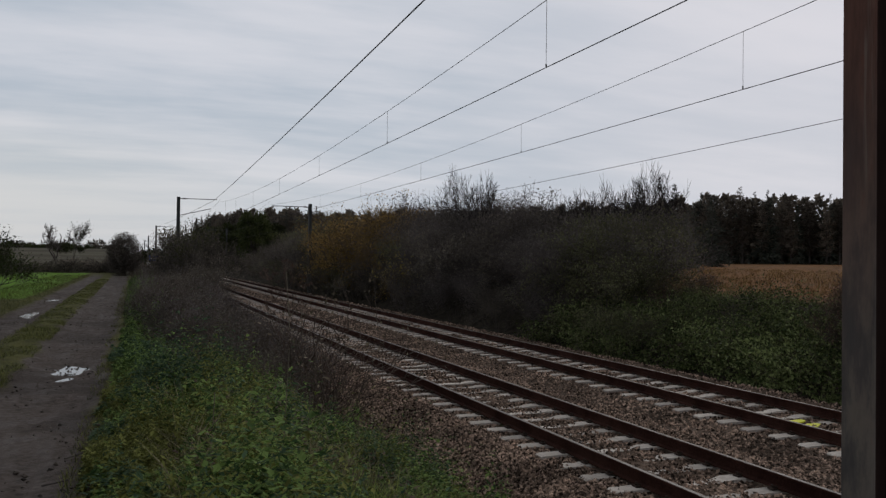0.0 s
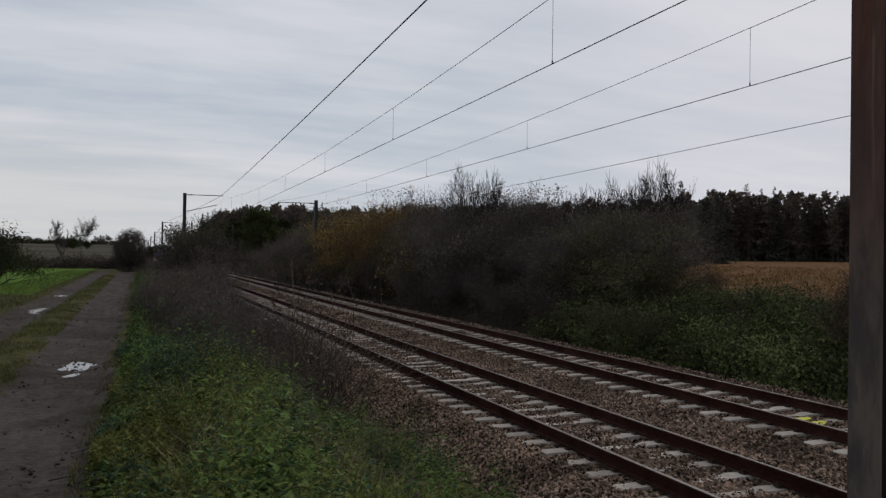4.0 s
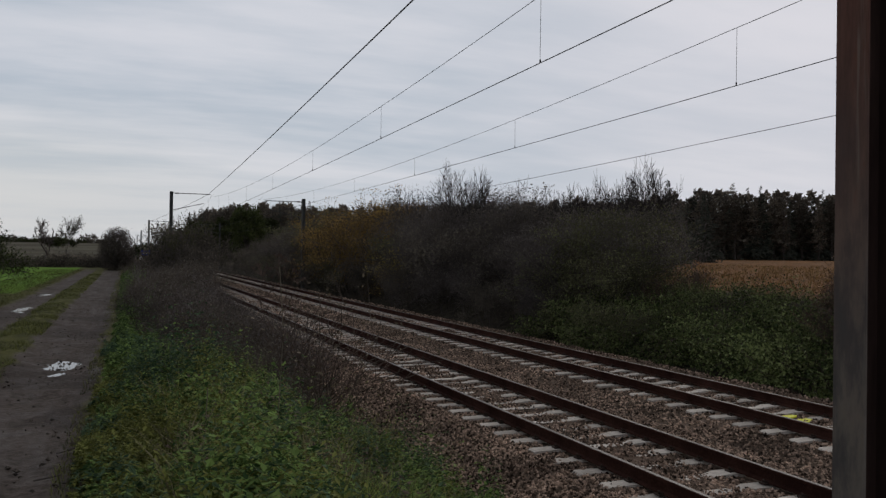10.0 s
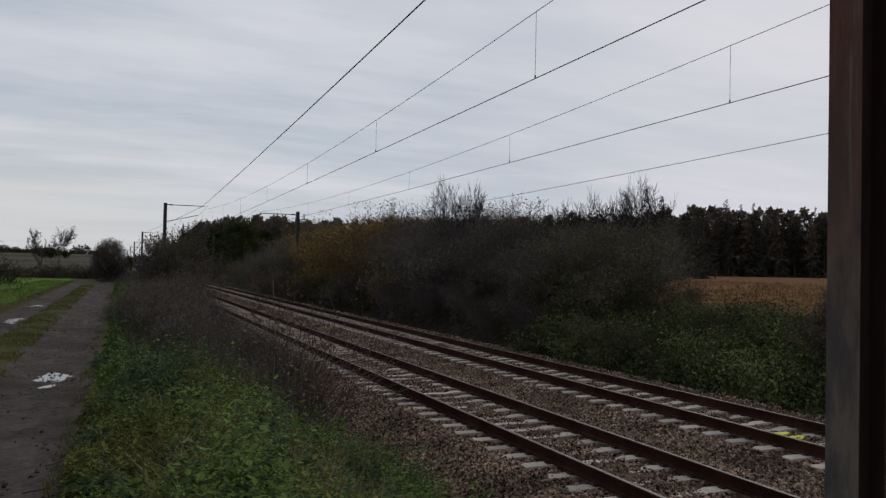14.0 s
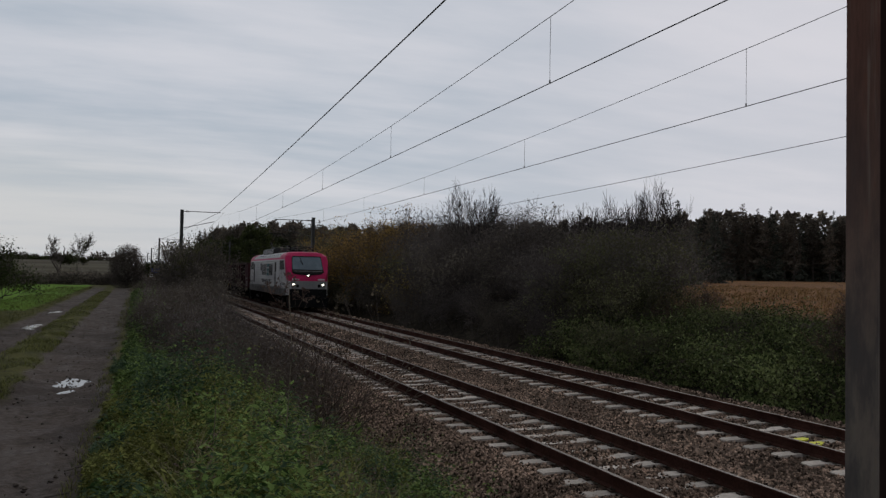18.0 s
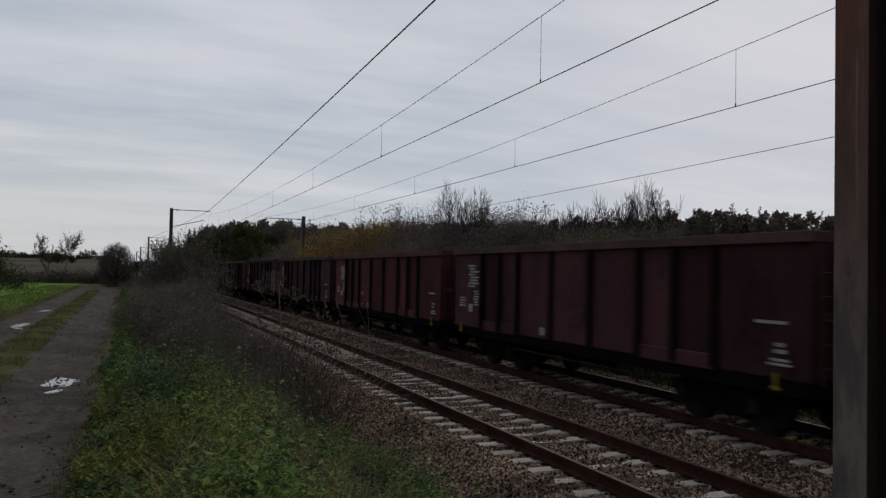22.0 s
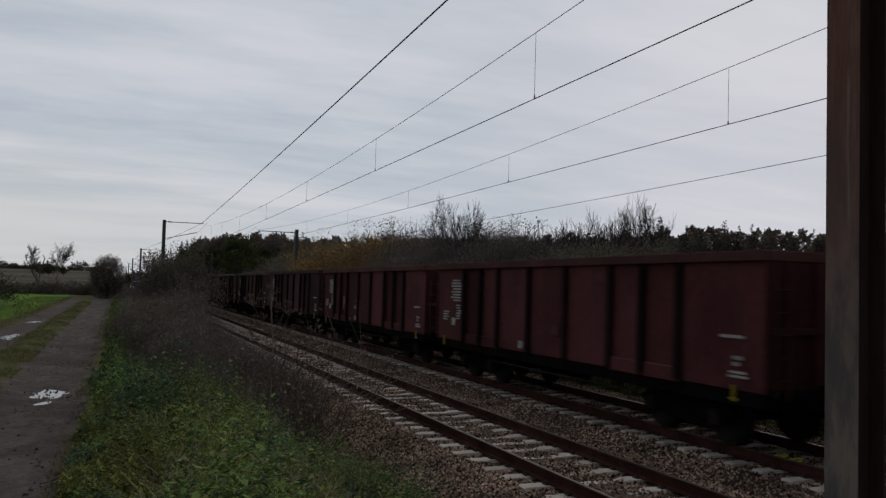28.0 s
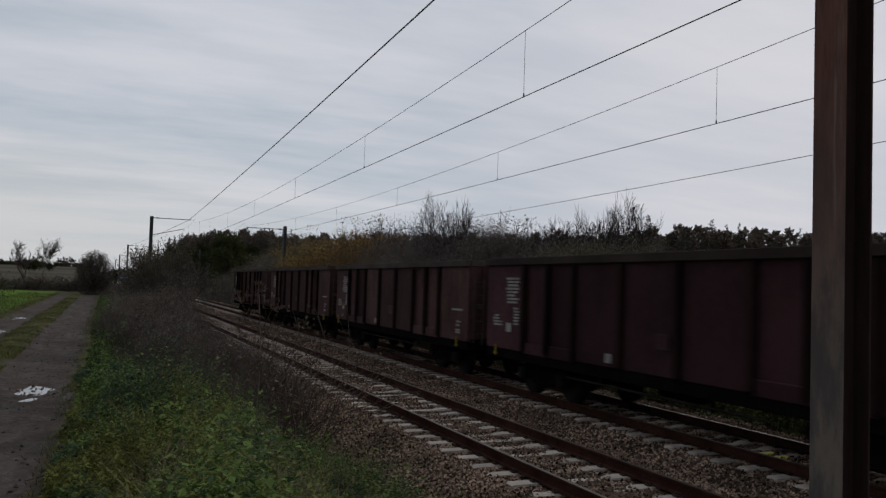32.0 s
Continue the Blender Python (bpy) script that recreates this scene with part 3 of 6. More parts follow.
def clip_mesh():
    bm = boxes(((-0.13, -0.055, -0.182), (-0.065, 0.055, -0.158)), ((0.065, -0.055, -0.182), (0.13, 0.055, -0.158)), bevel=0.006)
    for s in (-1, 1):
        rod(bm, (s * 0.10, 0, -0.16), (s * 0.10, 0, -0.125), 0.016, sides=6)
        rod(bm, (s * 0.055, -0.04, -0.150), (s * 0.12, -0.02, -0.135), 0.009, sides=5)
    mesh = bpy.data.meshes.new("rail_clip")
    bm.to_mesh(mesh)
    mesh.materials.append(CLIP)
    return mesh


def build_tracks():
    sleeper, clip = sleeper_mesh(), clip_mesh()
    rng = random.Random(5)
    for label, x0 in (("railway track on concrete sleepers beside the bank", XN), ("railway track on concrete sleepers beside the thicket", XF)):
        track = thing("railway_track", label, "railway track", "tracks", "structure", (x0, 0, 0))
        for s in (-0.753, 0.753):
            outline = [(p + s, q) for p, q in RAIL]
            rail = part("rail", prism(outline, "y", -40, 420), RAIL_SIDE, track, "rust-brown steel rail")
            part("rail_head", boxes(((s - 0.029, -40, -0.004), (s + 0.029, 420, 0.001))), RAIL_TOP, rail, "worn bright running surface")
        for k in range(-14, 200):
            y = k * PITCH
            block = part("sleeper", sleeper, None, track)
            block.location, block.rotation_euler = (rng.uniform(-0.02, 0.02), y + rng.uniform(-0.015, 0.015), rng.uniform(-0.012, 0.004)), (0, 0, rng.uniform(-0.012, 0.012))
            if 6 <= k <= 46:
                for s in (-0.753, 0.753):
                    part("rail_clip", clip, None, track).location = (s, y, 0)
    rng2 = np.random.default_rng(8)
    # yellow marks sprayed across a sleeper and stones of the far track
    for cx, cy, w, d in ((XF - 0.05, 11.05, 0.62, 0.12), (XF + 0.02, 10.72, 0.5, 0.13)):
        n = 16
        ring = [(cx + w / 2 * math.cos(a) * rng2.uniform(0.8, 1.1), cy + d * math.sin(a) * rng2.uniform(0.6, 1.1) + 0.25 * (math.cos(a) * w / 2)) for a in [2 * math.pi * k / n for k in range(n)]]
        bm = prism(ring, "z", -0.19, -0.166)
        tagged(part("paint_mark", bm, YELLOW), "bright yellow sprayed mark on the sleeper and stones", "paint mark", "paint marks")


build_bed()
build_tracks()
build_stones(4, 130000, 5.5, 31, 1.8, 0.014, 0.030)
build_stones(7, 42000, 36.0, 62, 1.25, 0.022, 0.044)

# ---- masts and wires ----
SPAN = [3.25, 69.2, 135.0, 201.0, 267.0, 333.0]
XL, XR = 3.40, 14.05


def beam(size, z0, z1, web=0.012, flange=0.016):
    """A rolled H beam standing up, its flanges facing east and west."""
    s, f, w = size / 2, flange, web
    out = [(-s, -s), (-s + f, -s), (-s + f, -w), (s - f, -w), (s - f, -s), (s, -s), (s, s), (s - f, s), (s - f, w), (-s + f, w), (-s + f, s), (-s, s)]
    return prism(out, "z", z0, z1)


def arm(mast, x0, x1, z, y=0.0):
    d = 1 if x1 > x0 else -1
    tube = part("cantilever_arm", rods(((x0, y, z), (x1, y, z), 0.03)), MAST, mast)
    part("stay_tube", rods(((x0, y, z - 1.35), (x1 - d * 0.5, y, z - 0.75), 0.026)), MAST, mast)
    part("steady_arm", rods(((x1 - d * 0.9, y, z - 1.25), (x1 + d * 0.25, y, z - 1.5), 0.016)), MAST, mast)
    bm = bmesh.new()
    for k in range(5):
        rod(bm, (x0 + d * (0.22 + k * 0.05), y, z), (x0 + d * (0.25 + k * 0.05), y, z), 0.062)
    part("insulator", bm, INSULATOR, tube)


def build_masts():
    for i, y in enumerate(SPAN):
        size, xl = (0.215, 3.80) if i == 0 else (0.26, XL)
        y = 3.39 if i == 0 else y
        foot = float(ground_z(xl, y))
        mast = thing("catenary_mast", "rust-brown steel H-beam mast on the bank" if i == 0 else "grey steel catenary mast with a cantilever arm", "mast", "catenary masts", at=(xl, y, 0))
        if i == 0:
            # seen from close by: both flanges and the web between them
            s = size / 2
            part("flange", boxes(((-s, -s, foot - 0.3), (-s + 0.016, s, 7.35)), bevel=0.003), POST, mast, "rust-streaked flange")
            # east flange and web carry the recess shade in their colour
            part("flange", boxes(((s - 0.016, -s, foot - 0.3), (s, s, 7.35)), bevel=0.003), POST_SHADE, mast)
            part("web", boxes(((-s + 0.017, -0.008, foot - 0.3), (s - 0.017, 0.008, 7.35))), POST_SHADE, mast, "web of the beam, its shade put in the colour")
        else:
            part("post", beam(size, foot - 0.3, 7.35), MAST, mast)
        part("footing", boxes(((-0.3, -0.3, foot - 0.4), (0.3, 0.3, foot + 0.06)), bevel=0.03), CONCRETE, mast, "concrete footing block")
        arm(mast, 0.1, XN - xl - 0.15, 7.22)
        mast = thing("catenary_mast", "grey steel catenary mast with a cantilever arm", "mast", "catenary masts", at=(XR, y, 0))
        foot = float(ground_z(XR, y))
        part("post", beam(0.26, foot - 0.3, 7.15), MAST, mast)
        part("footing", boxes(((-0.3, -0.3, foot - 0.4), (0.3, 0.3, foot + 0.06)), bevel=0.03), CONCRETE, mast, "concrete footing block")
        arm(mast, -0.1, XF - XR + 0.15, 6.88)


def wire(points, r, name, parent, label=""):
    k = 5
    v = [(x + r * math.cos(2 * math.pi * j / k), y, z + r * math.sin(2 * math.pi * j / k)) for x, y, z in points for j in range(k)]
    if abs(points[0][1] - points[-1][1]) < 0.01:
        v = [(x + r * math.cos(2 * math.pi * j / k), y + r * math.sin(2 * math.pi * j / k), z) for x, y, z in points for j in range(k)]
    f = [[i * k + j, i * k + (j + 1) % k, i * k + k + (j + 1) % k, i * k + k + j] for i in range(len(points) - 1) for j in range(k)]
    return part(name, mesh_from(name, v, f, WIRE), None, parent, label)


def build_wires():
    for kind, x0, ends, low, height in (("near", XN, (5.89, 5.52), 6.36, (-0.09, 0.13)), ("far", XF, (5.87, 5.75), 6.30, (-0.03, 0.0))):
        line = thing("overhead_line", "thin dark catenary with droppers and contact wire", "overhead wire", "overhead lines")
        for i in range(-1, len(SPAN) - 1):
            y0, y1 = (SPAN[i], SPAN[i + 1]) if i >= 0 else (SPAN[0] - 66, SPAN[0])
            turn = 1 if i % 2 == 0 else -1
            xs = [x0 + h for h in height][::turn]
            c0, c1 = ends if i == 0 else ((ends[1], ends[1]) if i > 0 else (ends[0], ends[0]))
            deep = low if i == 0 else low - 0.1
            at = lambda t: xs[0] + (xs[1] - xs[0]) * t
            sag = 0.30 if kind == "near" else 0.62
            low_at = lambda t: c0 + (c1 - c0) * t - sag * t * (1 - t)
            top = []
            for k in range(25):
                t = k / 24
                y = y0 + (y1 - y0) * t
                # the sag hangs a little past the middle of the span
                z = deep + (0.00079 if kind == "near" else 0.00076) * (y - (y0 + 36.5)) ** 2 if i >= 0 else deep + 0.0009 * (y - (y0 + 33)) ** 2
                top.append((at(t), y, z))
            wire(top, 0.0065, "messenger_wire", line)
            wire([(at(t), y0 + (y1 - y0) * t, low_at(t)) for t in [k / 12 for k in range(13)]], 0.0085, "contact_wire", line)
            for y in ([5.2, 12.4, 21.8, 30.8, 40.0, 49.5, 58.5, 65.5] if i == 0 else [y0 + (y1 - y0) * (k + 0.5) / 7 for k in range(7)]):
                t = (y - y0) / (y1 - y0)
                z = deep + (0.00079 if kind == "near" else 0.00076) * (y - (y0 + 36.5)) ** 2 if i >= 0 else deep + 0.0009 * (y - (y0 + 33)) ** 2
                zc = low_at(t)
                wire([(at(t), y, z), (at(t), y, zc)], 0.004, "dropper", line)
                part("clamp", rods(((at(t), y, zc + 0.005), (at(t), y, zc + 0.06), 0.014), sides=5), WIRE, line)
    west = thing("feeder_wire", "thick dark feeder cable strung between mast tops", "overhead wire", "feeder wires")
    for i in range(-1, len(SPAN) - 1):
        y0, y1 = (SPAN[i], SPAN[i + 1]) if i >= 0 else (SPAN[0] - 66, SPAN[0])
        x0, x1 = (4.50, 6.20) if i == 0 else ((6.20, 3.6) if i > 0 else (3.6, 4.50))
        wire([(x0 + (x1 - x0) * t, y0 + (y1 - y0) * t, 7.19 - 0.5 * t * (1 - t)) for t in [k / 16 for k in range(17)]], 0.015, "cable", west)
    east = thing("feeder_wire", "thin dark return cable along the outer masts", "overhead wire", "feeder wires")
    for i in range(-1, len(SPAN) - 1):
        y0, y1 = (SPAN[i], SPAN[i + 1]) if i >= 0 else (SPAN[0] - 66, SPAN[0])
        z0, z1 = (5.86, 5.55) if i == 0 else (5.6, 5.6)
        wire([(14.3, y0 + (y1 - y0) * t, z0 + (z1 - z0) * t - 1.1 * t * (1 - t)) for t in [k / 16 for k in range(17)]], 0.008, "cable", east)


build_masts()
build_wires()

# ---- trees and shrubs ----


def woody(name, label, category, seed, height, stems, depth, leaf, leaf_count, leaf_size, spread=0.8, lift=0.2, kids=3, thick=0.03, bark=None, puff=0.25, base=0.25, lean=0.25, up=0.2, slim=0.32, wander=0.18, cover=1.0, bald=0.0, fine=0.011):
    """A shrub or broadleaf tree: dividing stems from the ground and leaves gathered about the twig ends."""
    rng = np.random.default_rng(seed)
    bars, tips = [], []
    for _ in range(stems):
        a = rng.uniform(0, 2 * np.pi)
        start = (math.cos(a) * base * rng.random(), math.sin(a) * base * rng.random(), -0.15)
        way = np.array([math.cos(a) * lean * rng.uniform(0.2, 1.6), math.sin(a) * lean * rng.uniform(0.2, 1.6), 1.0])
        way /= np.linalg.norm(way)
        grow(rng, start, way, height * rng.uniform(0.42, 0.58), thick * rng.uniform(0.7, 1.2), depth, bars, tips, spread, lift, kids, wander, fine)
    top = max(b[2] for _, b, _, _ in bars)
    scale = height / top
    bars = [(a * scale, b * scale, r, q) for a, b, r, q in bars]
    tips = np.array(tips) * scale
    ob = thing(name, label, category)
    v, f = tubes(bars, 4 if thick > 0.05 else 3)
    if leaf_count:
        tagged(part("branchwork" if stems > 2 else "trunk", mesh_from("branchwork", v, f, bark or TWIG), None, ob), kind="stuff" if stems > 2 else "")
    else:
        stout = np.array([r > thick * 0.42 for _, _, r, _ in bars])
        part("trunk", mesh_from("trunk", *tubes([b for b, s in zip(bars, stout) if s], 6), bark or TWIG), None, ob)
        part("crown", mesh_from("crown", *tubes([b for b, s in zip(bars, stout) if not s], 3), bark or TWIG), None, ob)
    if leaf_count:
        if cover < 1.0:
            tips = tips[tips[:, 2] < height * cover]
        share = 1.0 - np.clip(tips[:, 2] / height - 0.55, 0, 1) * 2.2 * bald
        tips = tips[rng.random(len(tips)) < np.clip(share, 0.03, 1)]
        share = rng.random(len(tips)) ** 2 + 0.12
        pick = tips[rng.choice(len(tips), leaf_count, p=share / share.sum())] + np.clip(rng.normal(size=(leaf_count, 3)), -1.5, 1.5) * puff * np.array([1, 1, 0.7])
        pick[:, 2] = np.maximum(pick[:, 2], 0.02)
        part("foliage", leaf_mesh("foliage", rng, pick, leaf_size, leaf, up, slim), None, ob)
    return ob


def conifer(seed, height, needles, tiers=24, width=0.2, bare=0.0):
    """A spruce or pine: a straight trunk, whorls of drooping boughs, each a fan of needle sprays."""
    rng = np.random.default_rng(seed)
    ob = thing("conifer", "dark conifer in the plantation edge", "tree", "conifers of the plantation")
    bars = [((0, 0, -0.3), (0, 0, height * 0.55), height * 0.014, height * 0.009), ((0, 0, height * 0.55), (0, 0, height), height * 0.009, 0.01)]
    pts, alo, acr = [], [], []
    for i in range(tiers):
        t = bare + (1 - bare) * (i / (tiers - 1)) ** 0.95
        z = height * (0.04 + 0.93 * t)
        taper = (1.04 - t) ** 0.85 if bare == 0 else (1.03 - t) ** 0.6 * min(1.0, 0.55 + 2 * (t - bare))
        reach = height * width * taper * rng.uniform(0.7, 1.2)
        for k in range(rng.integers(6, 9)):
            a = rng.uniform(0, 2 * np.pi)
            r = max(reach * rng.uniform(0.55, 1.15), 0.25)
            d = np.array([math.cos(a), math.sin(a), -0.22 + 0.6 * t])
            p0 = np.array([0, 0, z + rng.uniform(-0.3, 0.3)])
            for s in np.linspace(0.1, 0.95, 5):
                for _ in range(3):
                    pts.append(p0 + d * r * s)
                    way = d * 0.9 + rng.normal(size=3) * 0.5 + np.array([0, 0, -0.15])
                    way = way / np.linalg.norm(way) * max(r, 0.5) * rng.uniform(0.32, 0.6) * (1.15 - 0.5 * s)
                    alo.append(way)
                    acr.append(np.cross(way, random_ways(rng, 1)[0]) * 0.17)
    v, f = tubes(bars, 4)
    part("trunk", mesh_from("trunk", v, f, TWIG), None, ob)
    v, f = blades(np.array(pts), np.array(alo), np.array(acr))
    part("crown", mesh_from("crown", v, f, needles), None, ob)
    return ob


def stand(proto, places, rng, squash=(0.85, 1.15), sink=0.1):
    """The first place takes the plant itself, the others copies of it, turned and a little larger or smaller."""
    for k, (x, y, s) in enumerate(places):
        z = float(ground_z(x, y)) - sink
        w = s * rng.uniform(*squash)
        m = pose(x, y, z, 0, 0, rng.uniform(0, 360)) @ Matrix.Diagonal((w, w, s, 1))
        if k == 0:
            first = m
        else:
            copy_thing(proto, m)
    proto.matrix_basis = first


rng = random.Random(21)
THICKET = "shrubs of the thicket"

# the thicket along the far side of the line
def round_tree(seed, label, height, half, leaves, size, material, low=0.12):
    """A close round-headed tree: trunk, limbs and a thick uneven dome of leaves in billows."""
    r = np.random.default_rng(seed)
    ob = thing("tree", label, "tree")
    bars = [(np.array((0, 0, -0.2)), np.array((0, 0, height * 0.35)), height * 0.022, height * 0.016)]
    heads = []
    for _ in range(46):
        d = random_ways(r, 1, 0.35)[0]
        tip = np.array((d[0] * half, d[1] * half, height * (0.5 + 0.42 * d[2]))) * np.array((0.85, 0.85, 1.0)) * r.uniform(0.8, 1.0)
        tip[2] = max(tip[2], height * low)
        bars.append((np.array((0, 0, height * r.uniform(0.15, 0.4))), tip, height * 0.008, height * 0.002))
        heads.append((tip, half * r.uniform(0.22, 0.4)))
    v, f = tubes(bars, 4)
    part("trunk", mesh_from("trunk", v, f, TWIG), None, ob)
    at = r.integers(0, len(heads), leaves)
    way = random_ways(r, leaves, 0.25) * (r.random(leaves) ** 0.4)[:, None]
    pts = np.array([heads[k][0] for k in at]) + way * np.array([heads[k][1] for k in at])[:, None]
    pts[:, 2] = np.maximum(pts[:, 2], 0.1)
    part("foliage", leaf_mesh("foliage", r, pts, size, material, 0.1, 0.34), None, ob)
    return ob


kinds = []
kinds.append(woody("shrub", "dense grey-brown leafless blackthorn shrub by the line", "shrub", 31, 4.7, 8, 3, TWIG_DARK, 6800, 0.19, 0.85, 0.14, 2.6, 0.035, puff=0.22, bald=0.6, fine=0.008, base=0.9, lean=0.4, up=0.4, slim=0.05))
kinds.append(woody("shrub", "dark twiggy shrub with dull leaves by the line", "shrub", 32, 4.4, 8, 3, LEAF_DULL, 5200, 0.10, 0.8, 0.15, 2.5, 0.03, fine=0.008, puff=0.24, base=1.0, lean=0.45))
kinds.append(woody("shrub", "olive-green leafy shrub by the line", "shrub", 33, 4.1, 8, 3, LEAF_OLIVE, 5600, 0.10, 0.9, 0.1, 2.5, 0.03, fine=0.008, puff=0.24, bald=0.5, base=0.9, lean=0.45))
kinds.append(woody("shrub", "russet-leaved autumn shrub by the line", "shrub", 34, 4.7, 8, 3, LEAF_RUST, 5600, 0.10, 0.8, 0.15, 2.5, 0.03, fine=0.008, puff=0.22, bald=0.7, base=0.9, lean=0.4))
kinds.append(woody("shrub", "yellowing shrub beside the line", "shrub", 35, 4.4, 6, 3, LEAF_GOLD, 1100, 0.13, 0.8, 0.2, 3, 0.03, puff=0.25, base=0.6, lean=0.35))
kinds.append(woody("tree", "bare tree with fanning twigs rising from the thicket", "tree", 36, 5.4, 3, 4, None, 0, 0.1, 0.8, 0.30, 2.8, 0.055, BARE, base=0.5, lean=0.3, wander=0.2, fine=0.0105))
kinds.append(round_tree(37, "dense dark evergreen tree by the line", 8.0, 2.7, 9000, 0.26, LEAF_EVER))
kinds.append(woody("shrub", "dense dull undergrowth inside the thicket", "shrub", 38, 3.1, 11, 2, TWIG_DARK, 6000, 0.16, 0.9, 0.1, 3, 0.025, puff=0.35, base=1.2, lean=0.5, up=0.3, slim=0.07))
for ob in kinds[:5] + kinds[7:]:
    tagged(ob, group=THICKET)
spots = [[] for _ in kinds]
for row, x0 in enumerate((14.6, 16.2, 17.9, 19.8)):
    y = x0 * 1.303 + (2.0, 2.0, 2.2, 3.4)[row]
    while y < (90 if x0 < 18 else 104):
        lie = x0 / y
        if 0.225 < lie < 0.325 and row < 3:
            k = rng.choice((1, 2, 1, 3)) if row == 0 else rng.choice((3, 3, 3, 3, 3, 2))
        else:
            k = rng.choice((2, 2, 2, 2, 1) if lie > 0.56 else (0, 0, 0, 1, 1) if lie > 0.325 else (1, 1, 2, 0))
        tall = (0.62, 0.86, 0.93, 0.95)[row] * rng.uniform(0.82, 1.1) * (1.0 + 0.24 * step(y, 42, 56) + 0.12 * step(y, 60, 105)) * (1.0 + 0.16 * math.sin(y * 0.55) * math.sin(y * 0.21 + 1.0)) * (0.60 + 0.40 * step(y, 23, 37))
        spots[k].append((x0 + rng.uniform(-0.5, 0.5), y, float(tall)))
        y += rng.uniform(1.7, 2.5) * (1 + 0.6 * float(step(y, 50, 110)))
y = 25.6
while y < 100:
    spots[7] += [(17.0 + rng.uniform(-0.6, 0.6), y, rng.uniform(0.8, 1.1)), (19.4 + rng.uniform(-0.6, 0.6), y + 2.6, rng.uniform(0.9, 1.2))]
    y += rng.uniform(1.9, 2.5) * (1 + 0.6 * float(step(y, 50, 110)))
spots[4] += [(14.6, 62.5, 0.85), (15.0, 65.0, 0.9), (14.8, 47.0, 0.8)]
spots[5] += [(17.7, 42.0, 1.24), (18.4, 43.2, 1.16), (21.9, 32.0, 1.05), (22.9, 32.6, 1.10), (21.2, 33.0, 0.94), (20.2, 34.2, 0.95), (19.3, 34.6, 0.90), (18.6, 36.2, 0.86), (23.6, 34.0, 0.9), (17.6, 55.0, 0.78)]
spots[6] += [(16.1, 118.0, 1.22), (20.5, 131.0, 0.95), (18.5, 140.0, 0.9), (15.8, 136.0, 0.9), (17.0, 150.0, 1.1), (16.0, 166.0, 1.1), (15.0, 184.0, 1.3), (17.0, 195.0, 1.2)]
spots[2] += [(15.7, 24.6, 0.66), (16.6, 25.4, 0.76), (17.6, 26.2, 0.76), (18.4, 27.4, 0.8), (16.2, 27.0, 0.74), (17.0, 28.6, 0.86), (19.0, 28.8, 0.84)]
spots[1] += [(14.9, 92.0, 0.8), (14.8, 97.0, 0.85), (15.0, 103.0, 0.9), (14.9, 109.0, 0.95), (16.8, 106.0, 0.9), (15.2, 126.0, 1.2), (15.6, 140.0, 1.3)]
spots[6] += [(18.6, 74.0, 0.62), (17.6, 68.0, 0.55)]
for k, (ob, places) in enumerate(zip(kinds, spots)):
    stand(ob, places, rng, (0.58, 0.74) if k == 5 else (0.85, 1.15))

# low brambles over the cutting's side where the ploughland shows above them
brambles = [woody("bramble_bush", "low dark-green bramble bush on the cutting side", "shrub", 41, 1.5, 12, 2, LEAF_BRAMBLE, 3200, 0.098, 1.0, -0.15, 3, 0.012, DEADWOOD, 0.22, 0.12, 1.2, fine=0.006),
            woody("bramble_bush", "low bramble bush with dead stems below", "shrub", 42, 1.35, 12, 2, LEAF_BRAMBLE, 3000, 0.095, 1.0, -0.1, 3, 0.012, DEADWOOD, 0.22, 0.12, 1.25, fine=0.006),
            woody("shrub", "reddish-brown bare shrub at the field edge", "shrub", 43, 2.2, 9, 3, LEAF_LITTER, 1900, 0.13, 0.8, 0.2, 3, 0.014, DEADWOOD, 0.2, 0.6, 0.5, up=0.4, slim=0.06, fine=0.008)]
for ob in brambles:
    tagged(ob, group="brambles on the cutting side")
spots = [[], [], []]
for x0 in (14.5, 15.4, 16.3, 17.2):
    y = 4.0
    while y < 27:
        s = rng.uniform(0.7, 1.05) * (0.95 if x0 < 15.5 else 0.72)
        spots[rng.choice((0, 1))].append((x0 + rng.uniform(-0.35, 0.35), y, s))
        y += rng.uniform(1.2, 1.7)
spots[2] += [(16.4, 12.8, 1.3), (15.8, 13.6, 0.85), (16.2, 14.3, 0.8), (16.5, 22.9, 0.6), (16.9, 15.0, 0.75), (17.3, 13.6, 1.3), (17.6, 22.4, 0.5), (16.7, 12.2, 1.35), (17.6, 16.6, 0.4)]
for ob, places in zip(brambles, spots):
    stand(ob, places, rng)

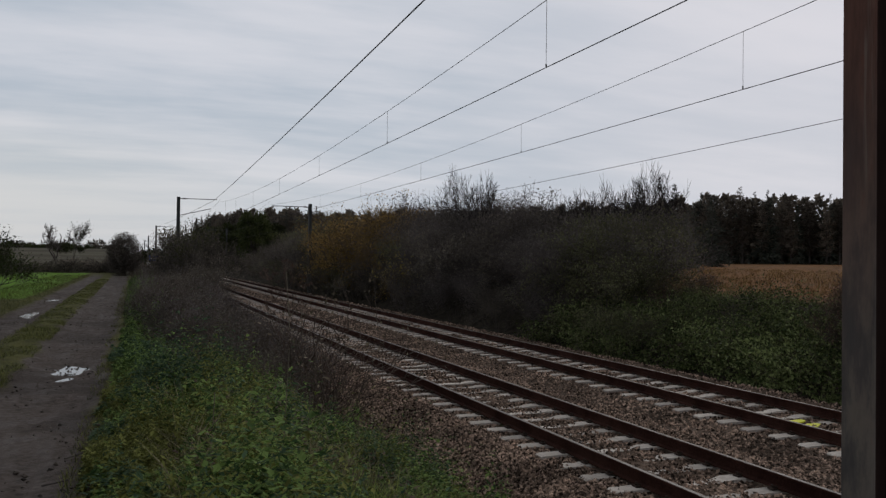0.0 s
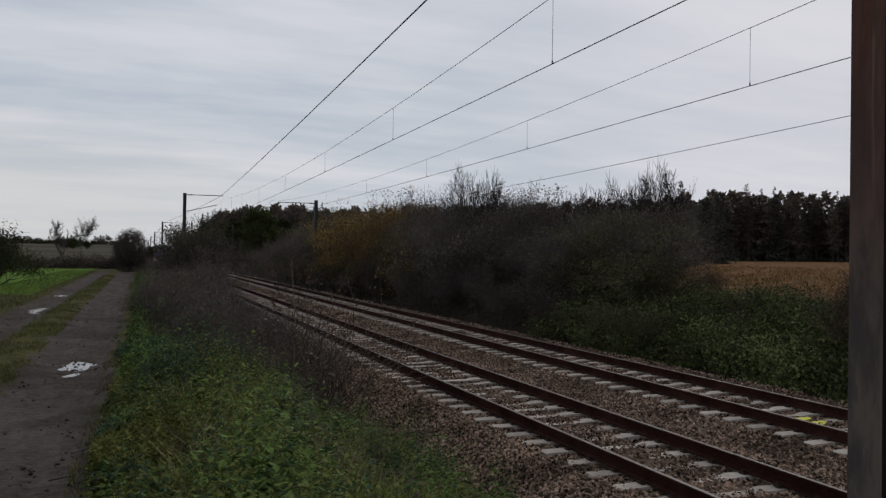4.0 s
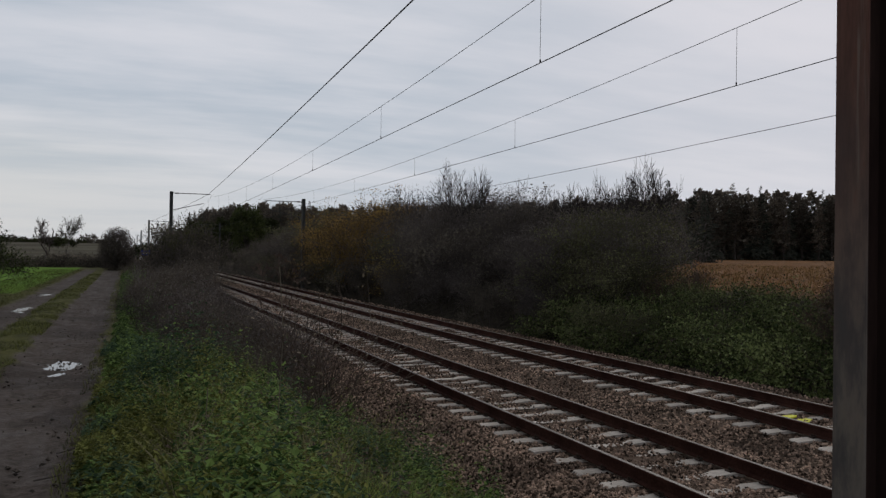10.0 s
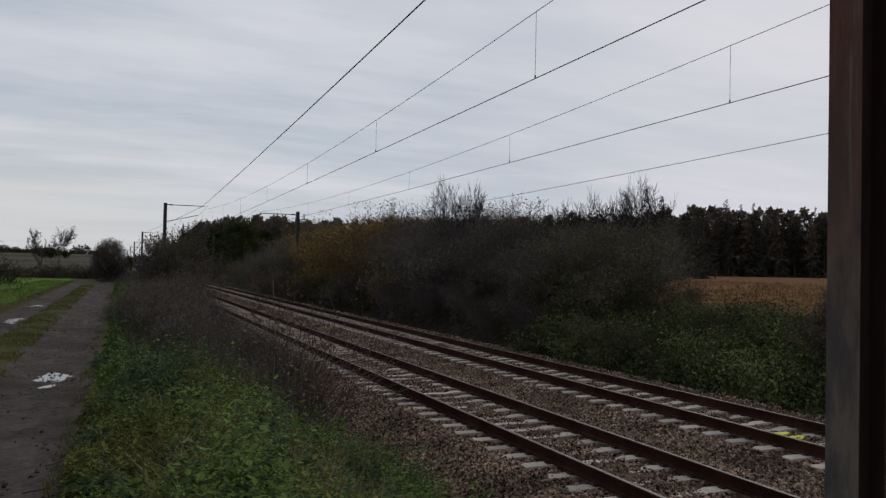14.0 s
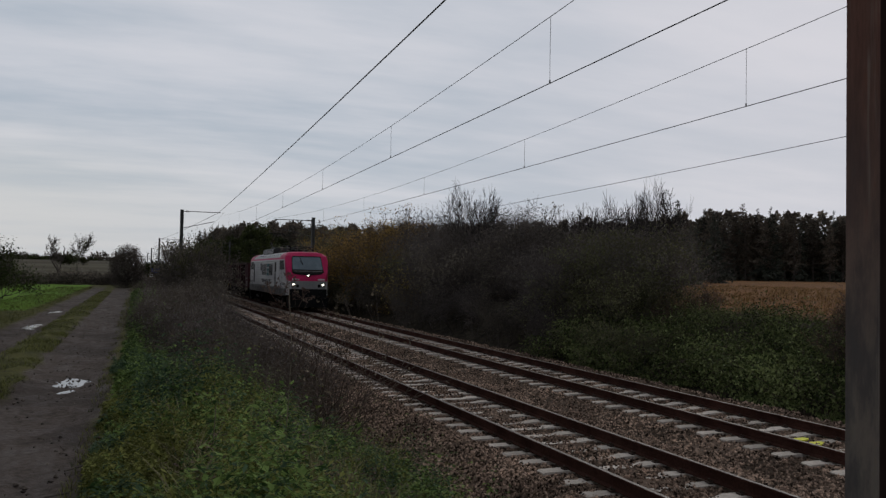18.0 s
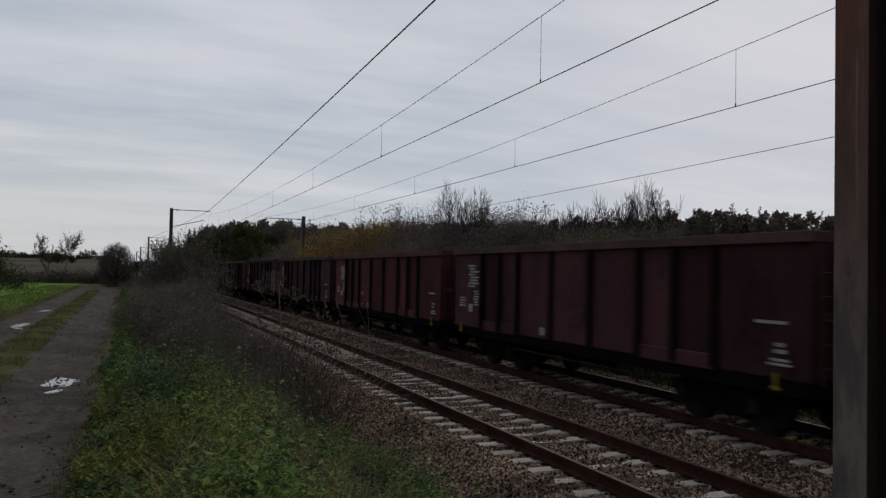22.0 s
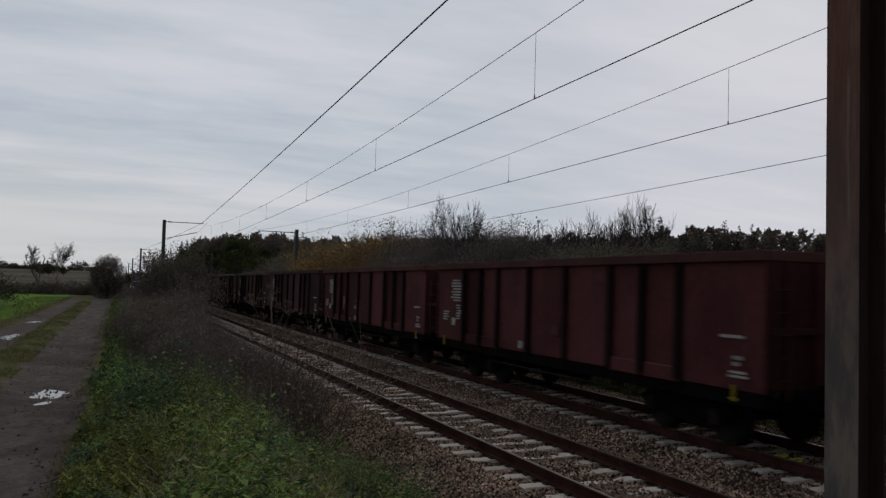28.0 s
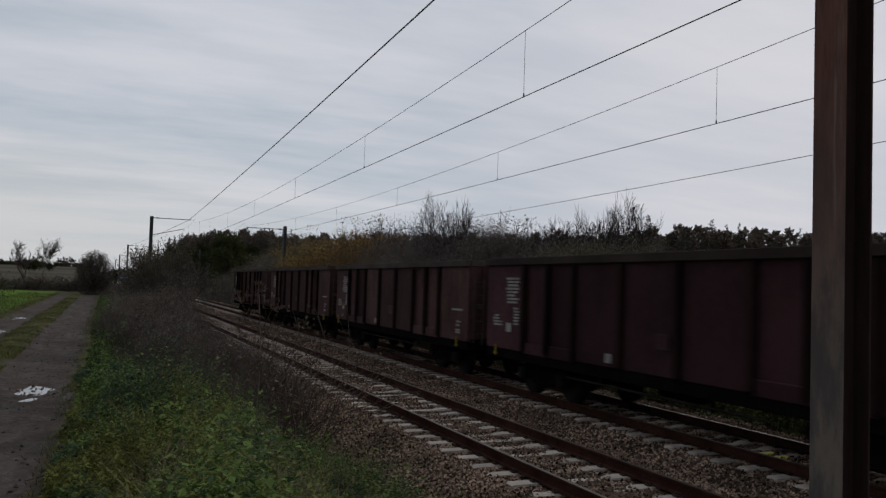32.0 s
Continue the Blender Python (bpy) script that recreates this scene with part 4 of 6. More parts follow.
# the plantation behind the ploughland
firs = [conifer(51, 13.0, NEEDLE), conifer(52, 11.5, NEEDLE, 22, 0.23), conifer(53, 13.5, PINE, 22, 0.19, 0.12), conifer(54, 12.5, PINE, 20, 0.22, 0.16)]
spots = [[] for _ in firs]
edge = [(150.0, 110.0), (118.0, 122.0), (96.0, 138.0), (66.0, 168.0), (44.0, 196.0), (30.0, 235.0), (20.0, 290.0)]
for (xa, ya), (xb, yb) in zip(edge[:-1], edge[1:]):
    length = math.hypot(xb - xa, yb - ya)
    n = int(length / 1.75)
    for row in range(2):
        for k in range(n):
            t = (k + rng.random()) / n
            x, y = xa + (xb - xa) * t, ya + (yb - ya) * t
            off = 3.2 * row + rng.uniform(-0.9, 0.9)
            ux, uy = (yb - ya) / length, -(xb - xa) / length
            side = 1 if ux * x + uy * y > 0 else -1
            low = 0.92 + 0.12 * float(step(x, 84, 112)) + 0.2 * float(step(y, 190, 235))
            spots[rng.choice((0, 1, 2, 2, 3, 3, 3))].append((x + ux * off * side, y + uy * off * side, (rng.uniform(0.86, 1.06) + 0.12 * (rng.random() < 0.15)) * (0.96 + 0.07 * row) * low))
spots[1] += [(58.9, 80.0, 0.86), (66.0, 87.0, 0.66), (52.0, 82.0, 0.62), (74.0, 92.0, 0.8)]
spots[0] += [(113.3, 125.0, 1.1), (104.0, 130.0, 1.0)]
for ob, places in zip(firs, spots):
    stand(ob, places, rng)


def mass(name, label, seed, places, height, width, leaves, size, material, pointed):
    """A far wood's body in one mesh: kites gathered into cones or mounds."""
    r = np.random.default_rng(seed)
    pts = []
    for x, y, s in places:
        t = r.random(leaves)
        reach = width * s * ((1.02 - t) ** 0.8 if pointed else np.sqrt(np.clip(1 - t * t, 0.02, 1)))
        a, q = r.uniform(0, 2 * np.pi, leaves), np.sqrt(r.random(leaves))
        pts.append(np.stack([x + np.cos(a) * q * reach, y + np.sin(a) * q * reach, float(ground_z(x, y)) + t * height * s], axis=1))
    ob = new(name, leaf_mesh(name, r, np.concatenate(pts), size, material, -0.1, 0.4))
    return tagged(ob, label, "wood", kind="stuff")


low, rear = [], []
for (xa, ya), (xb, yb) in zip(edge[:-1], edge[1:]):
    length = math.hypot(xb - xa, yb - ya)
    ux, uy = (yb - ya) / length, -(xb - xa) / length
    side = 1 if ux * xa + uy * ya > 0 else -1
    for k in range(int(length / 1.8)):
        t = k * 1.8 / length
        x, y = xa + (xb - xa) * t, ya + (yb - ya) * t
        f = 0.88 + 0.12 * float(step(x, 84, 112)) + 0.2 * float(step(y, 190, 235))
        low.append((x + ux * side * rng.uniform(1, 6), y + uy * side * rng.uniform(1, 6), rng.uniform(0.6, 1.3) * f))
        off = rng.uniform(2.5, 10)
        rear.append((x + ux * side * off, y + uy * side * off, rng.uniform(0.92, 1.1) * f))
mass("plantation_undergrowth", "dark undergrowth at the plantation foot", 55, low, 8.2, 2.3, 430, 0.62, NEEDLE, False)
mass("plantation_rear", "dark close-set conifers deeper in the plantation", 56, rear, 12.9, 3.2, 900, 0.85, PINE, False)

# ---- the bank between the lane and the line ----
hedge = [woody("bramble_bush", "leafless brown bramble hedge on the bank", "shrub", 61, 1.7, 13, 3, TWIG_DARK, 1500, 0.17, 1.0, 0.05, 2.3, 0.011, DEADWOOD, 0.2, 0.12, 1.0, up=0.5, slim=0.045, fine=0.006),
         woody("bramble_bush", "dark twiggy hedge shrub on the bank", "shrub", 62, 1.9, 12, 3, LEAF_DULL, 1300, 0.075, 0.9, 0.1, 2.3, 0.011, DEADWOOD, 0.2, 0.12, 0.9, fine=0.006),
         woody("small_tree", "slender half-bare tree beside the mast", "tree", 63, 5.4, 3, 3, LEAF_OLIVE, 900, 0.17, 0.7, 0.3, 3, 0.04, puff=0.2, base=0.4, fine=0.018, lean=0.25),
         woody("shrub", "brown half-bare shrub by the mast", "shrub", 64, 4.2, 6, 3, LEAF_DULL, 1700, 0.14, 0.8, 0.2, 3, 0.03, puff=0.22, base=0.8, fine=0.014, lean=0.4)]
for ob in hedge[:2]:
    tagged(ob, group="hedge on the bank")
spots = [[] for _ in hedge]
for x0, y, size in ((0.8, 13.0, 0.5), (1.5, 13.2, 0.58), (2.2, 15.0, 0.68), (2.9, 16.4, 0.72), (3.5, 18.6, 0.8)):
    while y < 100:
        low = 0.55 + 0.45 * float(step(y, 12, 18))
        spots[rng.choice((0, 0, 1))].append((x0 + rng.uniform(-0.3, 0.3) - 0.2 * float(step(y, 60, 90)) * (x0 > 1), y, rng.uniform(0.85, 1.15) * size * low * (1 + (-0.1 if x0 < 2.5 else 0.7) * float(step(y, 24, 60)))))
        y += rng.uniform(0.9, 1.4) * (1 + float(step(y, 30, 70)))
spots[1] += [(3.1, 16.6, 0.42), (2.8, 15.8, 0.42), (2.3, 15.4, 0.42), (3.4, 17.8, 0.45)]
spots[0] += [(3.1, 15.3, 0.34), (2.6, 14.6, 0.38), (3.3, 17.2, 0.45), (3.6, 16.0, 0.28), (2.9, 14.0, 0.30), (3.9, 19.0, 0.4)]
spots[2] += [(2.75, 63.5, 1.0), (3.5, 58.0, 1.05), (3.8, 61.0, 1.15), (4.2, 63.5, 1.05)]
spots[3] += [(3.4, 66.0, 1.3), (3.7, 67.5, 1.3), (3.4, 72.5, 1.3), (3.9, 60.5, 1.2), (3.7, 58.0, 1.1), (4.0, 54.0, 0.95), (3.9, 64.0, 1.2), (4.3, 70.0, 1.4), (4.2, 76.0, 1.45), (4.5, 84.0, 1.3), (3.9, 50.0, 0.7)]
for ob, places in zip(hedge[:2], spots[:2]):
    stand(ob, places, rng)
for ob, places in zip(hedge[2:], spots[2:]):
    stand(ob, [(x + 0.45, y, s) for x, y, s in places], rng, (0.6, 0.75))

# dry stems with a few leaves, standing up against the tracks
stalk = woody("sapling", "dry sapling with a few curled leaves on the bank", "shrub", 66, 1.9, 3, 2, LEAF_CURLED, 90, 0.052, 0.6, 0.1, 2, 0.011, DEADWOOD, 0.05, 0.02, 0.9, fine=0.005)
stand(tagged(stalk, group="dry saplings"), [(3.3, 16.5, 1.35), (3.45, 15.2, 1.45), (3.2, 13.6, 1.4), (3.2, 17.6, 1.25), (3.0, 12.6, 1.1)], rng)

twiggy = woody("sapling", "spreading dry stems with a few pale leaves on the bank", "shrub", 67, 1.25, 9, 1, LEAF_CURLED, 110, 0.045, 0.5, 0.05, 2, 0.011, DEADWOOD, 0.05, 0.02, 0.9, fine=0.005)
stand(tagged(twiggy, group="dry saplings"), [(3.4, 15.2, 1.1), (3.7, 16.4, 1.2), (3.0, 16.9, 1.1)], rng)

rake = woody("sapling", "bare spreading twigs with curled leaves over the ballast edge", "shrub", 68, 1.6, 7, 2, LEAF_CURLED, 60, 0.06, 0.9, 0.1, 2.2, 0.014, DRYBARK, 0.04, 0.1, 0.8, fine=0.0055, wander=0.3)
stand(tagged(rake, group="dry saplings"), [(3.35, 15.0, 1.25), (3.55, 15.8, 1.1), (3.1, 14.4, 0.9), (3.4, 17.4, 1.2), (2.8, 17.0, 1.3)], rng)

# the tall dead umbel stalks
bm = bmesh.new()
rod(bm, (0, 0, -0.1), (-0.16, 0, 1.75), 0.011, 0.006, 6)
umbel = thing("dead_umbel", "pale dry umbel stalk with brown seed heads", "plant")
part("stalk", bm, PALE_STEM, umbel)
r2 = np.random.default_rng(6)
bars = []
for hx, hz in ((-0.16, 1.75), (0.12, 1.55), (-0.42, 1.62), (-0.3, 1.35)):
    bars.append((np.array((-0.11, 0, 1.2)), np.array((hx, 0.05, hz)), 0.005, 0.004))
    for _ in range(14):
        d = random_ways(r2, 1, 0.9)[0] * 0.16
        bars.append((np.array((hx, 0.05, hz)), np.array((hx, 0.05, hz)) + d, 0.0035, 0.003))
        for _ in range(4):
            e = random_ways(r2, 1, 0.5)[0] * 0.035
            bars.append((np.array((hx, 0.05, hz)) + d, np.array((hx, 0.05, hz)) + d + e, 0.008, 0.005))
v, f = tubes(bars, 3)
part("seed_head", mesh_from("seed_head", v, f, DRYBARK), None, umbel, "brown dry seed heads")
stand(umbel, [(3.52, 18.9, 1.6), (3.95, 19.8, 1.15)], rng, (1, 1))


def herb_field(name, label, seed, count, region, size, material, up=0.35, slim=0.3, lush=1.0):
    """Leafy herbs over a stretch of bank: stems with leaves in tiers, one joined mesh."""
    r = np.random.default_rng(seed)
    x0, x1, y0, y1 = region
    x, y = r.uniform(x0, x1, count), y0 + (y1 - y0) * r.random(count) ** 1.25
    patch = np.array([0.6 * noise.noise((a * 0.8, b * 0.8, seed)) + 0.75 * noise.noise((a * 2.3, b * 2.3, seed + 3.0)) for a, b in zip(x, y)])
    edge = step(x, x0, x0 + 0.5) * step(x, x1, x1 - 0.9)
    tall = (0.16 + 0.58 * np.clip(patch + 0.42, 0.03, 1.1)) * (0.4 + 0.6 * edge) * lush * r.uniform(0.7, 1.2, count)
    gap = np.array([noise.noise((a * 1.7, b * 1.7, seed + 9.0)) for a, b in zip(x, y)])
    keep = gap > -0.10
    x, y, tall, count = x[keep], y[keep], tall[keep], int(keep.sum())
    z = ground_z(x, y)
    pts, alo = [], []
    tiers = 9
    for k in range(tiers):
        t = (k + r.random(count)) / tiers
        a = r.uniform(0, 2 * np.pi, count)
        reach = size * r.uniform(0.6, 1.3, count) * (1.2 - 0.5 * t)
        root = np.stack([x + 0.05 * np.cos(a) * t, y + 0.05 * np.sin(a) * t, z + tall * t], axis=1)
        pts.append(root)
        alo.append(np.stack([np.cos(a) * reach, np.sin(a) * reach, reach * r.uniform(-0.35, up * 1.6, count)], axis=1))
    pts, alo = np.concatenate(pts), np.concatenate(alo)
    acr = np.cross(alo, np.array([[0, 0, 1.0]]) + r.normal(size=alo.shape) * 0.35) * slim
    v, f = blades(pts, alo, acr)
    ob = new(name, mesh_from(name, v, f, material))
    return tagged(ob, label, "plants", kind="stuff")


def grass_field(name, label, seed, count, region, length, material, keep=None):
    r = np.random.default_rng(seed)
    x0, x1, y0, y1 = region
    x, y = r.uniform(x0, x1, count), y0 + (y1 - y0) * r.random(count) ** 1.6
    patch = np.array([noise.noise((a * 1.1, b * 1.1, seed + 0.5)) for a, b in zip(x, y)])
    ok = patch > (-0.12 if keep is None else keep)
    x, y, patch = x[ok], y[ok], patch[ok]
    n = len(x)
    tall = length * r.uniform(0.5, 1.25, n) * (0.75 + 0.6 * np.clip(patch, 0, 1))
    a = r.uniform(0, 2 * np.pi, n)
    base = np.stack([x, y, ground_z(x, y) - 0.02], axis=1)
    bend = r.uniform(0.25, 1.5, n)
    along = np.stack([np.cos(a) * tall * bend, np.sin(a) * tall * bend, tall], axis=1)
    across = np.stack([-np.sin(a), np.cos(a), np.zeros(n)], axis=1) * (0.0028 + 0.0042 * tall)[:, None]
    mid = base + along * np.array([0.35, 0.35, 0.62])
    v = np.stack([base - across, base + across, mid + across * 0.8, mid - across * 0.8, base + along * np.array([1, 1, 0.93])], axis=1).reshape(-1, 3)
    k = np.arange(n)[:, None] * 5
    f = (k + np.array([[0, 1, 2, 3]])).tolist() + (k + np.array([[3, 2, 4]])).tolist()
    ob = new(name, mesh_from(name, v, f, material))
    return tagged(ob, label, "grass", kind="stuff")


def bank_height(x, y):
    """How high the herbs stand over the bank: mounds about a metre across, lower at both edges."""
    mound = np.array([0.42 + 0.75 * noise.noise((a * 0.75, b * 0.75, 5.0)) + 0.5 * noise.noise((a * 1.9, b * 1.9, 8.0)) for a, b in zip(x, y)])
    edge = (0.25 + 0.75 * step(x, -0.35, 0.3)) * (0.2 + 0.8 * step(x, 4.7, 3.5))
    return (0.13 + 0.95 * np.clip(mound, 0.0, 1.15) ** 1.6) * edge * (1 - 0.25 * step(y, 10, 15))


def nettle_bed(name, label, seed, count, region, size, material, grain=1.1, keep=-0.05, slim=0.24, scale=1.0, tiers=7):
    """Upright herbs with crossed pairs of folded leaves, thick where their own patches are, one joined mesh."""
    r = np.random.default_rng(seed)
    x0, x1, y0, y1 = region
    tufts = count // 16
    cx, cy = np.repeat(r.uniform(x0, x1, tufts), 16), np.repeat(y0 + (y1 - y0) * r.random(tufts) ** 1.3, 16)
    wide = np.repeat(r.uniform(0.07, 0.17, tufts), 16)
    off = r.normal(size=(len(cx), 2)) * wide[:, None]
    x, y = np.clip(cx + off[:, 0], x0, x1), cy + off[:, 1]
    head = np.exp(-0.35 * (off ** 2).sum(axis=1) / wide ** 2) * np.repeat(r.uniform(0.55, 1.3, tufts), 16)
    patch = np.array([noise.noise((a * grain, b * grain, seed * 0.7)) + 0.4 * noise.noise((a * 3.1, b * 3.1, seed)) for a, b in zip(x, y)])
    ok = patch > keep
    x, y, head, n = x[ok], y[ok], head[ok], int(ok.sum())
    tall = bank_height(x, y) * scale * head * r.uniform(0.85, 1.15, n)
    z = ground_z(x, y)
    lean = r.normal(size=(n, 2)) * 0.16
    turn = r.uniform(0, 2 * np.pi, n)
    big = size * r.uniform(0.6, 1.5, n)
    pts, alo = [], []
    for k in range(tiers):
        t = 0.22 + 0.78 * k / (tiers - 1)
        length = big * (1.15 - 0.75 * max(0.0, t - 0.55) / 0.45) * r.uniform(0.8, 1.2, n)
        for half in (0, 1):
            a = turn + k * np.pi / 2 + half * np.pi + r.normal(size=n) * 0.3
            pts.append(np.stack([x + lean[:, 0] * tall * t, y + lean[:, 1] * tall * t, z + tall * t], axis=1))
            dip = r.uniform(-0.95, 0.35, n) + 0.6 * max(0.0, t - 0.6)
            alo.append(np.stack([np.cos(a), np.sin(a), dip], axis=1) * length[:, None])
    pts, alo = np.concatenate(pts), np.concatenate(alo)
    m = len(pts)
    acr = np.cross(alo, np.array([[0, 0, 1.0]]) + r.normal(size=(m, 3)) * 0.3) * slim * 1.6
    down = np.zeros((m, 3))
    down[:, 2] = -np.linalg.norm(acr, axis=1) * 0.45
    v = np.stack([pts, pts + alo * 0.42 + acr, pts + alo + down * 0.6, pts + alo * 0.42 - acr, pts + alo * 0.45 + down], axis=1).reshape(-1, 3)
    q = np.arange(m)[:, None] * 5
    f = np.concatenate([q + np.array([[0, 1, 2, 4]]), q + np.array([[0, 4, 2, 3]])])
    ob = new(name, mesh_from(name, v, f, material))
    return tagged(ob, label, "plants", kind="stuff")


nettle_bed("nettles", "dense green nettles in mounds on the bank", 71, 15000, (-0.2, 4.5, 3.6, 15.5), 0.047, NETTLE, 0.9, -0.15, 0.21)
nettle_bed("nettles", "yellow-green herbs among the nettles", 72, 11500, (-0.3, 3.6, 3.6, 13.0), 0.036, NETTLE_PALE, 0.8, -0.05, 0.14, 1.0, 8)
nettle_bed("weeds", "blue-green weeds among the nettles", 82, 10500, (-0.3, 4.6, 4.0, 16.0), 0.044, WEED, 0.7, 0.0, 0.14, 1.2, 9)
nettle_bed("nettles", "green nettles along the lane edge", 73, 5200, (-0.15, 0.75, 12.0, 60.0), 0.06, NETTLE, 0.9, -0.35, 0.22, 1.2)
nettle_bed("weeds", "low weeds at the foot of the bank", 74, 2600, (3.5, 5.2, 5.0, 14.0), 0.045, NETTLE, 1.6, 0.12, 0.22, 0.8, 5)
herb_field("dead_leaves", "brown fallen leaves and dead stems on the bank", 75, 2600, (2.9, 5.0, 10.5, 32.0), 0.06, LEAF_LITTER, lush=0.4)
herb_field("dead_stems", "brown withered herbs among the nettles", 83, 1500, (0.2, 4.4, 3.6, 14.0), 0.055, LEAF_DEAD, slim=0.22, lush=1.1)
grass_field("tall_grass", "long green grass among the nettles", 76, 13000, (0.35, 3.4, 3.4, 11.0), 0.40, GRASS, 0.08)
grass_field("tall_grass", "thick yellow-green grass beside the lane", 81, 15000, (-0.2, 1.6, 3.4, 11.0), 0.18, GRASS_DULL, 0.0)
grass_field("tall_grass", "dry straw-coloured grass among the nettles", 77, 8000, (0.3, 3.2, 3.4, 11.0), 0.42, STRAW, 0.15)
grass_field("verge_grass", "short grass along the lane edge", 78, 20000, (-0.46, 0.5, 4.0, 50.0), 0.09, GRASS_DULL, -0.3)
grass_field("verge_grass", "short dull grass strip between the wheel ruts", 79, 30000, (-2.32, -1.48, 6.0, 62.0), 0.10, GRASS_DULL, -0.2)
grass_field("verge_grass", "rough yellowed grass beside the green field", 80, 22000, (-5.8, -3.25, 9.0, 75.0), 0.16, GRASS_DULL, -0.3)
grass_field("verge_grass", "grass on the bank and lane edge", 85, 16000, (-0.3, 3.6, -9.0, 3.7), 0.3, GRASS, -0.3)
grass_field("stubble", "orange-brown stubble and dead grass on the ploughland", 84, 26000, (18.6, 62.0, 17.0, 80.0), 0.24, STUBBLE, -0.1)
r3 = np.random.default_rng(86)
cx, cy = r3.uniform(18.8, 60, 900), r3.uniform(20, 72, 900)
px, py = (np.repeat(c, 16) + r3.normal(size=14400) * w for c, w in ((cx, 0.30), (cy, 0.16)))
tagged(new("tussocks", leaf_mesh("tussocks", r3, np.stack([px, py, ground_z(px, py)], axis=1), 0.26, STUBBLE_PALE, 1.1, 0.10)), "pale dead tussocks standing over the ploughland", "grass", kind="stuff")
for x, y, s in ((1.25, 7.2, 0.95), (0.62, 6.9, 0.5), (1.75, 8.6, 0.5)):
    d = thing("dry_stalk", "single pale dry stalk above the nettles", "plant", "dry stalks", at=(x, y, float(ground_z(x, y))))
    part("stem", rods(((0, 0, 0), (0.05 * s, 0.02, 1.05 * s), 0.004), ((0.03, 0, 0.55 * s), (0.16 * s, 0.03, 0.72 * s), 0.003), sides=5), PALE_STEM, d)

# ---- the west side: trees, hedge and distance ----
lone = woody("tree", "dark scrubby tree at the lane side", "tree", 91, 3.4, 7, 3, LEAF_EVER, 5200, 0.11, 0.8, 0.2, 3, 0.04, puff=0.26, base=0.7, lean=0.4)
stand(lone, [(-6.65, 44.0, 1.0), (-7.7, 45.0, 0.95), (-6.2, 46.5, 0.6), (-7.0, 43.4, 0.42), (-6.6, 45.2, 0.4)], rng)
rough_hedge = woody("shrub", "brown field hedge of bare scrub", "shrub", 92, 1.5, 12, 3, LEAF_DULL, 1300, 0.16, 0.9, 0.1, 3, 0.02, puff=0.3, base=1.2, lean=0.6, fine=0.016)
stand(tagged(rough_hedge, group="hedge across the field end"), [(-1.8 - 0.75 * k, 86.5 + rng.uniform(-0.8, 4.5), rng.uniform(0.75, 1.1)) for k in range(44)] + [(0.6, 84, 0.7), (1.4, 90, 0.7)], rng)


def dome_tree(seed, height, half):
    """A rounded leafless tree: limbs fanning out from a short trunk into a close dome of twigs."""
    r = np.random.default_rng(seed)
    ob = thing("tree", "rounded close-twigged tree at the end of the lane", "tree")
    bars = [(np.array((0, 0, -0.2)), np.array((0, 0, 1.0)), 0.16, 0.13)]
    for _ in range(60):
        d = random_ways(r, 1, 0.7)[0]
        d[2] = abs(d[2])
        tip = np.array((d[0] * half, d[1] * half, 0.7 + d[2] * (height - 0.9))) * r.uniform(0.75, 0.95)
        bars.append((np.array((0, 0, 0.7)), tip * 0.6, 0.05, 0.03))
        bars.append((tip * 0.6, tip, 0.03, 0.018))
        for _ in range(22):
            e = random_ways(r, 1, 0.15)[0]
            way = d * 0.7 + e
            a = tip * r.uniform(0.55, 1.0)
            bars.append((a, a + way * r.uniform(0.25, 0.6), 0.012, 0.007))
    v, f = tubes(bars, 3)
    part("trunk", mesh_from("trunk", v, f, TWIG), None, ob)
    way = random_ways(r, 14000, 0.2)
    pick = way * r.uniform(0.35, 1.0, (14000, 1)) ** 0.5 * np.array([half, half, height - 1.75]) * r.uniform(0.88, 1.04, (14000, 1)) + np.array([0, 0, 1.7])
    pick[:, 2] = np.maximum(pick[:, 2], 0.1)
    part("foliage", leaf_mesh("foliage", r, pick, 0.15, TWIG_HAZE, 0.5, 0.12), None, ob)
    return ob


dome = dome_tree(93, 3.95, 1.6)
stand(dome, [(-0.65, 76.0, 1.0)], rng, (1, 1))
pair = woody("tree", "half-bare field tree behind the hedge", "tree", 94, 5.2, 1, 4, None, 0, 0.15, 0.75, 0.22, 2.6, 0.15, fine=0.03, puff=0.25, base=0.1, lean=0.1)
leafy_pair = woody("tree", "small dark-leaved field tree behind the hedge", "tree", 95, 5.4, 1, 4, LEAF_EVER, 650, 0.17, 0.7, 0.2, 2.6, 0.10, fine=0.022, puff=0.22, base=0.1, lean=0.1)
stand(pair, [(-7.3, 96.0, 1.0)], rng)
stand(leafy_pair, [(-5.9, 95.0, 1.0)], rng, (0.6, 0.7))
far_wood = woody("tree", "distant dark tree on the skyline", "tree", 96, 7.0, 3, 2, LEAF_EVER, 500, 1.0, 0.8, 0.15, 3, 0.12, puff=0.9, base=0.4, lean=0.3)
places = [(-60 - rng.uniform(0, 420), 900 + rng.uniform(-60, 200), rng.uniform(0.7, 1.2)) for _ in range(90)]
places += [(-12 - rng.uniform(0, 80), 900 + rng.uniform(-60, 100), rng.uniform(0.5, 0.9)) for _ in range(30)] + [(-22 + rng.uniform(-5, 5), 330 + rng.uniform(-8, 8), rng.uniform(0.4, 0.6)) for _ in range(7)]
places += [(4.8 + rng.uniform(-1.5, 6), 240 + 12 * k, rng.uniform(0.55, 0.85)) for k in range(24)]
